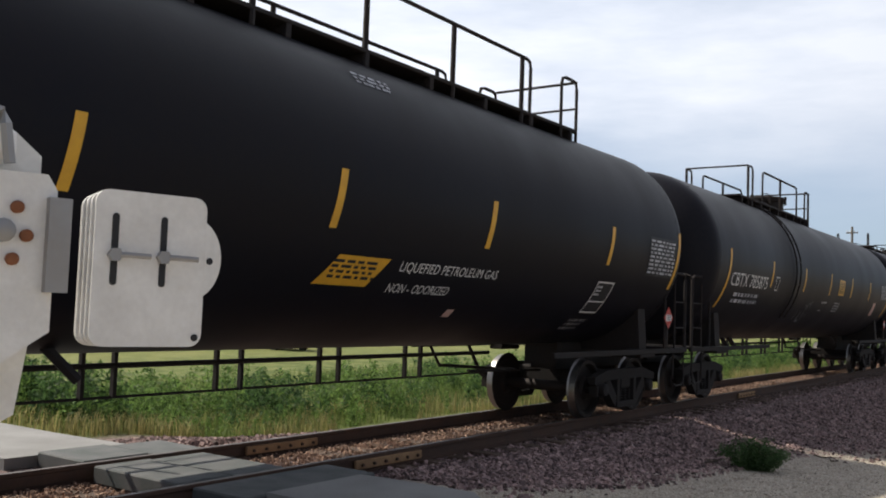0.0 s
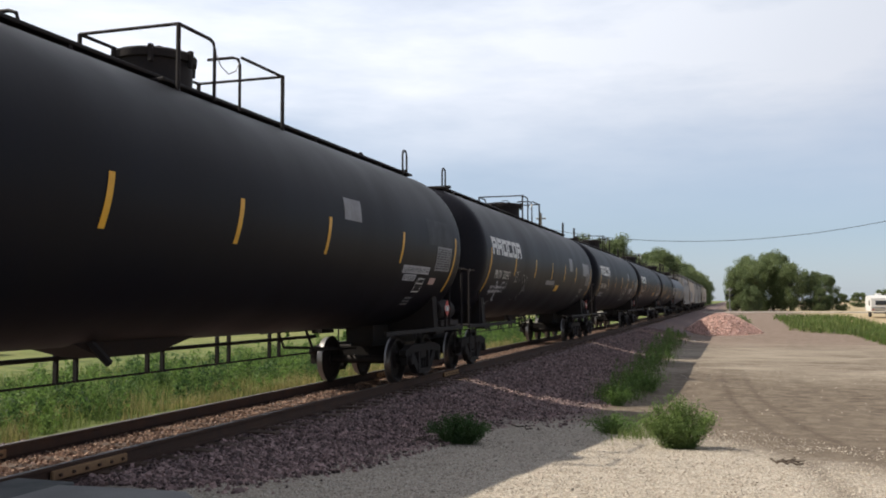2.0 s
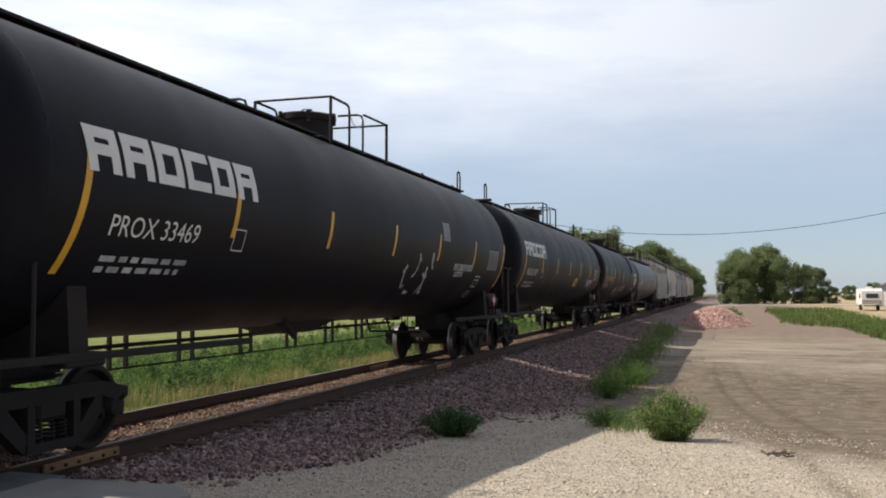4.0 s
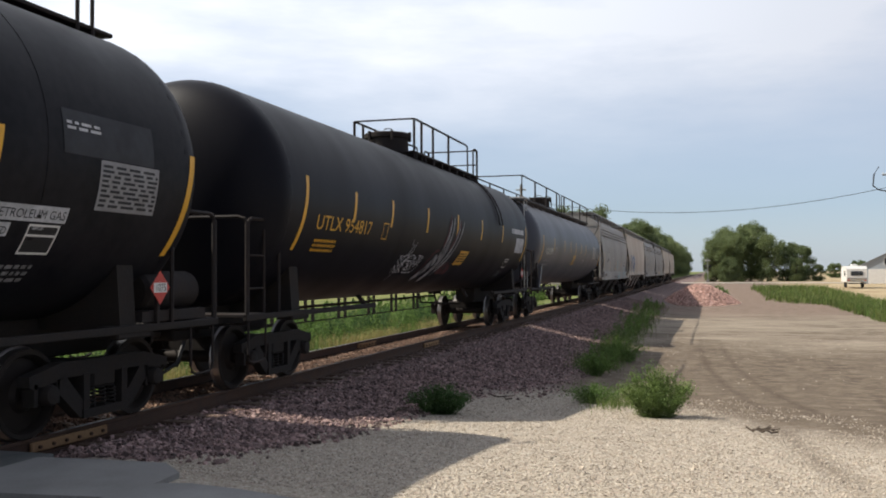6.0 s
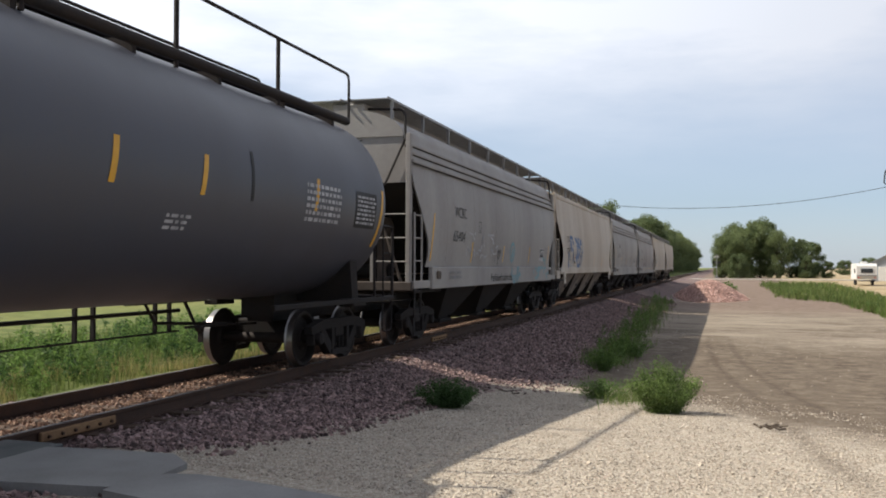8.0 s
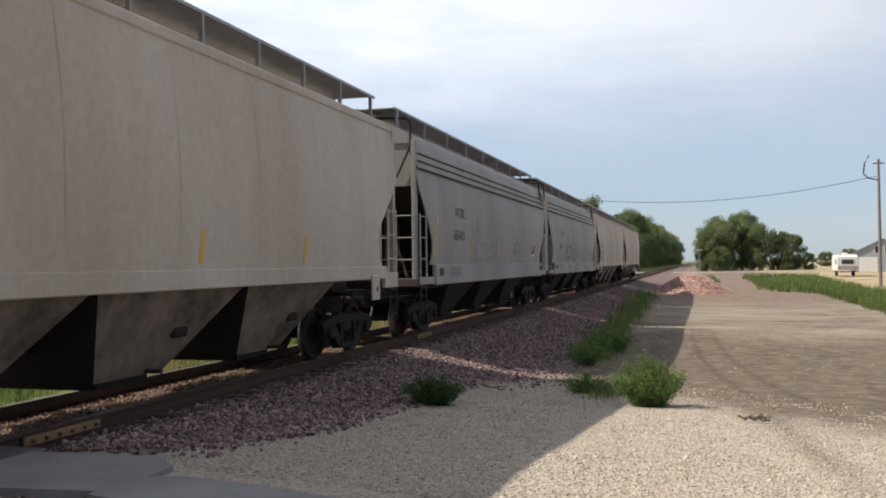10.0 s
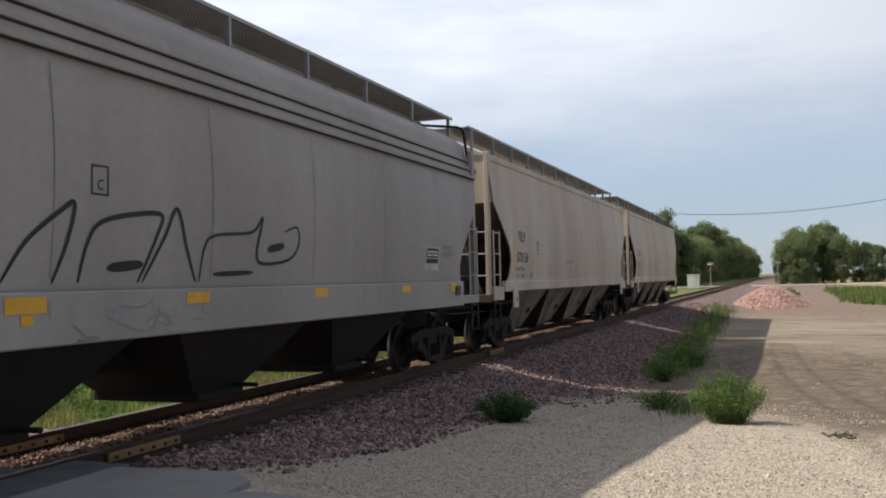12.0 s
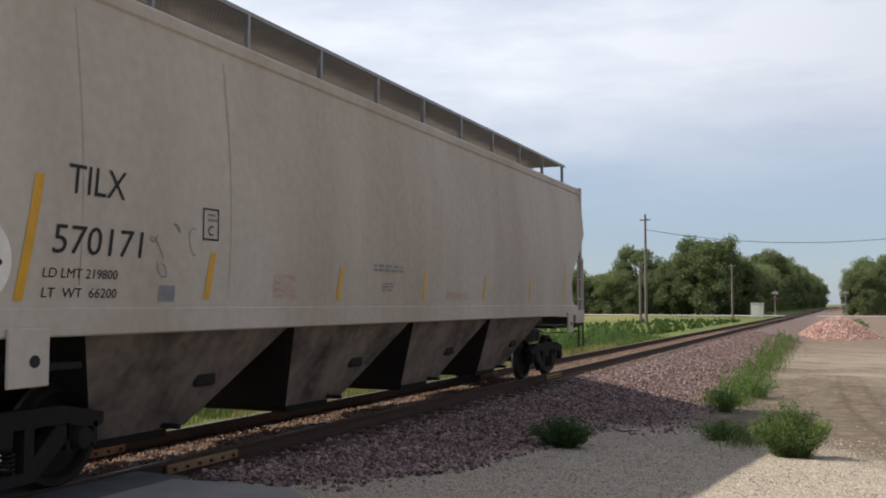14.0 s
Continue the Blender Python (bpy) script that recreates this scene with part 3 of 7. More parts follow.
rs = fresh(11)
spots = []
while len(spots) < 62000:
    y = 3.6 + (rs.random() ** 2.0) * 64
    x = rs.uniform(0.81, 3.5) if rs.random() < 0.72 else rs.uniform(3.4, 4.6) * (1 if rs.random() < 0.35 else -0.62)
    if 5.3 < y < 7.6 and -2.0 < x < 1.55 or 6.0 < y < 7.3 and 1.5 < x < 6.0:
        continue
    if x > 3.0 and rs.random() < 0.35 + (x - 3.0) * 1.1:
        continue
    if abs(x) < 1.3 and rs.random() < 0.5:
        continue
    if x > 0 and smooth(15.5, 19.5, y) > rs.random() * 1.15:
        x = 0.84 + (x - 0.84) * 1.42
    foot = 2.5 + max(0.0, y - 7.4) * 0.55      # the stones' foot draws in towards the path
    if 0 < foot < x and y < 11 and rs.random() < 0.86:
        continue
    sz = rs.uniform(0.014, 0.032) if rs.random() < 0.85 else rs.uniform(0.03, 0.046)
    spots.append((x, y, height(x, y) + sz * 0.22, sz))
while len(spots) < 69000:
    y = 5.5 + (rs.random() ** 1.6) * 45
    x = -rs.uniform(0.85, 2.9)
    if 5.2 < y < 7.2:
        continue
    spots.append((x, y, height(x, y) + 0.008, rs.uniform(0.02, 0.045)))
stones("ballast", STONE, spots, "pink crushed stone ballast along the track", "ballast")
spots = []
while len(spots) < 24000:
    y = 3.2 + (rs.random() ** 1.5) * 60
    x = rs.uniform(-0.68, 0.68)
    if 5.4 < y < 6.85:
        continue
    spots.append((x, y, -0.172 + rs.uniform(-0.015, 0.012), rs.uniform(0.010, 0.024)))
stones("ballast", BEDSTONE, spots, "rust-stained crushed stone between the rails", "ballast")
spots = []
while len(spots) < 34000:
    y = 6.3 + (rs.random() ** 1.5) * 11
    x = rs.uniform(2.6, 11.5)
    if x < 7 and y < 6.9 - 0.2 * (x - 3) or y + 1.5 * (x - 7) + 5 * noise.noise((x * 0.8, y * 0.5, 5.0)) + rs.uniform(-2.5, 2.5) > 16:
        continue
    sz = rs.uniform(0.006, 0.014) if rs.random() < 0.985 else rs.uniform(0.014, 0.026)
    spots.append((x, y, height(x, y) + sz * 0.05, sz))
while len(spots) < 34160:
    x, y = rs.uniform(4.5, 12.0), rs.uniform(14, 40)
    sz = rs.uniform(0.010, 0.024)
    spots.append((x, y, height(x, y) + sz * 0.1, sz))
stones("pebbles", PEBBLE, spots, "pale loose gravel on the yard", "gravel")


# ---- plants ----
def leaf_quads(rng, centres, size, flat=0.0, aspect=0.55):
    """Leaves as small bent quads round the centres (n, 3)."""
    n = len(centres)
    a = rng.normal(size=(n, 3))
    a[:, 2] *= 1 - flat
    a /= np.linalg.norm(a, axis=1)[:, None]
    b = np.cross(a, rng.normal(size=(n, 3)))
    b /= np.linalg.norm(b, axis=1)[:, None] + 1e-9
    s = (size * (0.6 + 0.8 * rng.random(n)))[:, None]
    return np.stack([centres - a * s, centres + b * s * aspect, centres + a * s, centres - b * s * aspect], 1)


def quads_mesh(name, q, mat):
    n = len(q)
    me = bpy.data.meshes.new(name)
    me.from_pydata(q.reshape(-1, 3).tolist(), [], np.arange(4 * n).reshape(n, 4).tolist())
    me.materials.append(mat)
    return me


def build_tree(name, seed, high, wide, leaf, label, low=0.12, clumps=46, leaves=110, size=0.26, mat2=None):
    """A tapered trunk with limbs and a crown of leaf clumps."""
    rng, r = np.random.default_rng(seed), fresh(seed)
    tree = thing(name, label, "tree", "trees in the distance")
    f = Form()
    f.lathe([(0, 0.035 * high), (0.06 * high, 0.024 * high), (0.35 * high, 0.018 * high), (0.7 * high, 0.006 * high)], "z", (0, 0, 0), 9)
    ctr = []
    for k in range(clumps):
        u = r.uniform(0, 6.283)
        h = low + (1 - low) * r.random() ** 0.8
        rad = wide / 2 * math.sqrt(max(0.02, 1 - abs((h - 0.5) / 0.56) ** 2.4)) * r.uniform(0.45, 1.0)
        ctr.append((rad * math.cos(u), rad * math.sin(u), high * h * r.uniform(0.9, 1.0)))
    for c in ctr[::4]:
        z0 = r.uniform(0.2, 0.55) * high
        f.tube([(0, 0, min(z0, c[2] * 0.8)), (c[0] * 0.5, c[1] * 0.5, (z0 + c[2]) / 2), c], 0.006 * high, 5)
    part("trunk", f, BARK, tree)
    pts = []
    for c in ctr:
        rr = wide * r.uniform(0.11, 0.2)
        d = rng.normal(size=(leaves, 3))
        d /= np.linalg.norm(d, axis=1)[:, None]
        pts.append(np.array(c) + d * rr * (rng.random((leaves, 1)) ** 0.45) * np.array([1, 1, 0.75]))
    part("crown", quads_mesh("crown", leaf_quads(rng, np.concatenate(pts), size), leaf), None, tree)
    return tree


def build_bush(name, seed, x, y, wide, high, label, mat=None, leaves=2600, stems=60, size=0.030, deep=None):
    """A weedy bush: thin stems that lean outwards, each with narrow leaves."""
    rng, r = np.random.default_rng(seed), fresh(seed)
    bush = thing(name, label, "bush", m=pose(x, y, height(x, y)))
    deep = deep or wide
    f = Form()
    pts = []
    per = leaves // stems
    for k in range(stems):
        u, q = r.uniform(0, 6.283), r.random() ** 0.6
        tip = Vector((wide / 2 * q * math.cos(u), deep / 2 * q * math.sin(u), high * (1 - 0.45 * q * q) * r.uniform(0.65, 1.05)))
        foot = Vector((tip.x * 0.35, tip.y * 0.35, -0.02))
        mid = (foot + tip) / 2 + Vector((0, 0, 0.06))
        f.tube([foot, mid, tip], 0.004, 4)
        s = rng.random(per) ** 0.8
        p = (1 - s)[:, None] ** 2 * np.array(foot) + 2 * ((1 - s) * s)[:, None] * np.array(mid) + (s ** 2)[:, None] * np.array(tip)
        pts.append(p + rng.normal(size=(per, 3)) * 0.035 * max(0.6, wide))
    part("stem", f, mat or WEED, bush)
    part("foliage", quads_mesh("foliage", leaf_quads(rng, np.concatenate(pts), size, aspect=0.3), mat or WEED), None, bush)
    return bush


def blades(name, spots, mat, label, category, seed=1, lean=0.35, width=0.006):
    """Grass: three-cornered bent blades at (x, y, height)."""
    rng = np.random.default_rng(seed)
    p = np.array(spots, float)
    n = len(p)
    foot = np.stack([p[:, 0], p[:, 1], np.array([height(x, y) for x, y, _ in spots])], 1)
    u = rng.random(n) * 6.283
    d = np.stack([np.cos(u), np.sin(u), np.zeros(n)], 1)
    side = np.stack([-np.sin(u), np.cos(u), np.zeros(n)], 1) * (width * (0.6 + 0.9 * rng.random(n)) * (0.5 + p[:, 2]))[:, None]
    h = p[:, 2][:, None]
    up = np.array([0, 0, 1.0])
    mid = foot + up * h * 0.55 + d * h * lean * 0.35 * rng.random((n, 1))
    tip = foot + up * h * (0.85 + 0.2 * rng.random((n, 1))) + d * h * lean * (0.4 + 1.2 * rng.random((n, 1)))
    v = np.stack([foot - side, foot + side, mid + side * 0.8, mid - side * 0.8, tip], 1).reshape(-1, 3)
    k = 5 * np.arange(n)[:, None]
    faces = (k + np.array([0, 1, 2, 3])).tolist() + (k + np.array([3, 2, 4])).tolist()
    me = bpy.data.meshes.new(name)
    me.from_pydata(v.tolist(), [], faces)
    me.materials.append(mat)
    return tagged(new(name, me), label, category, kind="stuff")


def leafy_strip(name, seed, n, where, tall, size, mat, label):
    """Uncountable weeds: many leaf clouds along a strip; where(r) gives x, y."""
    rng, r = np.random.default_rng(seed), fresh(seed)
    pts = []
    for k in range(n):
        x, y = where(r)
        h = tall * r.uniform(0.45, 1.1)
        m = 90
        q = rng.random(m)
        rad = 0.30 * tall * (1.15 - 0.8 * q)
        u = rng.random(m) * 6.283
        pts.append(np.stack([x + rad * np.cos(u) * rng.random(m), y + rad * np.sin(u) * rng.random(m), height(x, y) + h * q], 1))
    q = leaf_quads(rng, np.concatenate(pts), size, aspect=0.3)
    return tagged(new(name, quads_mesh(name, q, mat)), label, "weeds", kind="stuff")


rg = fresh(21)
sp = []
while len(sp) < 42000:
    y = 3.5 + rg.random() ** 1.5 * 60
    x = -3.7 - rg.random() ** 1.4 * 9.0
    if y < 7.2 and x > -20:
        continue
    h = rg.uniform(0.12, 0.55) * (0.6 + 0.4 * smooth(-3.7, -4.7, x)) * (0.75 + 0.5 * noise.noise((x * 0.5, y * 0.4, 1.0)))
    sp.append((x, y, max(0.1, h)))
blades("grass", sp, GRASS, "tall green grass beside the track", "grass", 2, width=0.008)
sp = []
while len(sp) < 14000:
    y = 4.0 + rg.random() ** 1.5 * 50
    x = -3.45 - rg.random() ** 1.5 * 3.0
    if y < 7.0:
        continue
    if noise.noise((x * 0.6, y * 0.35, 7.0)) < -0.05:
        continue
    sp.append((x, y, rg.uniform(0.10, 0.36)))
blades("dry_grass", sp, DRYGRASS, "yellow dry grass at the ballast's foot", "grass", 3, width=0.007)


def clumped(x0, x1, y0, span, key):
    """Places that gather into clumps with gaps between them."""
    def where(r):
        while True:
            x, y = x0 + (x1 - x0) * r.random(), y0 + r.random() ** 1.4 * span
            if noise.noise((x * 0.7, y * 0.42, key)) > r.uniform(-0.25, 0.35):
                return x, y
    return where


leafy_strip("weeds", 31, 620, clumped(-4.3, -8.6, 7.6, 54, 3.0), 0.95, 0.05, WEED, "bushy green weeds beyond the track")
leafy_strip("weeds", 36, 420, clumped(-4.4, -7.6, 7.6, 54, 9.0), 0.90, 0.05, DARKWEED, "dark green bushy weeds beyond the track")
leafy_strip("weeds", 35, 160, lambda r: (-3.7 - r.random() * 1.2, 7.6 + r.random() ** 1.4 * 50), 0.42, 0.035, WEED, "low green weeds at the ballast's foot")
leafy_strip("weeds", 32, 520, lambda r: (-5.5 - r.random() ** 1.5 * 13, 50 + r.random() * 75), 0.42, 0.10, WEED, "green weeds along the far field")


def row_spot(r):
    y = 22.8 + r.random() ** 1.2 * 45
    return (4.54 - 0.0209 * (y - 23.4) + r.gauss(0, 0.24) * (1 + 0.01 * y), y)


leafy_strip("weeds", 33, 120, row_spot, 0.58, 0.034, WEED, "green weeds between ballast and yard")


def verge_spot(r):
    """The verge beside the yard widens towards its far end."""
    y = 46 + r.random() ** 1.1 * 80
    near = 15.7 + 0.6 * noise.noise((y * 0.2, 4.0, 0.0)) - 3.4 * smooth(74, 86, y)
    return near + abs(r.gauss(0, 0.3)) + r.random() * (4.0 + 4.5 * smooth(70, 90, y)), y


leafy_strip("weeds", 34, 420, verge_spot, 0.52, 0.06, WEED, "tall green weeds along the yard's edge")
leafy_strip("weeds", 37, 420, verge_spot, 0.50, 0.06, PALEWEED, "pale green weeds along the yard's edge")
sp = []
while len(sp) < 9000:
    x, y = verge_spot(rg)
    sp.append((x, y, rg.uniform(0.3, 0.85)))
blades("grass", sp, GRASS, "tall yellow-green grass along the yard's edge", "grass", 6, width=0.016)
sp = []
while len(sp) < 5000:
    x, y = row_spot(rg)
    sp.append((x + rg.gauss(0, 0.15), y, rg.uniform(0.1, 0.4)))
blades("grass", sp, GRASS, "thin green grass between ballast and yard", "grass", 4)
build_bush("bush", 41, 6.60, 13.7, 1.14, 0.78, "bright green weedy bush on pale gravel", mat=BUSHLEAF, leaves=11000, stems=130, size=0.021, deep=1.0)
build_bush("bush", 42, 5.38, 16.1, 1.25, 0.32, "thin green weed clump on gravel", leaves=2600, stems=70, size=0.022)
build_bush("bush", 43, 3.56, 12.9, 1.05, 0.44, "dark green weed clump at the ballast's foot", mat=DARKWEED, leaves=5000, stems=90, size=0.022)
sp = []
while len(sp) < 500:
    x, y = rg.gauss(5.85, 0.22), rg.gauss(15.5, 0.7)
    sp.append((x, y, rg.uniform(0.05, 0.24)))
blades("grass", sp, GRASS, "thin yellowish-green grass beside the bush", "grass", 7, width=0.005)
build_bush("bush", 44, 4.70, 22.0, 0.9, 0.6, "green weed clump beside the yard", leaves=1800)
build_bush("bush", 45, 4.96, 26.9, 1.5, 0.62, "spreading green weed clump beside the yard", leaves=2600, stems=70)

build_bush("bush", 46, 8.1, 92.0, 2.2, 1.3, "dark green bush behind the gravel heap", leaves=2600, stems=60, size=0.09)

# ---- distance ----
trees = [
    build_tree("tree", 51, 13.0, 13.0, LEAF, "broad leafy green tree", low=0.03, clumps=80, leaves=300, size=0.20),
    build_tree("tree", 52, 10.5, 10.0, LEAF2, "dark green leafy tree", low=0.03, clumps=60, leaves=300, size=0.18),
    build_tree("tree", 53, 14.5, 11.0, LEAF2, "tall dark green tree", low=0.04, clumps=76, leaves=300, size=0.20),
]
rtr = fresh(61)


def plant(k, x, y, s=1.0, sx=1.0):
    t = copy_thing(trees[k], pose(x, y, height(x, y) - 0.1, 0, 0, rtr.uniform(0, 360)))
    t.scale = (s * sx, s * sx, s)
    return t


for k, x, y, s, sx in [
        (0, 9.6, 196, 0.74, 0.72), (0, 12.5, 203, 0.90, 0.80), (2, 15.8, 206, 0.86, 0.82), (0, 18.8, 201, 0.76, 0.55), (1, 7.6, 198, 0.55, 0.6), (1, 11, 192, 0.46, 0.9),
        (1, 23.0, 205, 0.78, 0.62), (1, 26.2, 209, 0.72, 0.7), (1, 24.3, 200, 0.46, 0.7), (1, 29.0, 206, 0.34, 0.9),
        (1, 44, 300, 0.42, 1.2), (1, 52, 310, 0.5, 1.2), (0, 60, 300, 0.4, 1.1), (1, 66, 320, 0.62, 1.1), (1, 80, 310, 0.6, 1.2), (0, 95, 320, 0.5, 1.2), (1, 36, 310, 0.38, 1.2)]:
    plant(k, x, y, s, sx)
for k in range(44):            # the wood on the far side of the track
    y = 186 + k * 12
    plant(rtr.choice((0, 2)), -11.5 - rtr.random() * 6, y, rtr.uniform(0.84, 1.05) * (0.92 + 0.42 * smooth(185, 330, y)), 0.9)
for x, y, s in [(-15.5, 182, 1.02), (-19.5, 184, 1.05), (-12.0, 184, 0.92), (-24.5, 184, 0.72), (-28, 186, 0.66), (-32, 183, 0.62), (-36.5, 185, 0.70), (-41, 186, 0.72), (-46, 188, 0.74), (-22.5, 190, 0.92)]:
    plant(rtr.randrange(3), x, y, s, 0.95)
for k in range(16):
    plant(rtr.randrange(3), -38 - k * 6.0, 205 + rtr.uniform(-8, 10) + k, rtr.uniform(0.55, 0.72), 1.05)
for k in range(14):
    plant(rtr.randrange(3), 10.5 + rtr.random() * 6, 260 + k * 26, rtr.uniform(0.55, 0.75), 1.0)
for t, x, y in zip(trees, (-17.5, -26, -34), (196, 194, 196)):
    t.matrix_basis = pose(x, y, height(x, y) - 0.1)


MOUNDSTONE = material("fresh_pink_stone", (0.56, 0.375, 0.315), 0.9, dark=(0.36, 0.225, 0.185), grain=25, stain=5, amount=0.8, bump=0.4, rand=0.35)


def build_mound():
    rng = fresh(71)
    f = Form()
    n, rings = 40, 14
    for j in range(rings + 1):
        q = j / rings
        for k in range(n):
            u = 2 * math.pi * k / n
            rad = 1 - q
            x, y = 3.15 * rad * math.cos(u), 7.8 * rad * math.sin(u)
            z = 2.1 * (q ** 0.95) * (1 - 0.25 * q * q * q) + 0.10 * noise.noise((x * 1.3, y * 1.3, 3.0)) * (1 if 0 < q < 1 else 0)
            f.v.append((x, y, z - 0.06))
    f.f = [(j * n + k, j * n + (k + 1) % n, (j + 1) * n + (k + 1) % n, (j + 1) * n + k) for j in range(rings) for k in range(n)]
    f.mi = [0] * len(f.f)
    m = part("gravel_mound", f, MOUNDSTONE, smooth=True, m=pose(6.55, 80.5, -1.0))
    tagged(m, "heap of pink crushed stone on the yard", "gravel heap")
    sp = []
    for k in range(5200):
        u, q = rng.uniform(0, 6.283), rng.random()
        rad = 1 - q ** 1.5
        x, y = 3.25 * rad * math.cos(u), 8.0 * rad * math.sin(u)
        qq = 1 - rad
        sp.append((6.55 + x, 80.5 + y, -1.04 + 2.1 * (max(qq, 0.0) ** 0.95) * (1 - 0.25 * qq ** 3), rng.uniform(0.04, 0.11)))
    stones("loose_stones", MOUNDSTONE, sp, "pink stones covering the gravel heap", "stones")


build_mound()


def build_pole(x, y, high, arms, label):
    p = thing("utility_pole", label, "utility pole", "utility poles", m=pose(x, y, height(x, y) - 0.05))
    f = Form()
    f.lathe([(0, 0.17), (high * 0.5, 0.145), (high, 0.11), (high + 0.02, 0.0)], "z", (0, 0, 0), 12)
    part("pole", f, POLEWOOD, p, smooth=True)
    for z, half in arms:
        part("crossarm", Form().block(-half, half, -0.05, 0.05, z - 0.06, z + 0.06, 0.01), POLEWOOD, p)
        for s in (-0.85, -0.35, 0.35, 0.85):
            f = Form().lathe([(0, 0.02), (0.08, 0.035), (0.13, 0.045), (0.17, 0.02), (0.18, 0.0)], "z", (s * half, 0, z + 0.06), 8)
            part("insulator", f, WHITE, p)
    return p


build_pole(-12.3, 98, 11.9, [(11.3, 0.55)], "tall weathered wooden utility pole with a crossarm")
build_pole(-15.8, 112, 7.6, [(7.2, 0.4)], "wooden utility pole before the wood")
build_pole(-9.0, 148, 8.6, [(8.1, 0.5)], "wooden pole beside the far crossing")
build_pole(23.4, 93, 12.0, [(11.6, 0.5)], "tall brown wooden utility pole beside the yard")
build_pole(36.5, 160, 10.5, [(9.8, 0.6)], "wooden utility pole near the barn")


def wire(a, b, sag, name="power_line"):
    f = Form()
    f.tube([(a[0] + (b[0] - a[0]) * s, a[1] + (b[1] - a[1]) * s, a[2] + (b[2] - a[2]) * s - 4 * sag * s * (1 - s)) for s in [k / 24 for k in range(25)]], 0.026, 5)
    tagged(part(name, f, RUSTBLACK), "thin dark overhead wire strung between poles", "wire")


wire((23.4, 93, 9.4), (-12.3, 98, 9.6), 1.9)
pole_cable = Form().tube([(22.6, 93, 11.3), (22.2, 93, 10.6), (22.1, 93, 9.6), (22.5, 93, 9.2), (23.3, 93, 9.0)], 0.06, 6)
tagged(part("cable_loop", pole_cable, RUSTBLACK), "dark cable loop hanging from the pole", "cable")


def build_cabinet():
    c = thing("signal_cabinet", "white metal signal cabinet beside the far crossing", "cabinet", m=pose(-6.2, 158, height(-6.2, 158)))
    part("body", Form().block(-0.95, 0.95, -0.9, 0.9, 0.1, 2.35, 0.03), WHITE, c)
    part("roof", Form().block(-1.02, 1.02, -0.97, 0.97, 2.35, 2.45, 0.02), WHITE, c)
    part("door", Form().block(-0.45, 0.45, -0.93, -0.90, 0.2, 2.2, 0.01), WHITE, c)
    part("base", Form().block(-1.0, 1.0, -0.95, 0.95, 0.0, 0.1, 0.01), CONCRETE, c)


def build_signal(x, y, turn):
    c = thing("crossing_signal", "grey crossing signal mast with lamps and crossbuck", "crossing signal", "crossing signals", m=pose(x, y, height(x, y), 0, 0, turn))
    part("mast", Form().disc((0, 0, 2.4), "z", 0.08, 4.8, 12), GALV, c)
    part("base", Form().block(-0.3, 0.3, -0.3, 0.3, 0, 0.5, 0.03), GALV, c)
    for s in (-1, 1):
        f = Form().plate([(-0.6, -0.12), (-0.5, -0.2), (0.6, 0.12), (0.5, 0.2)], "y", -0.14, -0.11)
        f.v = [(s * a, b, d + 4.3) for a, b, d in f.v]
        part("crossbuck", f, WHITE, c)
        part("lamp_disc", Form().disc((s * 0.45, -0.12, 3.2), "y", 0.28, 0.05, 18), INK, c)
        part("lamp", Form().disc((s * 0.45, -0.16, 3.2), "y", 0.11, 0.06, 14), RED, c)
    part("lamp_arm", Form().block(-0.5, 0.5, -0.09, -0.03, 3.16, 3.24, 0.01), GALV, c)


def build_camper(x, y, turn):
    c = thing("camper_trailer", "white camper trailer parked on dry ground", "camper trailer", m=pose(x, y, height(x, y), 0, 0, turn))
    prof = [(-2.9, 0.75), (2.7, 0.75), (3.0, 1.3), (2.95, 2.2), (2.5, 2.72), (-2.5, 2.75), (-2.95, 2.4), (-3.05, 1.3)]
    body = part("body", Form().plate(prof, "x", -1.18, 1.18), WHITE, c)
    part("rear_window", Form().block(-0.7, 0.7, -3.07, -3.02, 1.55, 2.1, 0.02), GLASS, body)
    part("rear_stripe", Form().block(-1.1, 1.1, -3.06, -3.02, 1.15, 1.28, 0.005), STEELPLATE, body)
    part("side_window", Form().block(1.175, 1.2, -1.6, -0.5, 1.5, 2.1, 0.02), GLASS, body)
    part("side_window", Form().block(-1.2, -1.175, -1.6, -0.5, 1.5, 2.1, 0.02), GLASS, body)
    part("roof_unit", Form().block(-0.35, 0.35, -0.6, 0.5, 2.74, 3.0, 0.06), WHITE, c)
    part("bumper", Form().block(-1.0, 1.0, -3.2, -3.05, 0.5, 0.65, 0.02), INK, c)
    for sx in (-1, 1):
        for dy in (-0.45, 0.45):
            part("wheel", Form().disc((sx * 1.0, dy, 0.34), "x", 0.34, 0.22, 18), INK, c)
        part("tail_lamp", Form().block(sx * 0.95 - 0.1, sx * 0.95 + 0.1, -3.07, -3.02, 0.9, 1.02, 0.01), RED, body)


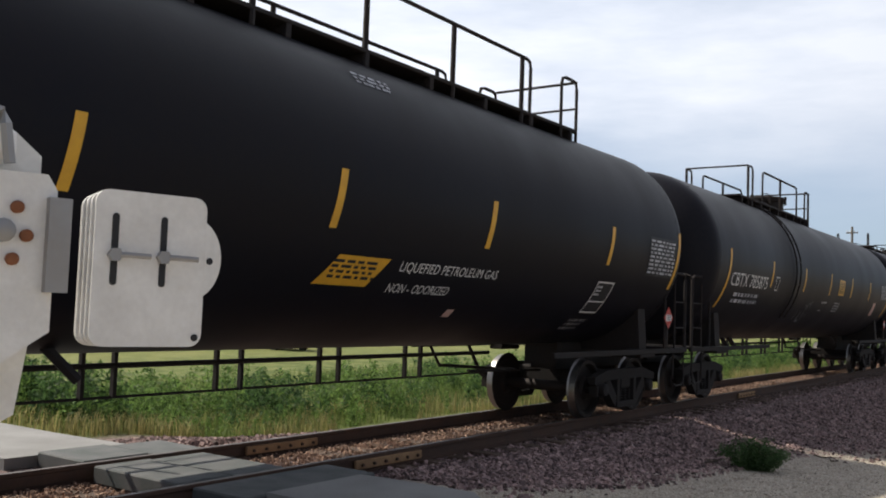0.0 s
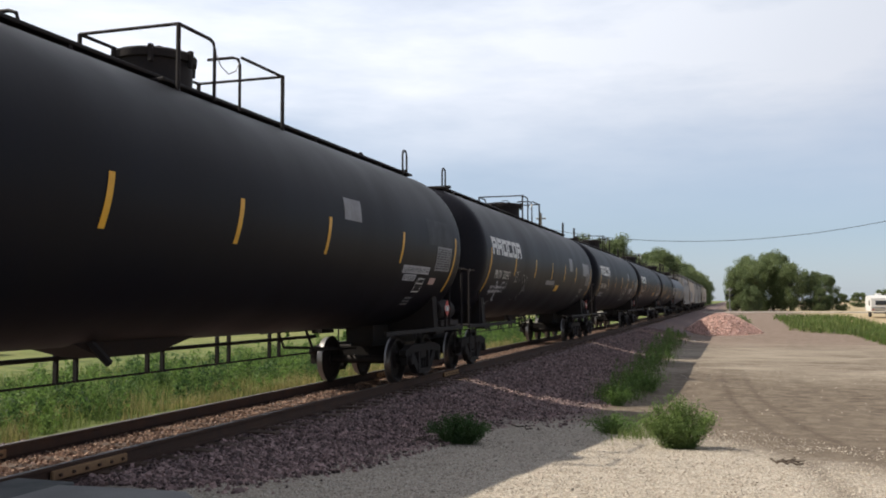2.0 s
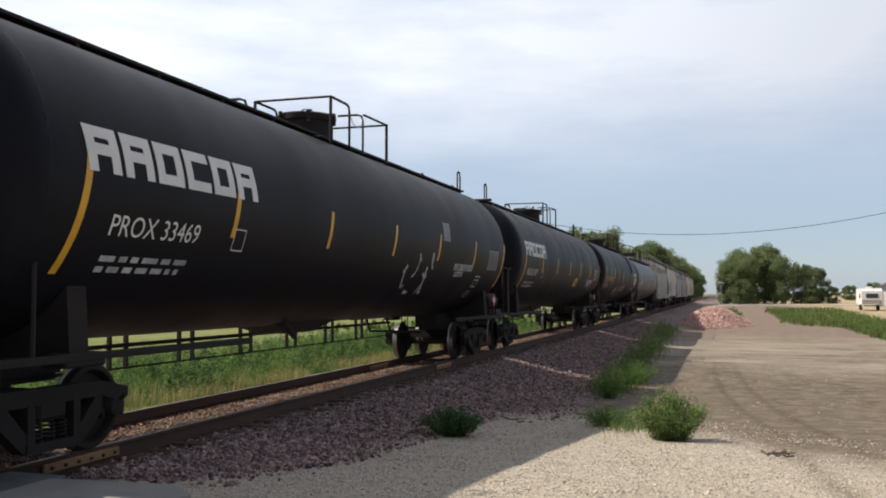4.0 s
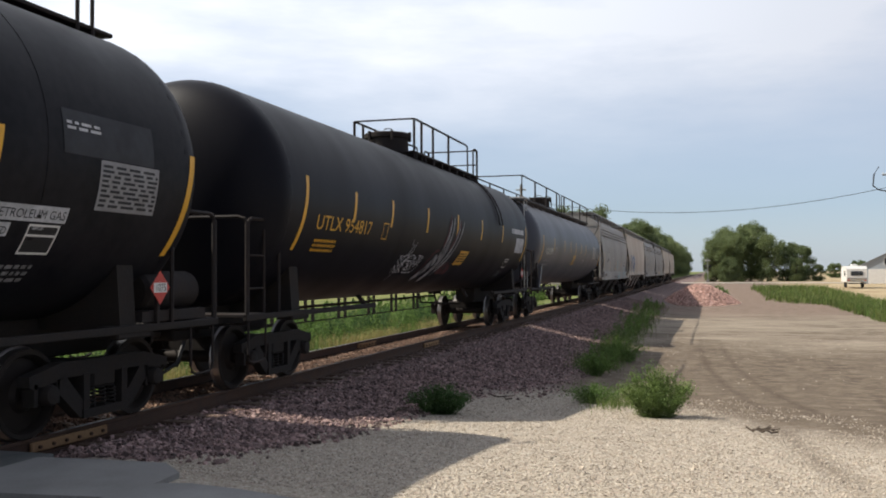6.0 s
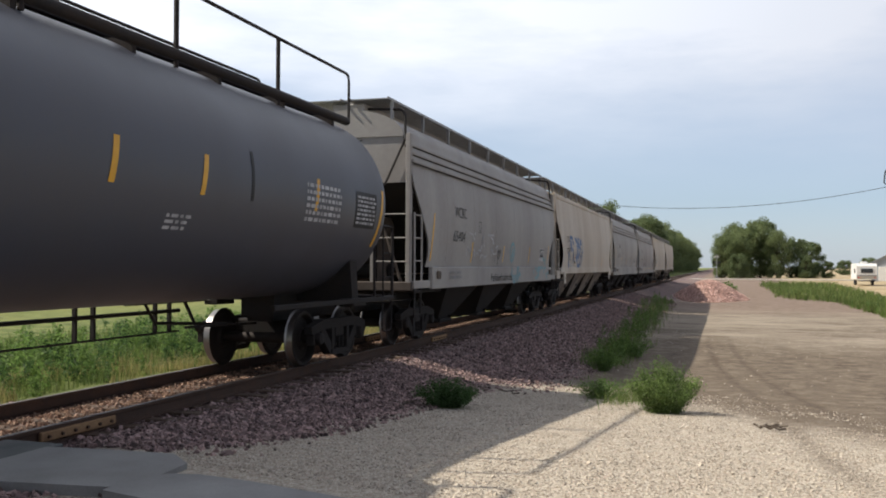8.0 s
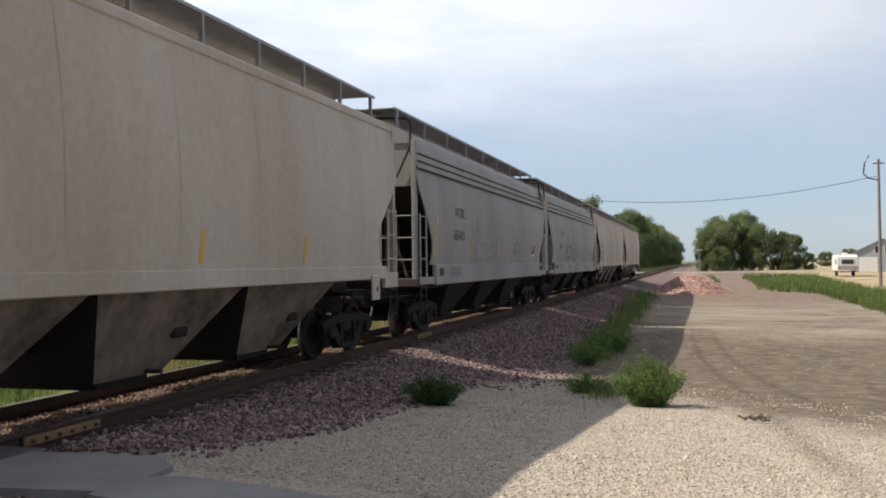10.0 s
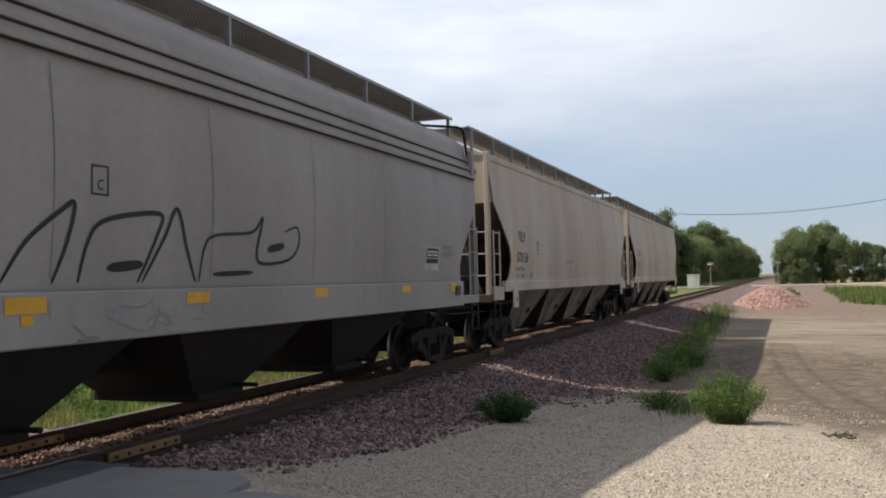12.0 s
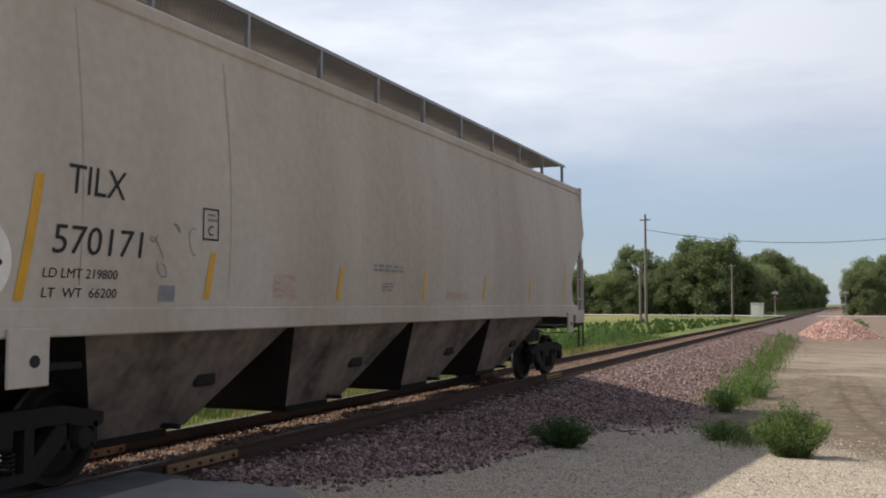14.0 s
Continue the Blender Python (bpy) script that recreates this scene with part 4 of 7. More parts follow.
def build_barn(x, y, turn):
    c = thing("barn", "grey metal barn with a gabled roof and white doors", "barn", m=pose(x, y, height(x, y), 0, 0, turn))
    w, l, e, r = 4.6, 9.0, 3.1, 5.4
    part("wall", Form().plate([(-w, 0), (w, 0), (w, e), (0, r), (-w, e)], "y", -l, l), BARNWALL, c)
    for s in (-1, 1):
        f = Form().add([(0, -l - 0.3, r + 0.1), (0, l + 0.3, r + 0.1), (s * (w + 0.4), l + 0.3, e - 0.1), (s * (w + 0.4), -l - 0.3, e - 0.1), (0, -l - 0.3, r), (0, l + 0.3, r), (s * (w + 0.4), l + 0.3, e - 0.2), (s * (w + 0.4), -l - 0.3, e - 0.2)],
                       [(0, 1, 2, 3), (4, 7, 6, 5), (0, 3, 7, 4), (1, 5, 6, 2), (3, 2, 6, 7)])
        part("roof", f, BARNROOF, c)
    for a in (-2.2, 2.2):
        part("door", Form().block(a - 1.4, a + 1.4, -l - 0.06, -l, 0, 2.4, 0.02), WHITE, c)
    for a in (-0.75, 0.75):
        part("window", Form().block(a - 0.45, a + 0.45, -l - 0.05, -l, 3.1, 4.2, 0.02), GLASS, c)
        part("window_frame", Form().block(a - 0.55, a + 0.55, -l - 0.03, -l, 3.0, 4.3, 0.02), WHITE, c)


def build_house(x, y):
    c = thing("house", "white house with a dark roof beyond the barn", "house", m=pose(x, y, height(x, y)))
    part("wall", Form().block(-4, 4, -4, 4, 0, 5.4, 0.02), WHITE, c)
    part("roof", Form().plate([(-4.6, 5.3), (4.6, 5.3), (0, 8.0)], "y", -4.5, 4.5), BARNROOF, c)
    for a in (-2, 1.8):
        for z in (1.2, 3.6):
            part("window", Form().block(a - 0.5, a + 0.5, -4.05, -4.0, z, z + 1.3, 0.02), GLASS, c)


def build_car(x, y, turn, paint, label):
    c = thing("car", label, "car", "cars in the field", m=pose(x, y, height(x, y), 0, 0, turn))
    prof = [(-2.25, 0.35), (2.25, 0.35), (2.3, 0.75), (2.1, 0.95), (1.2, 1.02), (0.5, 1.42), (-1.2, 1.45), (-2.0, 1.05), (-2.3, 0.9)]
    body = part("body", Form().plate(prof, "x", -0.88, 0.88), paint, c)
    for sx in (-1, 1):
        part("side_window", Form().plate([(-1.7, 1.05), (0.95, 1.05), (0.45, 1.36), (-1.15, 1.39)], "x", sx * 0.885 - 0.006, sx * 0.885 + 0.006), GLASS, body)
        for dy in (-1.4, 1.4):
            w = part("wheel", Form().disc((sx * 0.82, dy, 0.33), "x", 0.33, 0.22, 18), INK, c)
            part("hubcap", Form().disc((sx * 0.935, dy, 0.33), "x", 0.22, 0.02, 14), GALV, w)


BARNWALL = material("grey_sheet_metal", (0.36, 0.40, 0.44), 0.5, dark=(0.26, 0.28, 0.31), grain=8, stain=1, amount=0.5)
BARNROOF = material("dull_metal_roof", (0.34, 0.37, 0.42), 0.5, dark=(0.24, 0.25, 0.27), grain=8, stain=1, amount=0.6)
build_cabinet()
build_signal(-4.7, 176, 0)
build_signal(7.0, 190, 180)
build_camper(25.2, 128, -1)
build_barn(37.5, 172, -10)
build_house(47.5, 205)
build_car(-25.5, 32, 78, RED, "red saloon car parked in the grass")
build_car(-30.5, 26, 80, STEELPLATE, "grey car parked in the grass")
build_car(-62, 240, 30, WHITE, "white car far off by the road")


def twig(x, y, turn, long, seed):
    r = fresh(seed)
    t = thing("stick", "dark dry stick lying on the ground", "stick", m=pose(x, y, height(x, y) + 0.03, 0, 0, turn))
    pts = [(-long / 2 + long * k / 5, r.uniform(-0.04, 0.04), r.uniform(0.0, 0.05)) for k in range(6)]
    part("stem", Form().tube(pts, 0.013, 6), BARK, t)
    for k in (1, 3):
        part("twig", Form().tube([pts[k], (pts[k][0] + 0.12, pts[k][1] + r.choice((-0.14, 0.14)), 0.05)], 0.007, 5), BARK, t)


twig(3.85, 15.7, -35, 0.48, 1)
twig(7.96, 12.2, 10, 0.34, 2)
twig(8.0, 12.0, -25, 0.3, 3)
twig(3.0, 12.6, 70, 0.3, 4)
PALEROAD = material("pale_dusty_road", (0.52, 0.48, 0.41), 0.9, dark=(0.38, 0.34, 0.28), grain=6, stain=0.5, amount=0.6)
f = Form().plate([(-90, -8), (-6, -2), (-3, 0), (40, 0), (40, 7), (-90, 7)], "z", -0.62, -0.40)
f.v = [(x, y + 168, z) for x, y, z in f.v]
tagged(part("far_road", f, PALEROAD), "pale road crossing the track in the distance", "road", kind="structure")


# ---- the train ----
SPEED = 17.55                  # metres a second, towards the camera (-y)
moving, wheelsets = [], []
TANK_R, TANK_Z = 1.68, 2.82


def wheelset_form():
    """One axle with both wheels, turned as a single profile; the treads are polished."""
    rim = [(0.66, 0.085), (0.66, 0.15), (0.70, 0.19), (0.69, 0.37), (0.672, 0.39), (0.672, 0.47), (0.682, 0.485), (0.693, 0.478), (0.705, 0.46), (0.805, 0.455), (0.815, 0.443), (0.815, 0.40), (0.80, 0.385), (0.725, 0.36), (0.755, 0.19), (0.80, 0.15), (0.80, 0.085)]
    prof = [(-1.12, 0.0), (-1.12, 0.075)] + [(-a, r) for a, r in rim[::-1]] + rim + [(1.12, 0.075), (1.12, 0.0)]
    f = Form().lathe(prof, "x", (0, 0, 0), 30)
    n = 30
    for i in range(len(prof) - 1):
        if min(prof[i][1], prof[i + 1][1]) > 0.454 and 0.68 < abs(prof[i][0]) < 0.81 and 0.68 < abs(prof[i + 1][0]) < 0.81:
            for k in range(n):
                f.mi[i * n + k] = 1
    return f


WHEEL_MESH = wheelset_form().mesh("wheelset", [WHEEL, TREAD], smooth=True)


def side_frame_form(s):
    """A cast side frame with its windows, pedestals and spring seat."""
    f = Form()
    a, b = sorted((s * 0.93, s * 1.07))
    for k in (-1, 1):
        f.plate([(k * 0.0, 0.60), (k * 0.62, 0.60), (k * 1.10, 0.53), (k * 1.16, 0.56), (k * 1.16, 0.66), (k * 0.70, 0.76), (k * 0.0, 0.76)], "x", a, b)
        f.plate([(k * 0.76, 0.60), (k * 0.62, 0.60), (k * 0.30, 0.27), (k * 0.30, 0.16), (k * 0.42, 0.17), (k * 0.76, 0.47)], "x", a, b)
        f.plate([(k * 0.27, 0.20), (k * 0.37, 0.20), (k * 0.37, 0.62), (k * 0.27, 0.62)], "x", a - 0.01, b + 0.01)
        f.plate([(k * 0.73, 0.36), (k * 0.77, 0.36), (k * 0.77, 0.60), (k * 0.73, 0.60)], "x", a, b)
        f.plate([(k * 1.04, 0.36), (k * 1.09, 0.36), (k * 1.09, 0.58), (k * 1.04, 0.58)], "x", a, b)
    f.plate([(-0.38, 0.15), (0.38, 0.15), (0.38, 0.24), (-0.38, 0.24)], "x", a - 0.02, b + 0.02)
    return f


SIDE_MESH = {s: side_frame_form(s).mesh("side_frame", UNDER) for s in (-1, 1)}


def spring_form():
    f = Form()
    pts = []
    for k in range(41):
        u = k / 40 * 5 * 2 * math.pi
        pts.append((0.055 * math.cos(u), 0.055 * math.sin(u), 0.24 + 0.20 * k / 40))
    f.tube(pts, 0.013, 5)
    return f


SPRING_MESH = spring_form().mesh("spring", UNDER, smooth=True)
CAP_MESH = Form().lathe([(-0.10, 0.105), (0.02, 0.105), (0.05, 0.09), (0.06, 0.05), (0.06, 0.0)], "x", (0, 0, 0), 14).mesh("bearing_cap", UNDER, smooth=True)
CAP_BACK = Form().lathe([(0.10, 0.105), (-0.02, 0.105), (-0.05, 0.09), (-0.06, 0.05), (-0.06, 0.0)], "x", (0, 0, 0), 14).mesh("bearing_cap", UNDER, smooth=True)


def truck_form():
    f = Form()
    f.block(-1.06, 1.06, -0.20, 0.20, 0.44, 0.72, 0.03)
    f.disc((0, 0, 0.76), "z", 0.20, 0.1, 16)
    for k in (-1, 1):
        f.box(-0.75, 0.75, k * 0.36 - 0.03, k * 0.36 + 0.03, 0.36, 0.42)
        for s in (-1, 1):
            f.box(s * 0.7525 - 0.06, s * 0.7525 + 0.06, k * 0.40 - 0.02, k * 0.40 + 0.03, 0.30, 0.55)
    return f


TRUCK_MESH = truck_form().mesh("truck", UNDER)


def add_truck(car, y):
    t = part("truck", TRUCK_MESH, None, car, m=pose(0, y, 0))
    for s in (-1, 1):
        part("side_frame", SIDE_MESH[s], None, t)
        for dy in (-0.17, 0.0, 0.17):
            part("spring", SPRING_MESH, None, t, m=pose(s * 1.0, dy, 0))
        for dy in (-0.89, 0.89):
            part("bearing_cap", CAP_MESH if s > 0 else CAP_BACK, None, t, m=pose(s * 1.08, dy, 0.457))
    for dy in (-0.89, 0.89):
        w = part("wheelset", WHEEL_MESH, None, t, m=pose(0, dy, 0.457))
        wheelsets.append((w, dy))


def on_tank(a, along, lift=0.004):
    """A point on the tank's near side: height a along its curve above the middle line (metres of arc), and the place along it."""
    q = a / TANK_R
    return ((TANK_R + lift) * math.cos(q), along * 0.975 - 0.2, TANK_Z + (TANK_R + lift) * math.sin(q))


def arc_of(z):
    return TANK_R * math.asin(max(-1, min(1, (z - TANK_Z) / TANK_R)))


def patch(y0, y1, z0, z1, slant=0.0, lift=0.004, steps=8):
    """A sticker that follows the tank's curve."""
    f = Form()
    a0, a1 = arc_of(z0), arc_of(z1)
    rows = []
    for k in range(steps + 1):
        q = k / steps
        rows.append([on_tank(a0 + (a1 - a0) * q, y + slant * (q - 0.5), lift) for y in (y0, y1)])
    f.add([p for r in rows for p in r], [(2 * k, 2 * k + 1, 2 * k + 3, 2 * k + 2) for k in range(steps)])
    return f


def frame_patch(y0, y1, z0, z1, w=0.02, lift=0.006):
    f = Form()
    for a, b, c, d in ((y0, y1, z0, z0 + w), (y0, y1, z1 - w, z1), (y0, y0 + w, z0 + w, z1 - w), (y1 - w, y1, z0 + w, z1 - w)):
        g = patch(a, b, c, d, lift=lift)
        f.add(g.v, g.f)
    return f


def bars(y0, y1, z0, z1, rows, seed, lift=0.008, word=0.12, lean=None):
    """Small unreadable writing as rows of plain bars."""
    r = fresh(seed)
    f = Form()
    h = (z1 - z0) / rows
    for k in range(rows):
        y = y0
        while y < y1 - 0.03:
            w = min(r.uniform(0.4, 1.4) * word, y1 - y)
            za, zb = z0 + k * h + 0.2 * h, z0 + k * h + 0.75 * h
            if lean is None:
                g = patch(y, y + w, za, zb, lift=lift, steps=2)
                f.add(g.v, g.f)
            else:
                f.add([lean(y, za), lean(y + w, za), lean(y + w, zb), lean(y, zb)], [(0, 1, 2, 3)])
            y += w + 0.35 * word
    return f


def lettering(words, high, wide=None):
    """Flat letters as points and faces, cut into bands so that they can be bent."""
    cu = bpy.data.curves.new("lettering", "FONT")
    cu.body, cu.size = words, high / 0.7
    cu.resolution_u = 3
    ob = bpy.data.objects.new("lettering", cu)
    scene.collection.objects.link(ob)
    dg = bpy.context.evaluated_depsgraph_get()
    me = bpy.data.meshes.new_from_object(ob.evaluated_get(dg))
    bpy.data.objects.remove(ob)
    bpy.data.curves.remove(cu)
    bm = bmesh.new()
    bm.from_mesh(me)
    bpy.data.meshes.remove(me)
    k = 0.06
    while k < high:
        bmesh.ops.bisect_plane(bm, geom=bm.verts[:] + bm.edges[:] + bm.faces[:], plane_co=(0, k, 0), plane_no=(0, 1, 0))
        k += 0.06
    w = max((v.co.x for v in bm.verts), default=1)
    s = (wide / w) if wide else 1.0
    bm.verts.index_update()
    out = ([(v.co.x * s, v.co.y) for v in bm.verts], [[v.index for v in f.verts] for f in bm.faces])
    bm.free()
    return out


def tank_text(words, y, z, high, wide=None, lift=0.006, slant=0.0):
    vs, fs = lettering(words, high, wide)
    a0 = arc_of(z)
    f = Form()
    f.add([on_tank(a0 + b, y + a + slant * b, lift) for a, b in vs], fs)
    return f


def squiggle(seed, y0, y1, z0, z1, strokes, width, where, lift=0.006):
    """Sprayed strokes: wavy ribbons on a surface; where(y, z, lift) gives the point."""
    r = fresh(seed)
    f = Form()
    for k in range(strokes):
        ya, za = r.uniform(y0, y1), r.uniform(z0, z1)
        dy, dz = r.uniform(-0.5, 0.5) * (y1 - y0) * 0.5, r.uniform(-0.6, 0.6) * (z1 - z0)
        ph, am = r.uniform(0, 6), r.uniform(0.04, 0.16) * (z1 - z0)
        pts = []
        for i in range(13):
            q = i / 12
            pts.append((min(y1, max(y0, ya + dy * q + am * math.sin(ph + 5 * q))), min(z1, max(z0, za + dz * q + am * math.cos(ph + 6 * q)))))
        vs, fs = [], []
        for i, (y, z) in enumerate(pts):
            a, b = pts[max(0, i - 1)], pts[min(12, i + 1)]
            d = math.hypot(b[0] - a[0], b[1] - a[1]) or 1
            ny, nz = -(b[1] - a[1]) / d * width / 2, (b[0] - a[0]) / d * width / 2
            vs += [where(y + ny, z + nz, lift + 0.0006 * k), where(y - ny, z - nz, lift + 0.0006 * k)]
        f.add(vs, [(2 * i, 2 * i + 1, 2 * i + 3, 2 * i + 2) for i in range(12)])
    return f


def strokes(lines, where, lift=0.006):
    """Painted strokes: (width, points) ribbons that taper towards both ends."""
    f = Form()
    for k, (width, pts) in enumerate(lines):
        fine = []
        for i in range(len(pts) - 1):
            a, b, c, d = pts[max(0, i - 1)], pts[i], pts[i + 1], pts[min(len(pts) - 1, i + 2)]
            for j in range(6):
                t = j / 6
                fine.append(tuple(0.5 * (2 * b[m] + (c[m] - a[m]) * t + (2 * a[m] - 5 * b[m] + 4 * c[m] - d[m]) * t * t + (3 * b[m] - a[m] - 3 * c[m] + d[m]) * t ** 3) for m in (0, 1)))
        fine.append(pts[-1])
        n, vs = len(fine), []
        for i, (y, z) in enumerate(fine):
            a, b = fine[max(0, i - 1)], fine[min(n - 1, i + 1)]
            d = math.hypot(b[0] - a[0], b[1] - a[1]) or 1
            w = width * (0.35 + 0.65 * math.sin(math.pi * min(1, max(0, i / (n - 1)))) ** 0.5) / 2
            ny, nz = -(b[1] - a[1]) / d * w, (b[0] - a[0]) / d * w
            vs += [where(y + ny, z + nz, lift + 0.0008 * k), where(y - ny, z - nz, lift + 0.0008 * k)]
        f.add(vs, [(2 * i, 2 * i + 1, 2 * i + 3, 2 * i + 2) for i in range(n - 1)])
    return f


def tank_at(y, z, lift):
    return on_tank(arc_of(z), y, lift)


def ring_letter(y0, y1, z0, z1, w, slant, openings):
    """A plain squared ring or block of a painted mark; openings cut a side away."""
    f = Form()

    def strip(a, b, c, d):
        g = patch(a, b, c, d, lift=0.006, steps=6)
        f.add([(x, y + slant * (z - z0), z) for x, y, z in g.v], g.f)
    strip(y0, y0 + w, z0, z1)
    if "r" not in openings:
        strip(y1 - w, y1, z0, z1)
    strip(y0 + w, y1 - (0 if "r" in openings else w), z1 - w * 0.8, z1)
    if "b" not in openings:
        strip(y0 + w, y1 - (0 if "r" in openings else w), z0, z0 + w * 0.8)
    if "m" in openings:
        strip(y0 + w, y1 - w, (z0 + z1) / 2 - w * 0.4, (z0 + z1) / 2 + w * 0.4)
    return f


def placard(car, x, y, z):
    """A hazard diamond on its post."""
    p = part("placard", Form().plate([(y - 0.19, z), (y, z - 0.19), (y + 0.19, z), (y, z + 0.19)], "x", x - 0.004, x), RED, car, "red diamond placard with a white band")
    part("band", Form().box(x, x + 0.003, y - 0.125, y + 0.125, z - 0.055, z + 0.055), WHITE, p)
    vs, fs = lettering("1075", 0.085, 0.2)
    part("number", Form().add([(x + 0.006, y - 0.1 + a, z - 0.04 + b) for a, b in vs], fs), INK, p)
    part("post", Form().box(x - 0.06, x - 0.02, y - 0.025, y + 0.025, 1.1, z), RUSTBLACK, p)


def rail_loop(pts, r=0.022):
    """A bent handrail with rounded corners."""
    out = [Vector(pts[0])]
    for a, b, c in zip(pts, pts[1:], pts[2:]):
        a, b, c = Vector(a), Vector(b), Vector(c)
        d = min(0.12, (a - b).length / 2.2, (c - b).length / 2.2)
        p, q = b + (a - b).normalized() * d, b + (c - b).normalized() * d
        out += [p, (p + 2 * b + q) / 4, q]
    out.append(Vector(pts[-1]))
    return Form().tube(out, r, 6)


def ladder(car, x, y0, y1, z0, z1, n, mat, along="y", r=0.016):
    """Two stiles and rungs as one ladder part with rung sub-parts."""
    for u in (y0, y1):
        f = Form()
        if along == "y":
            f.box(x - 0.012, x + 0.012, u - 0.03, u + 0.03, z0, z1)
        else:
            f.box(u - 0.03, u + 0.03, x - 0.012, x + 0.012, z0, z1)
        if u == y0:
            lad = part("ladder", f, mat, car)
        else:
            part("stile", f, mat, lad)
    for k in range(n):
        z = z0 + 0.05 + (z1 - z0 - 0.1) * k / (n - 1)
        a, b = ((x, y0, z), (x, y1, z)) if along == "y" else ((y0, x, z), (y1, x, z))
        part("rung", Form().tube([a, b], r, 6), mat, lad)


def car_ends(car, ends, sill_z=(0.72, 1.02)):
    """Centre sill ends, couplers, hoses."""
    for k, y in ((-1, ends[0]), (1, ends[1])):
        a, b = sorted((y, y - k * 2.6))
        part("draft_sill", Form().block(-0.24, 0.24, a, b, sill_z[0], sill_z[1], 0.02), UNDER, car)
        f = Form()
        f.block(-0.07, 0.07, min(y, y + k * 0.38), max(y, y + k * 0.38), 0.78, 0.93, 0.02)
        f.block(-0.15, 0.15, min(y + k * 0.34, y + k * 0.62), max(y + k * 0.34, y + k * 0.62), 0.70, 1.0, 0.04)
        part("coupler", f, UNDER, car)
        f = Form()
        f.tube([(0.42, y, 0.72), (0.44, y + k * 0.2, 0.45), (0.34, y + k * 0.42, 0.32), (0.2, y + k * 0.55, 0.42)], 0.028, 7)
        part("air_hose", f, INK, car)
        part("uncoupling_lever", Form().tube([(1.4, y - k * 0.1, 0.98), (0.5, y + k * 0.05, 0.92), (0.12, y + k * 0.3, 1.02)], 0.014, 6), UNDER, car)


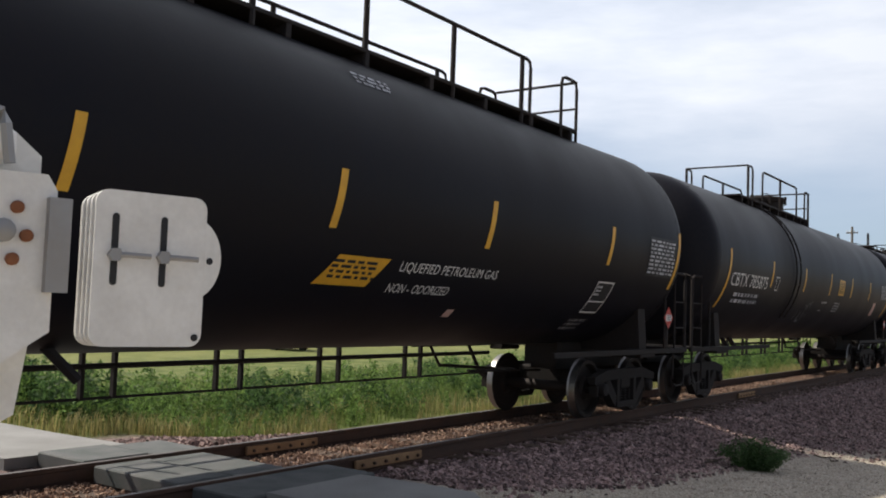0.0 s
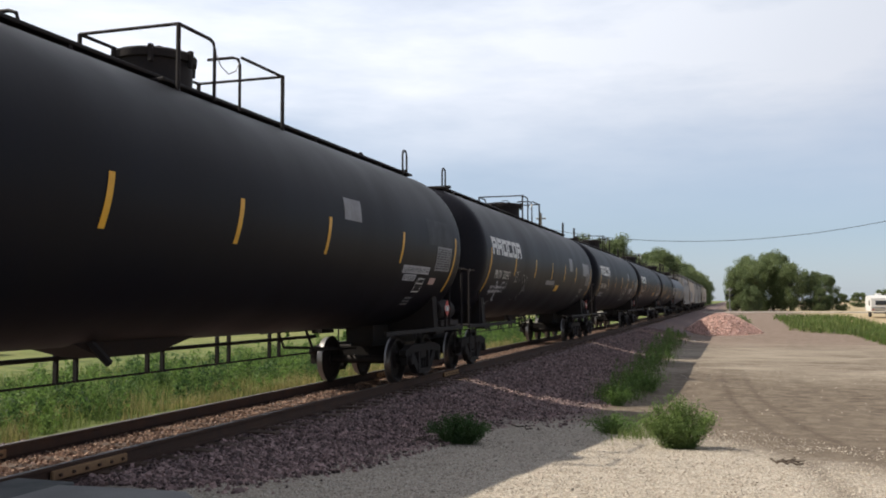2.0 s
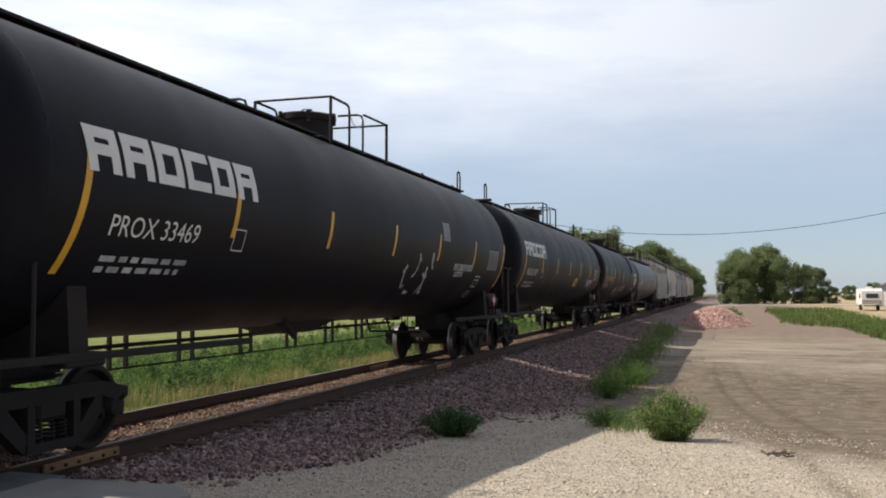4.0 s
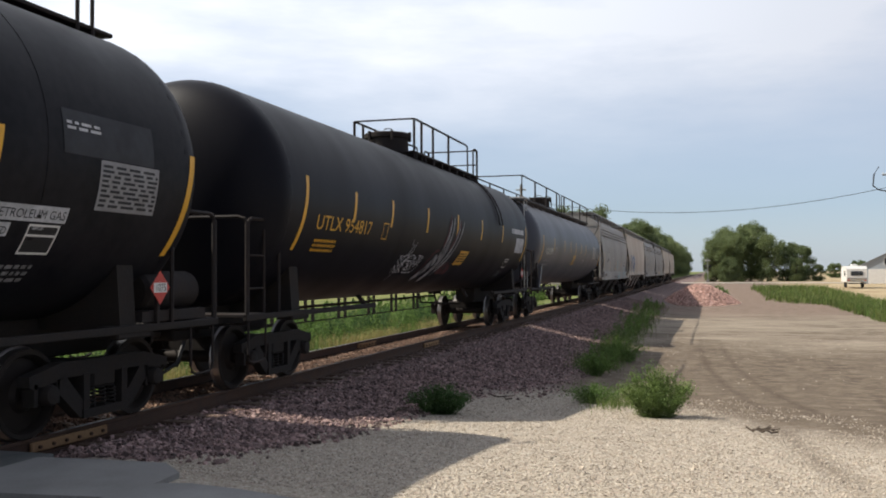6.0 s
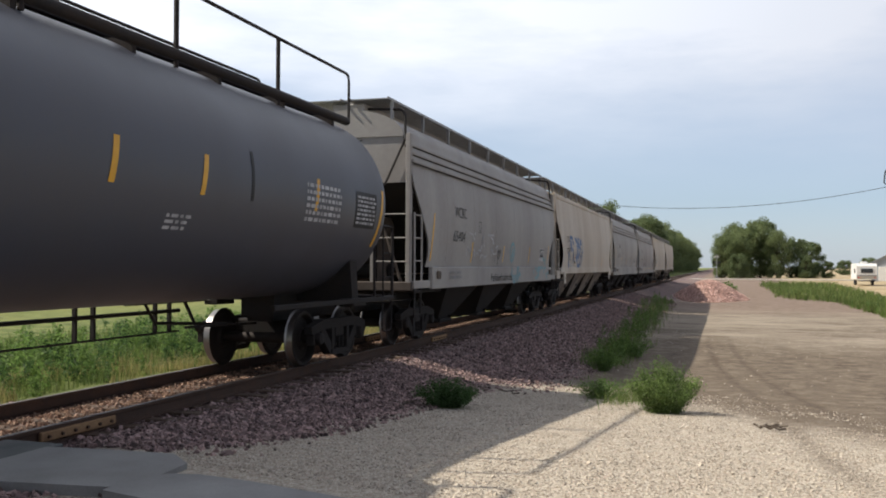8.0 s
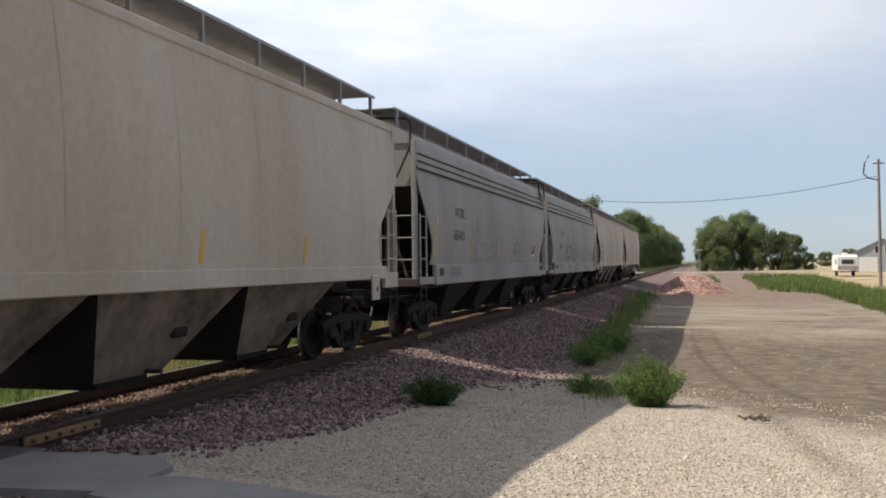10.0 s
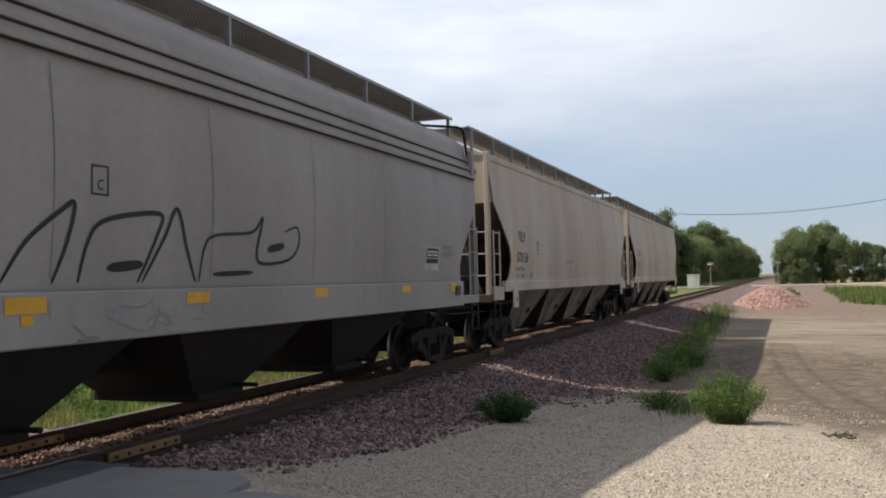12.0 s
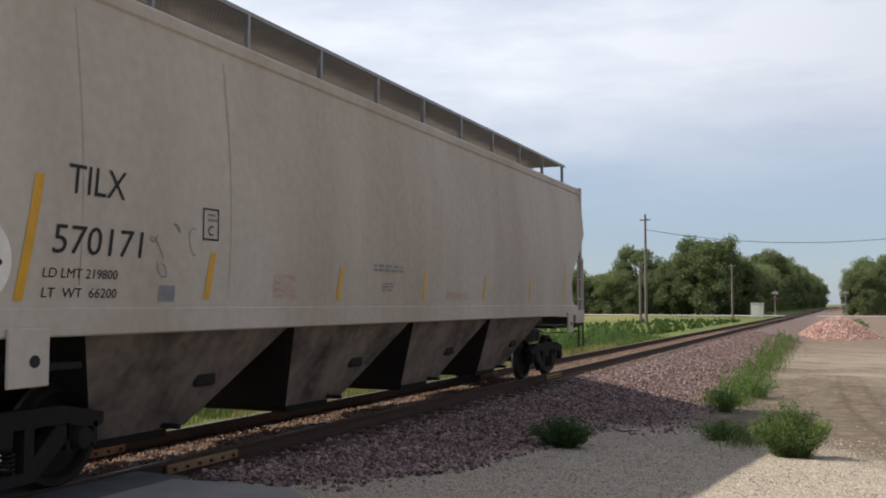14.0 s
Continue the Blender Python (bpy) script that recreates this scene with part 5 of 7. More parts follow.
def tank_car(s, paint, label, kind, rng_seed, marks):
    """A tank wagon; kind says how its top is fitted out."""
    car = thing("tank_car", label, "tank wagon", "wagons of the train")
    c = s - 0.35
    r = fresh(rng_seed)
    ext = marks.get("longer", 0.0)
    y0, y1, hd = -8.86, 8.66 + ext, 0.70
    e = 0.86          # the heads are a little fuller than an ellipse
    prof = [(y0 - hd, 0.0)] + [(y0 - hd * math.cos(q) ** e, TANK_R * math.sin(q) ** e) for q in [k * math.pi / 28 for k in range(1, 14)]]
    prof += [(y0, TANK_R), (y0 + 0.3, TANK_R)] + [(y0 + 0.3 + (y1 - y0 - 0.6) * k / 6, TANK_R) for k in range(1, 6)] + [(y1 - 0.3, TANK_R), (y1, TANK_R)]
    prof += [(y1 + hd * math.sin(q) ** e, TANK_R * math.cos(q) ** e) for q in [k * math.pi / 28 for k in range(1, 14)]] + [(y1 + hd, 0.0)]
    part("tank", Form().lathe(prof, "y", (0, 0, TANK_Z), 64), paint, car, smooth=True)
    for y in [y0 + 0.02, y1 - 0.02] + marks.get("bands", []):
        part("weld_band", Form().lathe([(y - 0.03, TANK_R - 0.01), (y - 0.03, TANK_R + (0.005 if y > y0 + 1 and y < y1 - 1 else 0.0015)), (y + 0.03, TANK_R + (0.005 if y > y0 + 1 and y < y1 - 1 else 0.0015)), (y + 0.03, TANK_R - 0.01)], "y", (0, 0, TANK_Z), 48), paint, car, smooth=True)
    # supports and running gear
    for k, y in ((-1, -8.02), (1, 8.02 + ext)):
        f = Form()
        f.plate([(-1.35, 1.05), (1.35, 1.05), (1.30, 1.75), (0.95, 1.45), (0.5, 1.30), (-0.5, 1.30), (-0.95, 1.45), (-1.30, 1.75)], "y", y - 0.14, y + 0.14)
        f.box(-0.3, 0.3, y - 1.0, y + 1.0, 0.80, 1.30)
        part("bolster", f, UNDER, car)
        add_truck(car, y)
        ye = y + k * 1.72
        for sx in (-1, 1):
            a, b = sorted((y - k * (3.2 if sx > 0 else 2.6), ye))
            part("side_sill", Form().block(sx * 1.42 - 0.03, sx * 1.42 + 0.03, a, b, 1.02, 1.10, 0.008), UNDER, car)
            part("jacking_pad", Form().block(sx * 1.30 - 0.14, sx * 1.30 + 0.14, y - 0.3, y + 0.3, 0.96, 1.10, 0.02), UNDER, car)
        f = Form()
        f.block(-1.44, 1.44, min(ye - k * 0.55, ye), max(ye - k * 0.55, ye), 1.06, 1.11, 0.008)
        part("end_platform", f, RUSTBLACK, car)
        part("end_handrail", rail_loop([(1.42, ye - k * 0.05, 1.05), (1.42, ye - k * 0.05, 2.42), (-1.42, ye - k * 0.05, 2.42), (-1.42, ye - k * 0.05, 1.05)], 0.026), RUSTBLACK, car)
        for sx in (-1, 1):
            part("side_handrail", rail_loop([(sx * 1.42, ye - k * 0.08, 1.05), (sx * 1.42, ye - k * 0.08, 2.40), (sx * 1.42, ye - k * 1.0, 2.40), (sx * 1.42, ye - k * 1.0, 1.05)], 0.026), RUSTBLACK, car)
            for z in (() if kind == "top" else (1.45, 1.9)):
                part("grab_iron", Form().tube([(sx * 1.42, ye - k * 0.08, z), (sx * 1.42, ye - k * 0.55, z)], 0.014, 5), RUSTBLACK, car)
            if kind != "top":
                part("grab_post", Form().tube([(sx * 1.42, ye - k * 0.55, 1.05), (sx * 1.42, ye - k * 0.55, 2.38)], 0.018, 6), RUSTBLACK, car)
            part("sill_step", rail_loop([(sx * 1.42, ye - k * 0.1, 1.05), (sx * 1.42, ye - k * 0.1, 0.45), (sx * 1.42, ye - k * 0.6, 0.45), (sx * 1.42, ye - k * 0.6, 1.05)], 0.018), RUSTBLACK, car)
    car_ends(car, (-9.6, 9.7 + ext))
    # brake rigging under the tank, on the far side
    part("brake_pipe", Form().tube([(-1.0, -7.0, 0.93), (-1.0, 7.0, 0.93)], 0.035, 6), UNDER, car)
    part("brake_rod", Form().tube([(-1.0, -7.0, 0.60), (-1.0, 7.0, 0.60)], 0.016, 5), UNDER, car)
    yy = -6.4
    while yy < 6.6:
        f = Form()
        for d in (0, 0.38):
            f.box(-1.03, -0.97, yy + d - 0.022, yy + d + 0.022, 0.59, 1.30)
        part("pipe_hanger", f, UNDER, car)
        yy += r.choice((1.85, 1.75, 1.95))
    if kind in ("centre", "top", "walk"):
        f = Form().lathe([(-0.55, 0.0), (-0.55, 0.19), (-0.5, 0.23), (0.5, 0.23), (0.55, 0.19), (0.55, 0.0)], "y", (1.08, 9.0, 1.46), 18)
        if marks.get("reservoir"):
            part("air_reservoir", f, RUSTBLACK, car, smooth=True)
            part("reservoir_bracket", Form().box(0.75, 1.4, 8.2, 9.5, 1.12, 1.24), RUSTBLACK, car)
    for k, y in ((-1, -8.02), (1, 8.02 + ext)):          # levers and braces of the brake rigging
        part("brake_lever", Form().tube([(-0.7, y - k * 2.2, 1.25), (-0.7, y - k * 1.7, 0.62)], 0.03, 6), UNDER, car)
        part("brake_lever", Form().tube([(-0.95, y - k * 2.9, 1.25), (-0.98, y - k * 2.45, 0.75)], 0.025, 6), UNDER, car)
        part("brake_beam", Form().tube([(-1.0, y - k * 2.45, 0.76), (-0.3, y - k * 1.3, 0.70)], 0.03, 6), UNDER, car)
        part("truck_rod", Form().tube([(-0.35, y - k * 2.6, 0.72), (-0.35, y - k * 0.4, 0.66)], 0.024, 6), UNDER, car)
    if kind == "top":
        f = Form().loft([[(-0.45, -2.2, 1.20), (0.45, -2.2, 1.20), (0.45, 0.2, 1.20), (-0.45, 0.2, 1.20)], [(-0.28, -1.5, 1.0), (0.28, -1.5, 1.0), (0.28, -0.4, 1.0), (-0.28, -0.4, 1.0)]])
        part("bottom_skid", f, RUSTBLACK, car)
    for y in marks.get("outlets", (-2.2,)):
        f = Form().tube([(0.35, y, 1.5), (0.55, y + 0.5, 0.95)], 0.05, 6)
        part("drain_pipe", f, RUSTBLACK, car)
    # the top
    if kind == "top":       # full-length board, short centre platform, hoops at the ends
        part("running_board", Form().block(-0.50, 0.50, -8.9, 8.9, 4.49, 4.54, 0.01), RUSTBLACK, car)
        for k in range(12):
            y = -8.6 + k * 1.56
            part("board_bracket", Form().box(-0.48, 0.48, y - 0.03, y + 0.03, 4.30, 4.49), RUSTBLACK, car)
        for y in (-8.85, 8.25):
            for x in (-0.55, 0.5):
                part("hoop", rail_loop([(x, y, 4.2), (x, y, 5.00), (x, y + 0.26, 5.00), (x, y + 0.26, 4.2)], 0.024), RUSTBLACK, car)
        part("cross_walk", Form().block(-0.75, 0.75, -9.0, -8.91, 4.46, 4.53, 0.01), RUSTBLACK, car)

        def on_head(x, z):
            """A point just off the front head."""
            rr = min(1.0, math.hypot(x, z - TANK_Z) / TANK_R)
            q = math.asin(rr ** (1 / e))
            return (x, y0 - hd * math.cos(q) ** e - 0.05, z)
        for x in (-0.25, 0.30):
            part("end_ladder_stile", Form().tube([on_head(x, 4.30 - 0.2 * m) for m in range(9)], 0.028, 5), RUSTBLACK, car)
        for m in range(5):
            part("rung", Form().tube([on_head(-0.25, 4.1 - 0.34 * m), on_head(0.30, 4.1 - 0.34 * m)], 0.018, 5), RUSTBLACK, car)
        for x in (-0.8, 0.85):
            part("walk_brace", Form().tube([(x * 0.85, -8.6, 4.38), on_head(x * 1.05, 3.75), on_head(x * 1.12, 3.45)], 0.024, 5), RUSTBLACK, car)
        part("platform", Form().block(-0.66, 0.66, -0.9, 2.15, 4.42, 4.465, 0.01), RUSTBLACK, car)
        for sx in (-0.75, 0.75):
            part("railing_post", Form().tube([(sx, -0.72, 4.1), (sx, -0.72, 5.18)], 0.030, 6), RUSTBLACK, car)
            part("railing", rail_loop([(sx, -0.72, 5.18), (sx, 0.13, 5.18), (sx, 0.13, 4.36)], 0.024), RUSTBLACK, car)
            part("railing", rail_loop([(sx, 0.8, 4.36), (sx, 0.8, 5.14), (sx * 0.3, 0.8, 5.14)], 0.022), RUSTBLACK, car)
            part("railing_post", Form().tube([(sx, 2.1, 4.15), (sx, 2.1, 5.18)], 0.032, 6), RUSTBLACK, car)
            part("railing", Form().tube([(sx, 0.85, 5.14), (sx, 2.1, 5.16)], 0.022, 6), RUSTBLACK, car)
            part("chain", Form().tube([(sx, 0.13, 5.05), (sx, 0.3, 4.88), (sx, 0.5, 4.82), (sx, 0.7, 4.92), (sx, 0.8, 5.08)], 0.008, 5), GALV, car)
        part("railing", rail_loop([(-0.75, -0.72, 5.18), (0.75, -0.72, 5.18)], 0.022), RUSTBLACK, car)
        part("railing", rail_loop([(-0.75, 2.1, 5.16), (0.75, 2.1, 5.16)], 0.022), RUSTBLACK, car)
        part("low_hoop", rail_loop([(-0.3, -3.0, 4.25), (-0.3, -3.0, 4.70), (0.35, -3.0, 4.70), (0.35, -3.0, 4.25)], 0.022), RUSTBLACK, car)
        dome_y = -0.15
    elif kind == "centre":   # platform with railings round the centre
        dome_y = marks.get("dome", 1.0)
        a, b = marks.get("deck", (-0.2, 6.75))
        part("platform", Form().block(-0.78, 0.78, a, b, 4.46, 4.51, 0.01), RUSTBLACK, car)
        for k in range(9):
            y = a + 0.2 + (b - a - 0.4) * k / 8
            part("deck_bracket", Form().box(-0.78, 0.78, y - 0.035, y + 0.035, 4.2, 4.46), RUSTBLACK, car)
        for sx in (-0.75, 0.75):
            for p, q in marks["hoops"]:
                part("railing", rail_loop([(sx, p, 4.30), (sx, p, 5.27), (sx, q, 5.27), (sx, q, 4.30)], 0.026), RUSTBLACK, car)
            for y in marks["posts"]:
                part("railing_post", Form().tube([(sx, y, 4.22), (sx, y, 5.27)], 0.034, 6), RUSTBLACK, car)
            part("low_rail", rail_loop([(sx * 0.5, a - 3.0, 4.2), (sx * 0.5, a - 3.0, 4.44), (sx * 0.5, a - 0.4, 4.44), (sx * 0.5, a - 0.4, 4.2)], 0.02), RUSTBLACK, car)
        for y in (marks["hoops"][0][0], marks["hoops"][-1][1]):
            part("railing", Form().tube([(-0.75, y, 5.27), (0.75, y, 5.27)], 0.022, 6), RUSTBLACK, car)
        part("railing", Form().tube([(-0.75, b, 4.85), (0.75, b, 4.85)], 0.018, 6), RUSTBLACK, car)
        if "ladder" in marks:
            ly, low_q = marks["ladder"]
            f = Form()
            for dy in (-0.18, 0.18):
                f.tube([((TANK_R + 0.05) * math.cos(q), ly + dy, TANK_Z + (TANK_R + 0.05) * math.sin(q)) for q in [radians(80 + (low_q - 80) * k / 12) for k in range(13)]], 0.02, 5)
            lad = part("side_ladder", f, RUSTBLACK, car)
            for k in range(7):
                q = radians(74 + (low_q - 70) * k / 6.5)
                rx, rz = (TANK_R + 0.06) * math.cos(q), TANK_Z + (TANK_R + 0.06) * math.sin(q)
                part("rung", Form().tube([(rx, ly - 0.2, rz), (rx, ly + 0.2, rz)], 0.013, 5), RUSTBLACK, lad)
    else:                    # long railed walkway and an end ladder
        dome_y = -0.4
        part("running_board", Form().block(-0.45, 0.45, -8.7, 9.3, 4.36, 4.41, 0.01), RUSTBLACK, car)
        for sx in (-0.9, 0.9):
            part("walk_pipe", Form().tube([(sx, -8.7, 4.28), (sx, 9.4, 4.28)], 0.075, 10), RUSTBLACK, car, smooth=True)
            for a, b, posts in ((-8.65, -0.05, (-6.05, -3.5, -0.85)), (0.52, 9.5, (1.3, 3.95, 6.7))):
                part("railing", rail_loop([(sx, a, 4.25), (sx, a, 5.15), (sx, b, 5.15), (sx, b, 4.25)], 0.026), RUSTBLACK, car)
                for y in posts:
                    part("railing_post", Form().tube([(sx, y, 4.12), (sx, y, 5.15)], 0.034, 6), RUSTBLACK, car)
            for k in range(10):
                y = -8.3 + k * 1.9
                part("walk_bracket", Form().box(min(sx, sx * 0.4), max(sx, sx * 0.4), y - 0.04, y + 0.04, 4.1, 4.3), RUSTBLACK, car)
        part("railing", Form().tube([(-0.9, -8.65, 5.15), (0.9, -8.65, 5.15)], 0.022, 6), RUSTBLACK, car)
        part("railing", rail_loop([(0.5, -1.4, 4.28), (0.5, -1.4, 5.0), (0.5, 0.1, 5.0), (0.5, 0.1, 4.28)], 0.022), RUSTBLACK, car)
        ladder(car, 1.15, -9.55, -9.05, 1.0, 4.25, 10, GALV)
        part("ladder_head", Form().block(0.2, 1.2, -9.6, -8.7, 4.22, 4.30, 0.02), GALV, car)
        part("jacket_bracket", Form().plate([(-8.2, 1.1), (-7.9, 1.1), (-7.5, 1.85), (-7.75, 1.9)], "x", 1.36, 1.42), BLUEGREY, car)
    part("manway", Form().lathe([(-0.12, 0.50), (0.50, 0.50), (0.51, 0.55), (0.60, 0.56), (0.63, 0.53), (0.67, 0.25), (0.67, 0.0)], "z", (0, dome_y, 4.34), 28), RUSTBLACK, car, "round black valve housing", smooth=True)
    for k in range(6):
        q = k * math.pi / 3
        part("bolt", Form().block(0.56 * math.cos(q) - 0.03, 0.56 * math.cos(q) + 0.03, dome_y + 0.56 * math.sin(q) - 0.03, dome_y + 0.56 * math.sin(q) + 0.03, 4.76, 4.99, 0.008), RUSTBLACK, car)
    part("lid_handle", rail_loop([(-0.1, dome_y, 5.0), (-0.1, dome_y, 5.10), (0.12, dome_y, 5.10), (0.12, dome_y, 5.0)], 0.012), RUSTBLACK, car)
    # stripes and writing
    if marks.get("head_text"):
        def off_head(x, z, lift=0.012):
            q = math.asin(min(1.0, math.hypot(x, z - TANK_Z) / TANK_R) ** (1 / e))
            return (x, y0 - hd * math.cos(q) ** e - lift, z)
        vs, fs = lettering(marks["head_text"], 0.16, 1.15)
        part("head_lettering", Form().add([off_head(-0.40 + a, 3.42 + b) for a, b in vs], fs), WHITE, car)
        f = Form()
        rb = fresh(rng_seed)
        for z in (3.2, 3.06, 2.15, 2.0, 1.85, 1.7):
            x = -0.3
            while x < 0.55:
                w = rb.uniform(0.06, 0.2)
                f.add([off_head(x, z), off_head(x + w, z), off_head(x + w, z + 0.07), off_head(x, z + 0.07)], [(0, 1, 2, 3)])
                x += w + 0.06
        part("small_writing", f, SPRAYWHITE, car)["kind"] = "stuff"
    for y, za, zb in marks["stripes"]:
        part("stripe", patch(y - 0.05, y + 0.05, za, zb, slant=0.15 * (zb - za)), YELLOW, car, "yellow reflective stripe")
    for f, m, name in marks["signs"]:
        tagged(part(name, f, m, car), kind="stuff" if name in ("small_writing", "sprayed_scrawl") else "")
    if not ext:
        placard(car, 1.46, *((8.45, 1.50) if kind == "top" else (8.82, 1.62)))
    moving.append((car, c))
    return car


def stripes(pts, end=(1.86, 3.0), mid=(2.36, 2.92)):
    pts = [p + 0.35 for p in pts]
    return [(p, *(end if k in (0, len(pts) - 1) else mid)) for k, p in enumerate(pts)]


EVEN = stripes([-8.75, -5.85, -2.95, 0.0, 2.8, 5.75, 8.75])


def data_panel(y0, y1, z0, z1, seed, plate=None):
    """A stencilled table: dim plate with rows of bars."""
    return [(patch(y0, y1, z0, z1, lift=0.004), plate or INK, "data_panel"), (bars(y0 + 0.03, y1 - 0.03, z0 + 0.03, z1 - 0.03, 9, seed, word=0.16), REPAINT if plate else SPRAYWHITE, "small_writing")]


def inspection_box(y0, y1, z0, z1, seed):
    return [(patch(y0, y1, z0, z1, lift=0.004), INK, "stencil_panel"), (frame_patch(y0, y1, z0, z1), WHITE, "stencil_frame"), (bars(y0 + 0.05, y0 + 0.2, z0 + 0.25, z1 - 0.05, 3, seed, word=0.07), SPRAYWHITE, "small_writing"),
            (patch(y0, y1, z0 + 0.16, z0 + 0.18, lift=0.007), WHITE, "stencil_line"), (bars(y0 - 0.1, y1 - 0.1, z0 - 0.26, z0 - 0.08, 3, seed + 1, word=0.08), FADED, "small_writing")]


o = 0.35
SMALL = [(bars(-7.92, -6.35, 1.87, 2.08, 2, 3, word=0.2), SPRAYWHITE, "small_writing")]


def block_mark():
    out = []
    for k, op in enumerate(("bm", "bm", "", "r", "", "bm")):
        y = -8.34 + k * 0.57
        out.append((ring_letter(y, y + 0.50, 2.84, 3.28, 0.14, -0.16, op), WHITE, "painted_mark"))
    return out


def maker_tank(s, number, seed, extra, bands=None):
    signs = block_mark() + [(tank_text("PROX " + number, -7.95, 2.25, 0.22, 1.65, slant=0.08), WHITE, "lettering")] + SMALL
    signs += [(frame_patch(-5.5, -5.22, 2.2, 2.47, w=0.014), WHITE, "small_frame")] + data_panel(7.5, 8.5, 2.28, 2.77, seed, STEELPLATE)
    signs += inspection_box(6.68, 7.1, 1.84, 2.11, seed + 3) + extra
    tank_car(s, SMEARED if seed == 107 else BLACK if seed % 2 else BLACKGREY, "black tank wagon with a white block mark and yellow stripes", "top", seed, dict(stripes=bands or EVEN, signs=signs, reservoir=True, bands=[-7.3, -4.4, -1.5, 1.65, 3.8, 6.4] if seed == 107 else []))


def lpg_plates(y, z):
    return [(patch(y, y + 1.6, z, z + 0.145, lift=0.004), SPRAYWHITE, "white_plate"), (tank_text("LIQUEFIED PETROLEUM GAS", y + 0.04, z + 0.03, 0.085, 1.53, lift=0.007), INK, "lettering"),
            (patch(y + 0.18, y + 0.9, z - 0.14, z - 0.02, lift=0.004), SPRAYWHITE, "white_plate"), (tank_text("NOT ODORIZED", y + 0.21, z - 0.12, 0.075, 0.66, lift=0.007), INK, "lettering")]


SWOOSH = [(0.26, [(-2.25, 1.55), (-1.75, 1.78), (-1.42, 1.98), (-1.2, 1.86)]), (0.22, [(-1.4, 1.50), (-1.1, 1.70), (-0.85, 1.95), (-0.45, 2.35)]), (0.13, [(-1.2, 2.02), (-0.85, 2.35), (-0.5, 2.88)]), (0.14, [(-1.1, 1.98), (-0.5, 2.42), (-0.2, 2.95)]),
          (0.10, [(-0.8, 1.62), (-0.1, 2.0), (0.5, 2.45), (0.95, 2.9)]), (0.11, [(-0.75, 1.78), (-0.2, 2.15), (0.45, 2.72)]), (0.05, [(-0.6, 1.9), (0.1, 2.4), (0.4, 2.95)])]
SWOOSH_RED = [(0.07, [(-2.3, 1.65), (-1.75, 2.1), (-1.25, 2.18)]), (0.16, [(-1.05, 2.25), (-0.75, 2.6), (-0.5, 3.0)]), (0.2, [(-0.25, 2.2), (0.2, 2.5), (0.6, 2.9)]), (0.3, [(-0.4, 1.75), (0.2, 1.8), (0.8, 1.72)])]


SWOOSH, SWOOSH_RED = ([(w * 0.9, [(-1.55 + (y + 2.25) * 0.76, z - 0.03) for y, z in line]) for w, line in group] for group in (SWOOSH, SWOOSH_RED))
# first wagon: black, platform over the centre
tank_car(6.5, BLACK, "matt black tank wagon with yellow stripes and a railed top platform", "centre", 101, dict(
    stripes=stripes([-8.7, -5.7, -2.78, 0.03, 2.75, 6.08, 8.72], end=(2.1, 3.05)), deck=(-3.6, 6.6), dome=-1.2, hoops=[(-3.6, 5.15), (6.1, 6.6)], posts=[-1.9, -0.2, 1.49, 3.2, 4.91],
    signs=[(patch(0.45, 1.25, 1.84, 2.13, slant=0.22), YELLOW, "yellow_panel"), (bars(0.5, 1.2, 1.9, 2.1, 4, 7), INK, "small_writing"),
           (tank_text("LIQUEFIED PETROLEUM GAS", 1.55, 2.02, 0.115, 1.95), WHITE, "lettering"), (tank_text("NON - ODORIZED", 1.5, 1.80, 0.115, 1.15), WHITE, "lettering"),
           (patch(2.9, 3.05, 1.55, 1.64), PINK, "faded_sticker"), (bars(1.0, 1.6, 3.9, 4.05, 3, 8), SPRAYWHITE, "small_writing")]
    + data_panel(7.85, 8.95, 2.28, 2.9, 9) + inspection_box(6.3, 6.85, 1.66, 2.12, 11)))
tank_car(26.2, BLACKGREY, "dull black tank wagon with yellow stripes and a railed top platform", "centre", 102, dict(
    stripes=stripes([-8.7, -5.7, -2.85, -0.15, 2.52, 5.2, 8.38]), deck=(-5.0, 1.3), dome=-0.4, hoops=[(-4.3, -3.95), (-3.15, 0.0), (0.85, 1.25)], posts=[-4.3, -1.6, 1.25], ladder=(-3.5, -40), bands=[-3.5], head_text="CBTX 785875", outlets=(-7.0, -5.4, -4.9, 5.0),
    signs=[(tank_text("CBTX 785875", -8.15, 2.30, 0.27, 2.5, slant=-0.05), WHITE, "lettering"), (bars(-7.7, -6.0, 1.95, 2.2, 2, 13, word=0.2), SPRAYWHITE, "small_writing"),
           (frame_patch(-5.05, -4.8, 2.3, 2.6), WHITE, "small_frame"), (patch(1.23, 1.9, 2.39, 2.81), YELLOW, "yellow_panel"), (bars(1.28, 1.85, 2.43, 2.77, 6, 14, word=0.05), INK, "small_writing"),
           (patch(6.55, 6.95, 1.9, 2.3, slant=-0.1), PINK, "faded_sticker"), (bars(-0.34, 0.24, 2.12, 2.19, 1, 15, word=0.05), SPRAYWHITE, "small_writing"), (bars(-0.36, 0.0, 1.92, 1.97, 1, 28, word=0.05), SPRAYWHITE, "small_writing"), (bars(1.17, 1.8, 1.92, 2.2, 4, 29, word=0.06), SPRAYWHITE, "small_writing"),
           (squiggle(15, -2.2, -1.2, 1.65, 2.14, 9, 0.03, tank_at), FADED, "sprayed_scrawl")] + data_panel(7.45, 8.5, 2.40, 2.92, 30)))
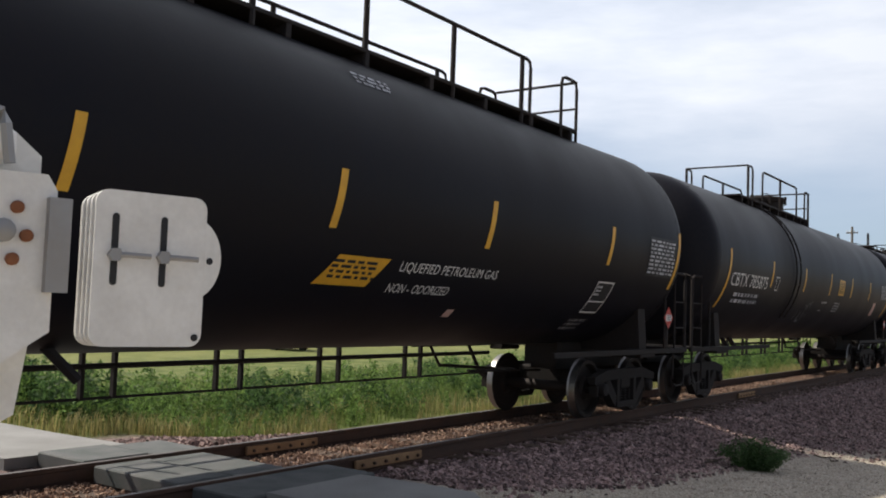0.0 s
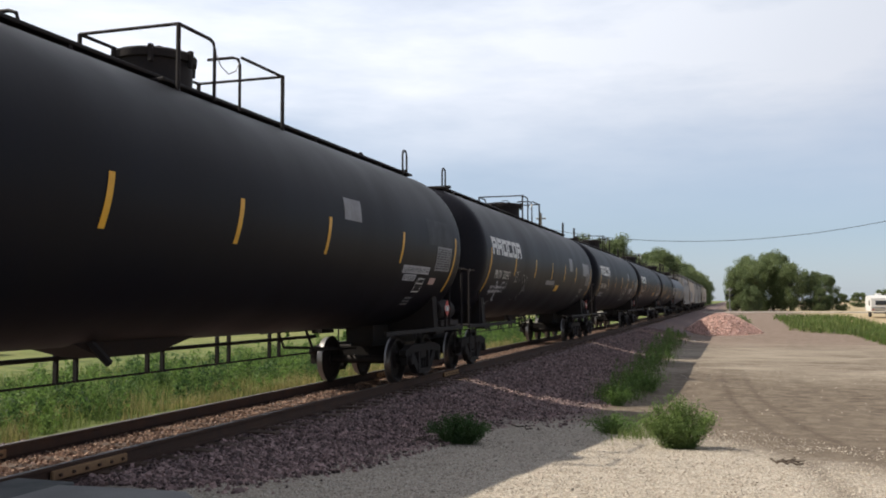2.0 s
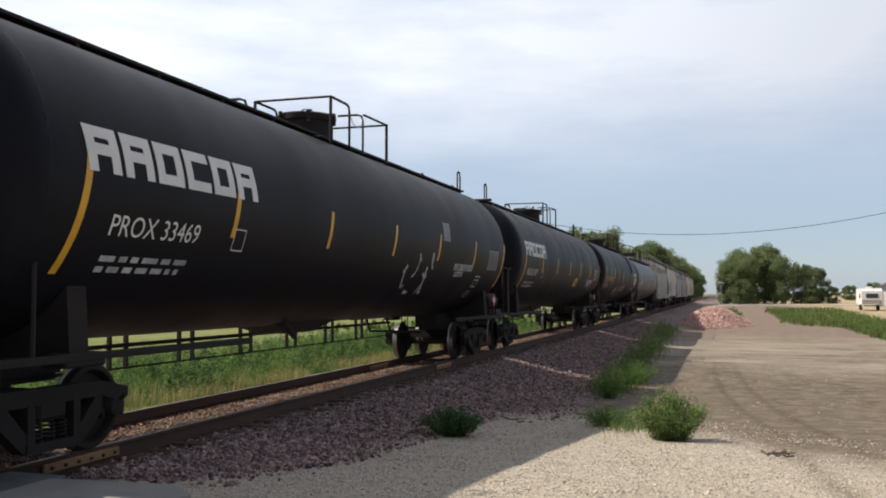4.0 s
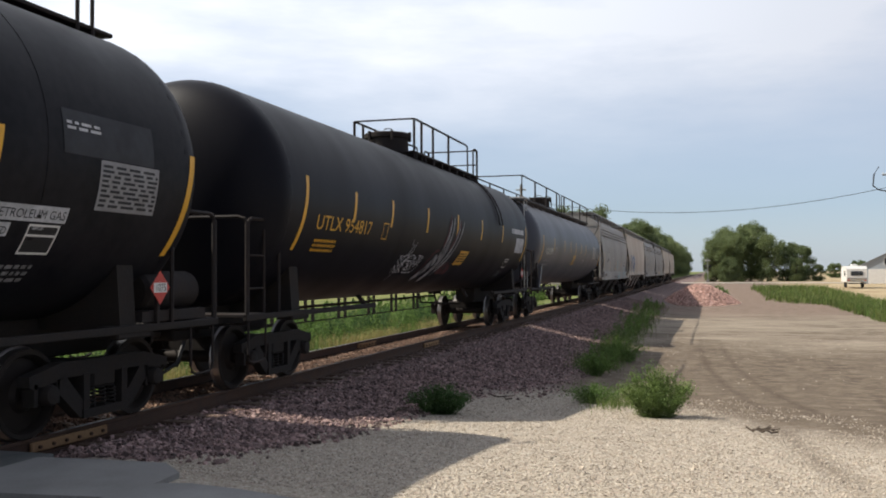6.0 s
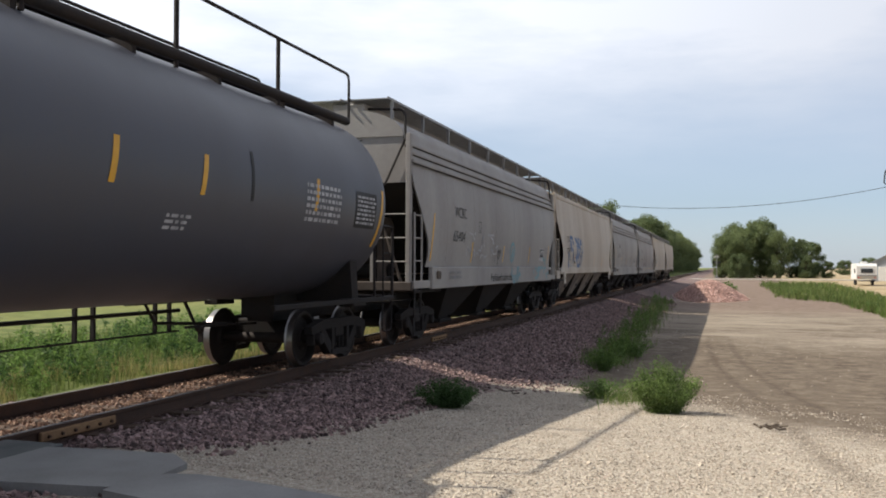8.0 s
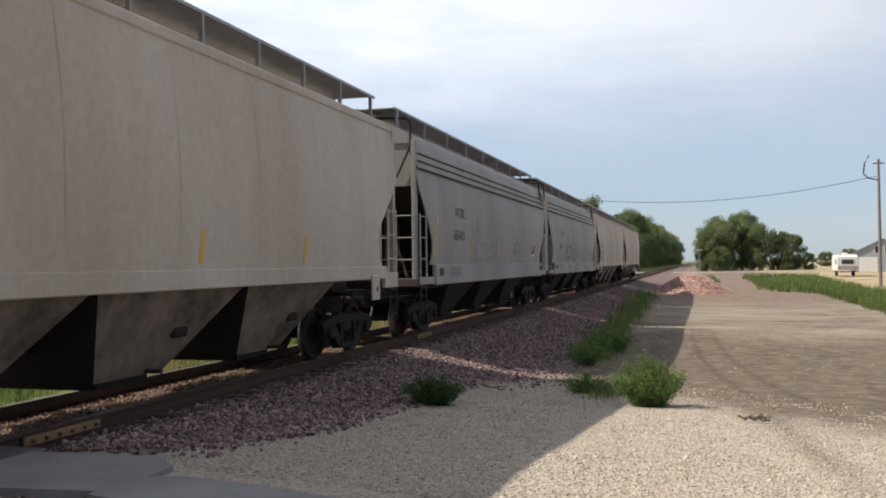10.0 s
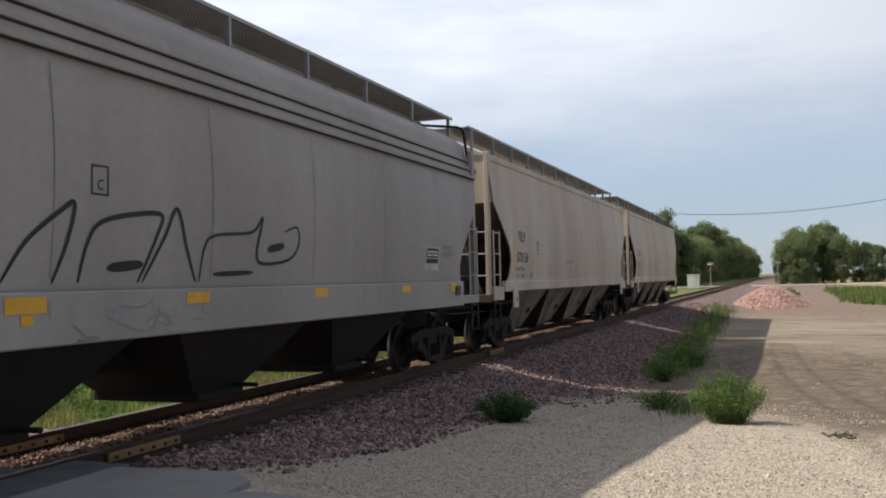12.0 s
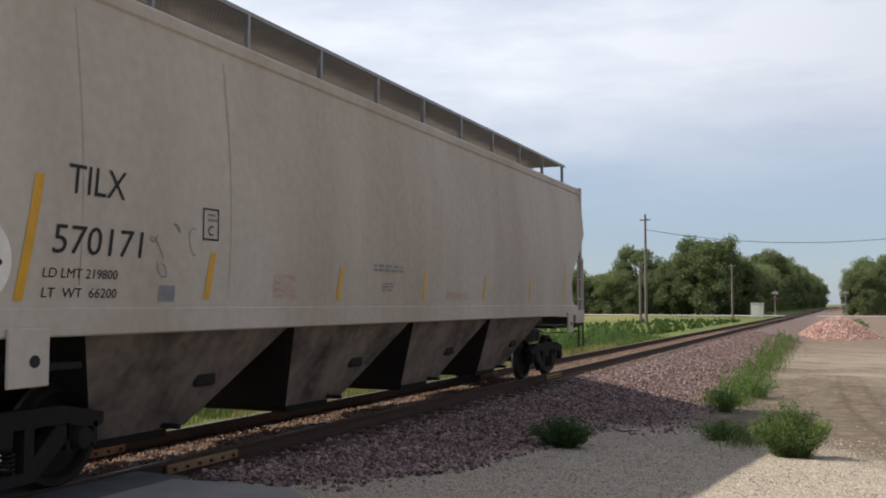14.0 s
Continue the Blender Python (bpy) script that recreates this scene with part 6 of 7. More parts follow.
maker_tank(46.05, "33452", 103, lpg_plates(5.62, 2.19) + [(patch(7.42, 7.8, 2.0, 2.13), PINK, "faded_sticker"), (patch(2.7, 3.4, 2.93, 3.28, slant=0.05), STEELPLATE, "grey_patch"), (patch(6.9, 8.6, 2.78, 3.3, lift=0.003), REPAINT, "repainted_patch")], stripes([-8.85, -6.1, -3.45, -0.9, 1.75, 5.05, 8.38]))
maker_tank(66.05, "33242", 104, [(patch(3.4, 4.1, 2.75, 3.22), STEELPLATE, "grey_patch"), (patch(6.6, 8.2, 2.65, 3.15), STEELPLATE, "grey_patch"), (patch(1.0, 1.6, 2.0, 2.2, slant=0.1), YELLOW, "yellow_panel"),
    (squiggle(5, -7.8, -6.2, 1.6, 2.15, 9, 0.05, tank_at), SPRAYWHITE, "sprayed_scrawl"), (squiggle(6, -5.2, -3.6, 1.7, 2.4, 12, 0.03, tank_at), FADED, "sprayed_scrawl"), (patch(-0.9, 0.6, 2.19, 2.33), STEELPLATE, "grey_patch")], stripes([-8.9, -6.05, -3.23, -0.45, 2.05, 4.55, 8.38]))
maker_tank(86.1, "33469", 105, [(squiggle(7, 1.2, 3.4, 1.7, 2.6, 8, 0.06, tank_at), SPRAYWHITE, "sprayed_scrawl"), (patch(3.4, 3.9, 2.8, 3.2), STEELPLATE, "grey_patch")] + lpg_plates(4.5, 2.2))
maker_tank(106.15, "33477", 107, [(patch(1.97, 2.7, 1.98, 2.28, slant=0.12), YELLOW, "yellow_panel"), (bars(2.05, 2.62, 2.03, 2.24, 3, 17), INK, "small_writing"), (patch(6.95, 8.4, 2.78, 3.2, lift=0.003), REPAINT, "grey_patch"),
    (bars(7.0, 7.5, 3.0, 3.1, 2, 27), SPRAYWHITE, "small_writing")] + lpg_plates(5.55, 2.13))
tank_car(126.35, BLACK, "black tank wagon with yellow lettering and pale spray-painted marks", "centre", 108, dict(
    stripes=stripes([-8.72, -6.7, -4.78, -2.47, -0.03, 2.42, 4.98, 8.45], mid=(2.5, 3.01), end=(2.0, 3.1)), deck=(-0.45, 5.65), dome=-0.12, ladder=(4.6, 5), hoops=[(-0.37, 4.55), (5.2, 5.65)], posts=[-0.37, 0.2, 1.15, 2.56, 5.65], outlets=(-3.5, 4.6),
    signs=[(tank_text("UTLX 954817", -7.9, 2.33, 0.23, 2.42), YELLOW, "lettering"), (bars(-7.8, -6.9, 1.98, 2.2, 3, 19, word=0.05), YELLOW, "small_writing"),
           (frame_patch(-4.88, -4.6, 2.27, 2.57), YELLOW, "small_frame"), (patch(0.95, 1.75, 1.84, 2.18, slant=0.2), YELLOW, "yellow_panel"), (bars(1.0, 1.7, 1.9, 2.14, 4, 20), INK, "small_writing"),
           (squiggle(11, -3.4, -1.9, 1.68, 2.02, 46, 0.018, tank_at), SPRAYWHITE, "sprayed_scrawl"),
           (strokes([(0.02, [(-3.3, 1.5), (-2.95, 1.95), (-2.8, 2.25)]), (0.018, [(-3.0, 1.9), (-2.9, 2.35)]), (0.018, [(-2.85, 1.9), (-2.65, 2.3)])], tank_at, 0.02), SPRAYWHITE, "sprayed_scrawl"),
           (strokes(SWOOSH_RED, tank_at, 0.005), DARKRED, "sprayed_scrawl"), (strokes(SWOOSH, tank_at, 0.012), FADED, "sprayed_scrawl"), (patch(7.3, 8.5, 2.25, 2.70), SPRAYWHITE, "pale_patch"), (patch(6.6, 8.4, 2.82, 2.97), SPRAYWHITE, "pale_patch")]
    + inspection_box(6.5, 6.95, 1.80, 2.05, 21)))
TANK_R, TANK_Z = 1.62, 2.76       # a slightly slimmer tank
tank_car(146.7, BLUEGREY, "blue-grey tank wagon with a long railed walkway and white lettering", "walk", 109, dict(
    stripes=stripes([-8.65, -6.12, -3.42, -1.68, -0.05, 1.70, 3.42, 6.64, 9.4], mid=(2.48, 2.96), end=(2.0, 3.0)), outlets=(), longer=0.75,
    signs=[(tank_text("RCOX 5099", -7.6, 2.33, 0.24, 1.55), WHITE, "lettering"), (tank_text("LD LMT 154400 LB 70 080 KG", -7.58, 2.05, 0.085, 1.36), SPRAYWHITE, "lettering"), (tank_text("LT WT 108600 LB 49 260 KG", -7.6, 1.90, 0.085, 1.37), SPRAYWHITE, "lettering"),
           (frame_patch(-5.42, -5.1, 2.32, 2.6, w=0.014), WHITE, "small_frame"), (patch(-0.2, 0.42, 1.98, 2.38, slant=0.12), YELLOW, "yellow_panel"), (patch(4.92, 4.99, 2.49, 3.13), INK, "dark_streak"), (bars(-0.12, 0.36, 2.03, 2.34, 4, 23), INK, "small_writing"),
           (bars(3.1, 3.6, 2.05, 2.25, 3, 24), SPRAYWHITE, "small_writing"), (bars(6.6, 7.9, 2.3, 2.9, 6, 25), SPRAYWHITE, "small_writing"), (patch(8.55, 9.5, 2.3, 2.9), INK, "data_panel"), (bars(8.6, 9.45, 2.35, 2.85, 7, 26), SPRAYWHITE, "small_writing")]))


# ---- covered hoppers ----
# mottled dark brown for the slope sheets and end framing
UNDERTAN = material("dark_brown_slope_sheet", (0.115, 0.092, 0.078), 0.9, dark=(0.045, 0.036, 0.03), grain=6, stain=1.4, amount=0.9)

def hopper_car(s, kind, paint, label, seed, marks):
    """A covered hopper: kind 'ribbed' has a banded eave and a deep side sill, 'smooth' a rounded side and open bays below."""
    car = thing("hopper_car", label, "hopper wagon", "wagons of the train")
    c = s + (0.1 if kind == "smooth" else -0.05)
    half = 9.03 if kind == "smooth" else 8.28
    tc = 7.4 if kind == "smooth" else 6.72
    sill_top, sill_bot = (1.62, 1.38) if kind == "smooth" else (1.64, 1.17)

    def side_x(z):
        """Half width of the body at a height."""
        if kind == "smooth":
            if z < 2.5:
                return 1.50 + 0.05 * math.sin(math.pi * min(1, max(0, (z - 1.4) / 2.2)))
            return 1.345 + 0.205 * math.cos(math.pi / 2 * (z - 2.5) / 2.12)
        if z > 3.8:
            return 1.40 - 0.30 * (z - 3.8)
        return 1.42 + 0.08 * math.sin(math.pi * max(0, (z - 1.6)) / 2.3)

    # the end of the side sheet, cut back towards the sill
    if kind == "smooth":
        cut = [(4.42, 0.0), (4.0, 0.0), (3.35, 0.05), (3.15, 0.25), (2.9, 0.55), (2.6, 0.9), (2.4, 1.13), (2.1, 1.24), (1.75, 1.12), (1.62, 0.95)]
    else:
        cut = [(4.30, 0.0), (4.05, 0.0), (3.82, 0.0), (3.3, 0.02), (2.9, 0.35), (2.5, 0.72), (2.2, 0.98), (1.95, 1.05), (1.8, 1.02), (1.64, 0.95)]
    for sx in (-1, 1):
        rows = []
        for z, d in cut + cut[::-1]:
            th = 0.0 if len(rows) < len(cut) else -0.03
            rows.append([(sx * (side_x(z) + th), y, z) for y in [-half + d + (2 * half - 2 * d) * k / 12 for k in range(13)]])
        part("side_sheet", Form().loft(rows + [rows[0]], close=False, caps=False), paint, car, smooth=True)
    # roof
    f = Form()
    top = 4.42 if kind == "smooth" else 4.30
    we = side_x(top)
    arc = [(we * math.cos(q), top + (0.15 if kind == "smooth" else 0.58) * math.sin(q)) for q in [math.pi * k / 16 for k in range(17)]]
    f.loft([[(x, y, z) for x, z in arc] for y in (-half, 0, half)], close=True)
    part("roof", f, paint, car, smooth=True)
    if kind == "smooth":
        for sx in (-1, 1):
            part("top_chord", Form().block(sx * (we + 0.01) - 0.03, sx * (we + 0.01) + 0.03, -half - 0.02, half + 0.02, 4.29, 4.46, 0.03), paint, car)
    else:
        for sx in (-1, 1):
            for z in (4.13, 3.945, 3.76):
                x = sx * (side_x(z) + 0.012)
                part("eave_rib", Form().block(x - 0.022, x + 0.022, -half, half, z, z + 0.06, 0.008), paint, car)
                # dark strip added below the rib for its shadow line
                part("rib_shade_strip", Form().block(x - 0.014, x + 0.014, -half, half, z - 0.022, z - 0.001, 0.002), UNDER, car)
    # weld seams down the side
    for k in range(1, 9 if kind == "smooth" else 7):
        y = -half + 2 * half * k / (9 if kind == "smooth" else 7)
        f = Form()
        zs = [1.8 + (top - 0.25 - 1.8) * j / 10 for j in range(11)] if kind == "smooth" else [1.75 + 1.9 * j / 10 for j in range(11)]
        vs = [(side_x(z) + 0.003, y + d, z) for z in zs for d in (-0.006, 0.006)]
        f.add(vs, [(2 * j, 2 * j + 1, 2 * j + 3, 2 * j + 2) for j in range(10)])
        part("seam", f, SEAM if kind == "smooth" else SEAMGREY, car)
    # end sheets: an upper wall, then the slope sheet down towards the bay
    for k in (-1, 1):
        ye = k * half
        f = Form()
        zt = top
        w1, zs = side_x(3.4) - 0.02, 3.36
        f.plate([(-we + 0.02, zt), (-w1, zs), (w1, zs), (we - 0.02, zt), (we * 0.5, zt + 0.2), (-we * 0.5, zt + 0.2)], "y", ye - k * 0.05 - 0.02, ye - k * 0.05 + 0.02)
        part("end_wall", f, paint, car)
        if kind == "ribbed":
            part("end_strut", Form().tube([(1.33, ye + k * 0.03, zt - 0.02), (0.86, ye + k * 0.03, 3.3)], 0.022, 6), UNDER, car)
        f = Form()
        f.add([(-w1, ye - k * 0.05, zs), (w1, ye - k * 0.05, zs), (1.30, ye - k * 2.9, 1.5), (-1.30, ye - k * 2.9, 1.5)], [(0, 1, 2, 3)])
        f.add([(-w1, ye - k * 0.08, zs), (w1, ye - k * 0.08, zs), (1.30, ye - k * 2.93, 1.5), (-1.30, ye - k * 2.93, 1.5)], [(0, 1, 2, 3)])
        part("slope_sheet", f, UNDERTAN if kind == "smooth" else UNDER, car)
        for sx in (-1, 1):
            part("corner_post", Form().block(sx * 1.38 - 0.05, sx * 1.38 + 0.05, ye - 0.07, ye + 0.07, 1.2, (4.48 if kind == "smooth" else 4.35), 0.01), paint, car)
            part("end_brace", Form().tube([(sx * 1.2, ye - k * 0.05, 1.3), (sx * 0.5, ye - k * 0.12, 3.3)], 0.035, 5), UNDERTAN, car)
        part("end_sill", Form().block(-1.46, 1.46, min(ye - k * 0.30, ye + k * 0.08), max(ye - k * 0.30, ye + k * 0.08), 1.16, 1.34, 0.015), UNDERTAN, car)
        part("end_floor", Form().block(-1.4, 1.4, min(ye - k * 2.2, ye - k * 0.3), max(ye - k * 2.2, ye - k * 0.3), 1.10, 1.16, 0.01), UNDER, car)
        ladder(car, ye + k * 0.06, 0.60, 1.38, 1.22, 2.76, 4, paint, along="x")
        ladder(car, 1.48, *sorted((ye - k * 0.06, ye - k * 0.52)), 1.25, 2.75, 4, paint)
        ladder(car, 1.48, *sorted((ye - k * 0.06, ye - k * 0.46)), 0.62, 1.2, 2, UNDER)
        for sx in (-0.55, 0.55):
            f = Form().block(sx - 0.05, sx + 0.05, min(ye - k * 1.3, ye - k * 0.5), max(ye - k * 1.3, ye - k * 0.5), 1.16, 2.7, 0.02)
            part("end_stiffener", f, UNDERTAN, car)
        f = Form().lathe([(-0.45, 0.0), (-0.45, 0.16), (0.45, 0.16), (0.45, 0.0)], "x", (0.2, ye - k * 0.95, 1.55), 14)
        part("air_reservoir", f, UNDER, car, smooth=True)
        add_truck(car, k * tc)
    # side sill
    for sx in (-1, 1):
        inset = 0.75 if kind == "smooth" else 1.10
        part("side_sill", Form().block(sx * 1.49 - 0.05, sx * 1.49 + 0.05, -half + inset, half - inset, sill_bot, sill_top, 0.015), paint, car)
        for k in (-1, 1):
            a, b = sorted((k * half, k * (half - inset)))
            part("end_side_sill", Form().block(sx * 1.46 - 0.04, sx * 1.46 + 0.04, a, b, 1.20, 1.36 if kind != "smooth" else 1.5, 0.01), paint, car)
            if kind == "smooth":
                part("jacking_plate", Form().block(sx * 1.56 - 0.018, sx * 1.56 + 0.018, k * (half - 1.48) - 0.2, k * (half - 1.48) + 0.2, 1.0, 1.46, 0.01), paint, car)
                part("jacking_hole", Form().disc((sx * 1.58, k * (half - 1.48) + 0.05, 1.2), "x", 0.05, 0.008, 12), INK, car)
            else:
                part("push_pocket", Form().block(sx * 1.56 - 0.025, sx * 1.56 + 0.025, k * (half - 1.5) - 0.12, k * (half - 1.5) + 0.12, 1.38, 1.56, 0.02), HOPLOW, car)
    # bays
    bays = 4 if kind == "smooth" else 3
    span = 13.0 / bays if kind == "smooth" else (2 * tc - 2.6) / bays
    for k in range(bays):
        yc = -span * bays / 2 + span * (k + 0.5) - (0.35 if kind == "smooth" else 0.0)
        f = Form()
        a, b = span * 0.49, (0.66 if kind == "smooth" else 0.5)
        low, yl = 0.36, yc - (0.3 if kind == "smooth" else 0.0)     # the chutes hang towards the front
        up = 1.42
        xs_, xl = 1.40, (0.86 if kind == "smooth" else 0.72)
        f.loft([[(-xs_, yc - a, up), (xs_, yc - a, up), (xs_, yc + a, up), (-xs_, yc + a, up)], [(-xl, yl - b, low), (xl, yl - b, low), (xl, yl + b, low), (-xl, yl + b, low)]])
        # smooth kind: front and back slopes painted darker than the sides, as shade
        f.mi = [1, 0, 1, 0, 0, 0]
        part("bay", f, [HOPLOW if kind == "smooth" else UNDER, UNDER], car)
        part("outlet_gate", Form().block(-0.78, 0.78, yl - 0.5, yl + 0.5, 0.26, 0.37, 0.02), UNDER, car)
        part("gate_shaft", Form().tube([(-1.1, yl + 0.3, 0.40), (1.1, yl + 0.3, 0.40)], 0.03, 6), UNDER, car)
        if kind == "smooth":
            part("inspection_port", Form().block(1.06, 1.14, yc + 0.2, yc + 0.55, 0.78, 0.98, 0.03), UNDER, car)
    part("centre_sill", Form().block(-0.22, 0.22, -half, half, 0.70, 1.05, 0.02), UNDER, car)
    car_ends(car, (-half - 0.1, half + 0.1))
    # roof walk
    zr = 5.08 if kind == "smooth" else 5.10
    xo = 1.0 if kind == "smooth" else 0.95
    f = Form()
    for sx in (-1, 1):
        f.box(sx * xo - 0.012, sx * xo + 0.012, -half - 0.1, half + 0.1, zr - 0.05, zr)
        f.box(sx * (xo - 0.86) - 0.012, sx * (xo - 0.86) + 0.012, -half - 0.1, half + 0.1, zr - 0.05, zr)
    part("roof_walk_frame", f, GALV, car)
    f = Form()
    for sx in (-1, 1):
        for j in range(14):
            x = sx * (xo - 0.05 - j * 0.058)
            f.box(x - 0.013, x + 0.013, -half, half, zr - 0.035, zr - 0.005)
        for j in range(int(2 * half / 0.065)):
            y = -half + 0.065 * j
            a, b = sorted((sx * (xo - 0.86), sx * xo))
            f.box(a, b, y - 0.013, y + 0.013, zr - 0.03, zr - 0.008)
    for k in (-1, 1):
        for j in range(12):
            y = k * (half - 0.05 - 0.05 * j)
            f.box(-xo, xo, y - 0.008, y + 0.008, zr - 0.03, zr - 0.005)
    part("grating", f, GALV, car)
    n = 12 if kind == "smooth" else 9
    for k in range(n):
        y = -half + 0.15 + (2 * half - 0.3) * k / (n - 1)
        for sx in (-1, 1):
            part("walk_support", Form().box(sx * xo - 0.03, sx * xo + 0.03, y - 0.025, y + 0.025, top + 0.02, zr - 0.05), GALV, car)
    for k in range(4):
        y = -half + 2 * half * (k + 0.5) / 4
        part("roof_hatch", Form().block(-0.36, 0.36, y - half / 4 + 0.12, y + half / 4 - 0.12, top + 0.3, (4.90 if kind == "smooth" else 5.03), 0.03), paint, car)
    if kind != "smooth":
        for k in (-1, 1):
            part("roof_grab", rail_loop([(1.3, k * half, 4.25), (1.25, k * (half - 0.1), 4.85), (0.2, k * (half - 0.35), 4.95)], 0.03), RUSTBLACK, car)

    def on_side(y, z, lift=0.006):
        return (side_x(z) + lift, y, z)

    def side_text(words, y, z, high, wide, mat):
        vs, fs = lettering(words, high, wide)
        part("lettering", Form().add([on_side(y + a + 0.10 * b, z + b) for a, b in vs], fs), mat, car)
    for y, za, zb in marks["stripes"]:
        zz = [za + (zb - za) * j / 5 for j in range(6)]
        f = Form().add([on_side(y + d + 0.16 * (z - (za + zb) / 2), z, 0.005) for z in zz for d in (-0.045, 0.045)], [(2 * j, 2 * j + 1, 2 * j + 3, 2 * j + 2) for j in range(5)])
        part("stripe", f, YELLOW, car, "yellow reflective stripe")
    for words, y, z, h, w in marks["text"]:
        side_text(words, y, z, h, w, INK)
    for y0, y1, z0, z1, m in marks.get("panels", ()):
        x = (1.548 if z1 < sill_top + 0.02 else None)
        zz = [z0 + (z1 - z0) * j / 4 for j in range(5)]
        f = Form().add([((x, y, z) if x else on_side(y, z, 0.005)) for z in zz for y in (y0, y1)], [(2 * j, 2 * j + 1, 2 * j + 3, 2 * j + 2) for j in range(4)])
        part("panel", f, m, car)
    for y0, y1, z0, z1 in marks.get("frames", ()):
        f = Form()
        for a, b, p, q in ((y0, y1, z0, z0 + 0.018), (y0, y1, z1 - 0.018, z1), (y0, y0 + 0.018, z0, z1), (y1 - 0.018, y1, z0, z1)):
            f.add([on_side(a, p), on_side(b, p), on_side(b, q), on_side(a, q)], [(0, 1, 2, 3)])
        part("stencil_frame", f, INK, car)
        side_text("C", y0 + 0.07, z0 + 0.05, 0.10, 0.09, INK)
    for y0, y1, z0, z1, rows, m in marks.get("bars", ()):
        lift_x = 1.55 if z1 < sill_top + 0.02 else None
        part("small_writing", bars(y0, y1, z0, z1, rows, seed + int(y0 * 10), word=0.14, lean=(lambda y, z: (lift_x, y, z)) if lift_x else (lambda y, z: on_side(y, z, 0.009))), m, car)["kind"] = "stuff"
    for sd, y0, y1, z0, z1, n_, w_, m, sill in marks.get("spray", ()):
        part("sprayed_scrawl", squiggle(sd, y0, y1, z0, z1, n_, w_, (lambda y, z, l: (1.543 + l * 0.3, y, z)) if sill else (lambda y, z, l: on_side(y, z, l * 0.3 + 0.003))), m, car)["kind"] = "stuff"
    if marks.get("sill_words"):
        vs, fs = lettering(marks["sill_words"], 0.21, 2.6)
        part("sprayed_words", Form().add([(1.548, -1.97 + a - 0.15 * b, 1.26 + b) for a, b in vs], fs), INK, car)
    if marks.get("strokes"):
        part("sprayed_scrawl", strokes(marks["strokes"], lambda y, z, l: on_side(y, z, l)), INK, car)["kind"] = "stuff"
    for lines, m in marks.get("drawn", ()):
        part("sprayed_scrawl", strokes(lines, lambda y, z, l: on_side(y, z, l * 0.3 + 0.003)), m, car)["kind"] = "stuff"
    if marks.get("end_text"):
        for k, words in enumerate(marks["end_text"]):
            vs, fs = lettering(words, 0.15 if kind != "smooth" else 0.12)
            part("lettering", Form().add([((0.62 if kind == "smooth" else -0.30) + a, -half + 0.024, 4.22 - 0.22 * k + b) for a, b in vs], fs), INK, car)
    moving.append((car, c))


HEART = [(0.05, [(-0.82, 1.66), (-0.80, 1.84), (-0.90, 1.98), (-0.88, 2.08), (-0.78, 2.06), (-0.74, 1.95)]), (0.05, [(-0.80, 1.84), (-0.66, 1.94), (-0.56, 2.05), (-0.62, 2.12), (-0.72, 2.05), (-0.74, 1.95)])]
RING = [(0.10, [(0.98, 1.78), (0.72, 1.95), (0.72, 2.2), (0.98, 2.34), (1.26, 2.22), (1.26, 1.98), (1.0, 1.80)]), (0.06, [(0.85, 1.95), (1.0, 2.2), (1.15, 2.05)])]


def ribbed(s, number, seed, spray, sillbits=(), lines=(), words="", drawn=()):
    hopper_car(s, "ribbed", HOPGREY, "grey covered hopper with a banded eave and sprayed scrawls", seed, dict(
        stripes=[] if lines else [(-7.0, 1.77, 2.8), (-3.68, 1.76, 2.26), (-0.18, 1.78, 2.25), (3.5, 1.78, 2.3), (6.9, 1.77, 2.4)],
        text=[("WCRC", -5.33, 2.80, 0.26, 1.0), (number, -5.45, 2.24, 0.25, 1.05)],
        panels=[(5.33, 6.0, 1.86, 2.28, SPRAYWHITE), (5.37, 5.96, 1.98, 2.25, INK), *sillbits],
        bars=[(-5.9, -4.9, 1.35, 1.58, 2, STEELPLATE), (6.2, 6.7, 2.1, 2.35, 2, STEELPLATE), (5.42, 5.9, 2.1, 2.22, 2, WHITE)],
        spray=spray, sill_words=words, strokes=lines, drawn=drawn, frames=[(-3.1, -2.87, 2.52, 2.80)], end_text=("WCRC", number)))


# four outlined letters sprayed along the sill
SCRAWL = [(0.05, [(-4.25, 1.74), (-4.05, 2.1), (-3.75, 2.38), (-3.62, 2.45), (-3.68, 2.1), (-3.8, 1.74)]), (0.05, [(-3.55, 1.74), (-3.48, 2.1), (-3.35, 2.3), (-3.0, 2.4), (-2.65, 2.42), (-2.70, 2.2), (-2.9, 1.74)]), (0.10, [(-3.25, 1.88), (-2.85, 1.92)]),
          (0.045, [(-2.85, 1.74), (-2.6, 2.2), (-2.45, 2.5), (-2.3, 2.1), (-2.15, 1.74)]), (0.04, [(-2.1, 1.74), (-2.05, 2.1), (-1.9, 2.25), (-1.3, 2.32), (-1.12, 2.5), (-1.2, 2.1), (-1.1, 1.95), (-0.6, 2.0), (-0.4, 2.2), (-0.45, 2.42), (-0.7, 2.35)]),
          (0.06, [(-1.9, 1.82), (-1.25, 1.84)]), (0.10, [(-1.0, 2.12), (-0.7, 2.18)])]
SCRAWL = [(w, [(-4.1 + (y + 4.25) * 1.26, z - 0.03) for y, z in line]) for w, line in SCRAWL]
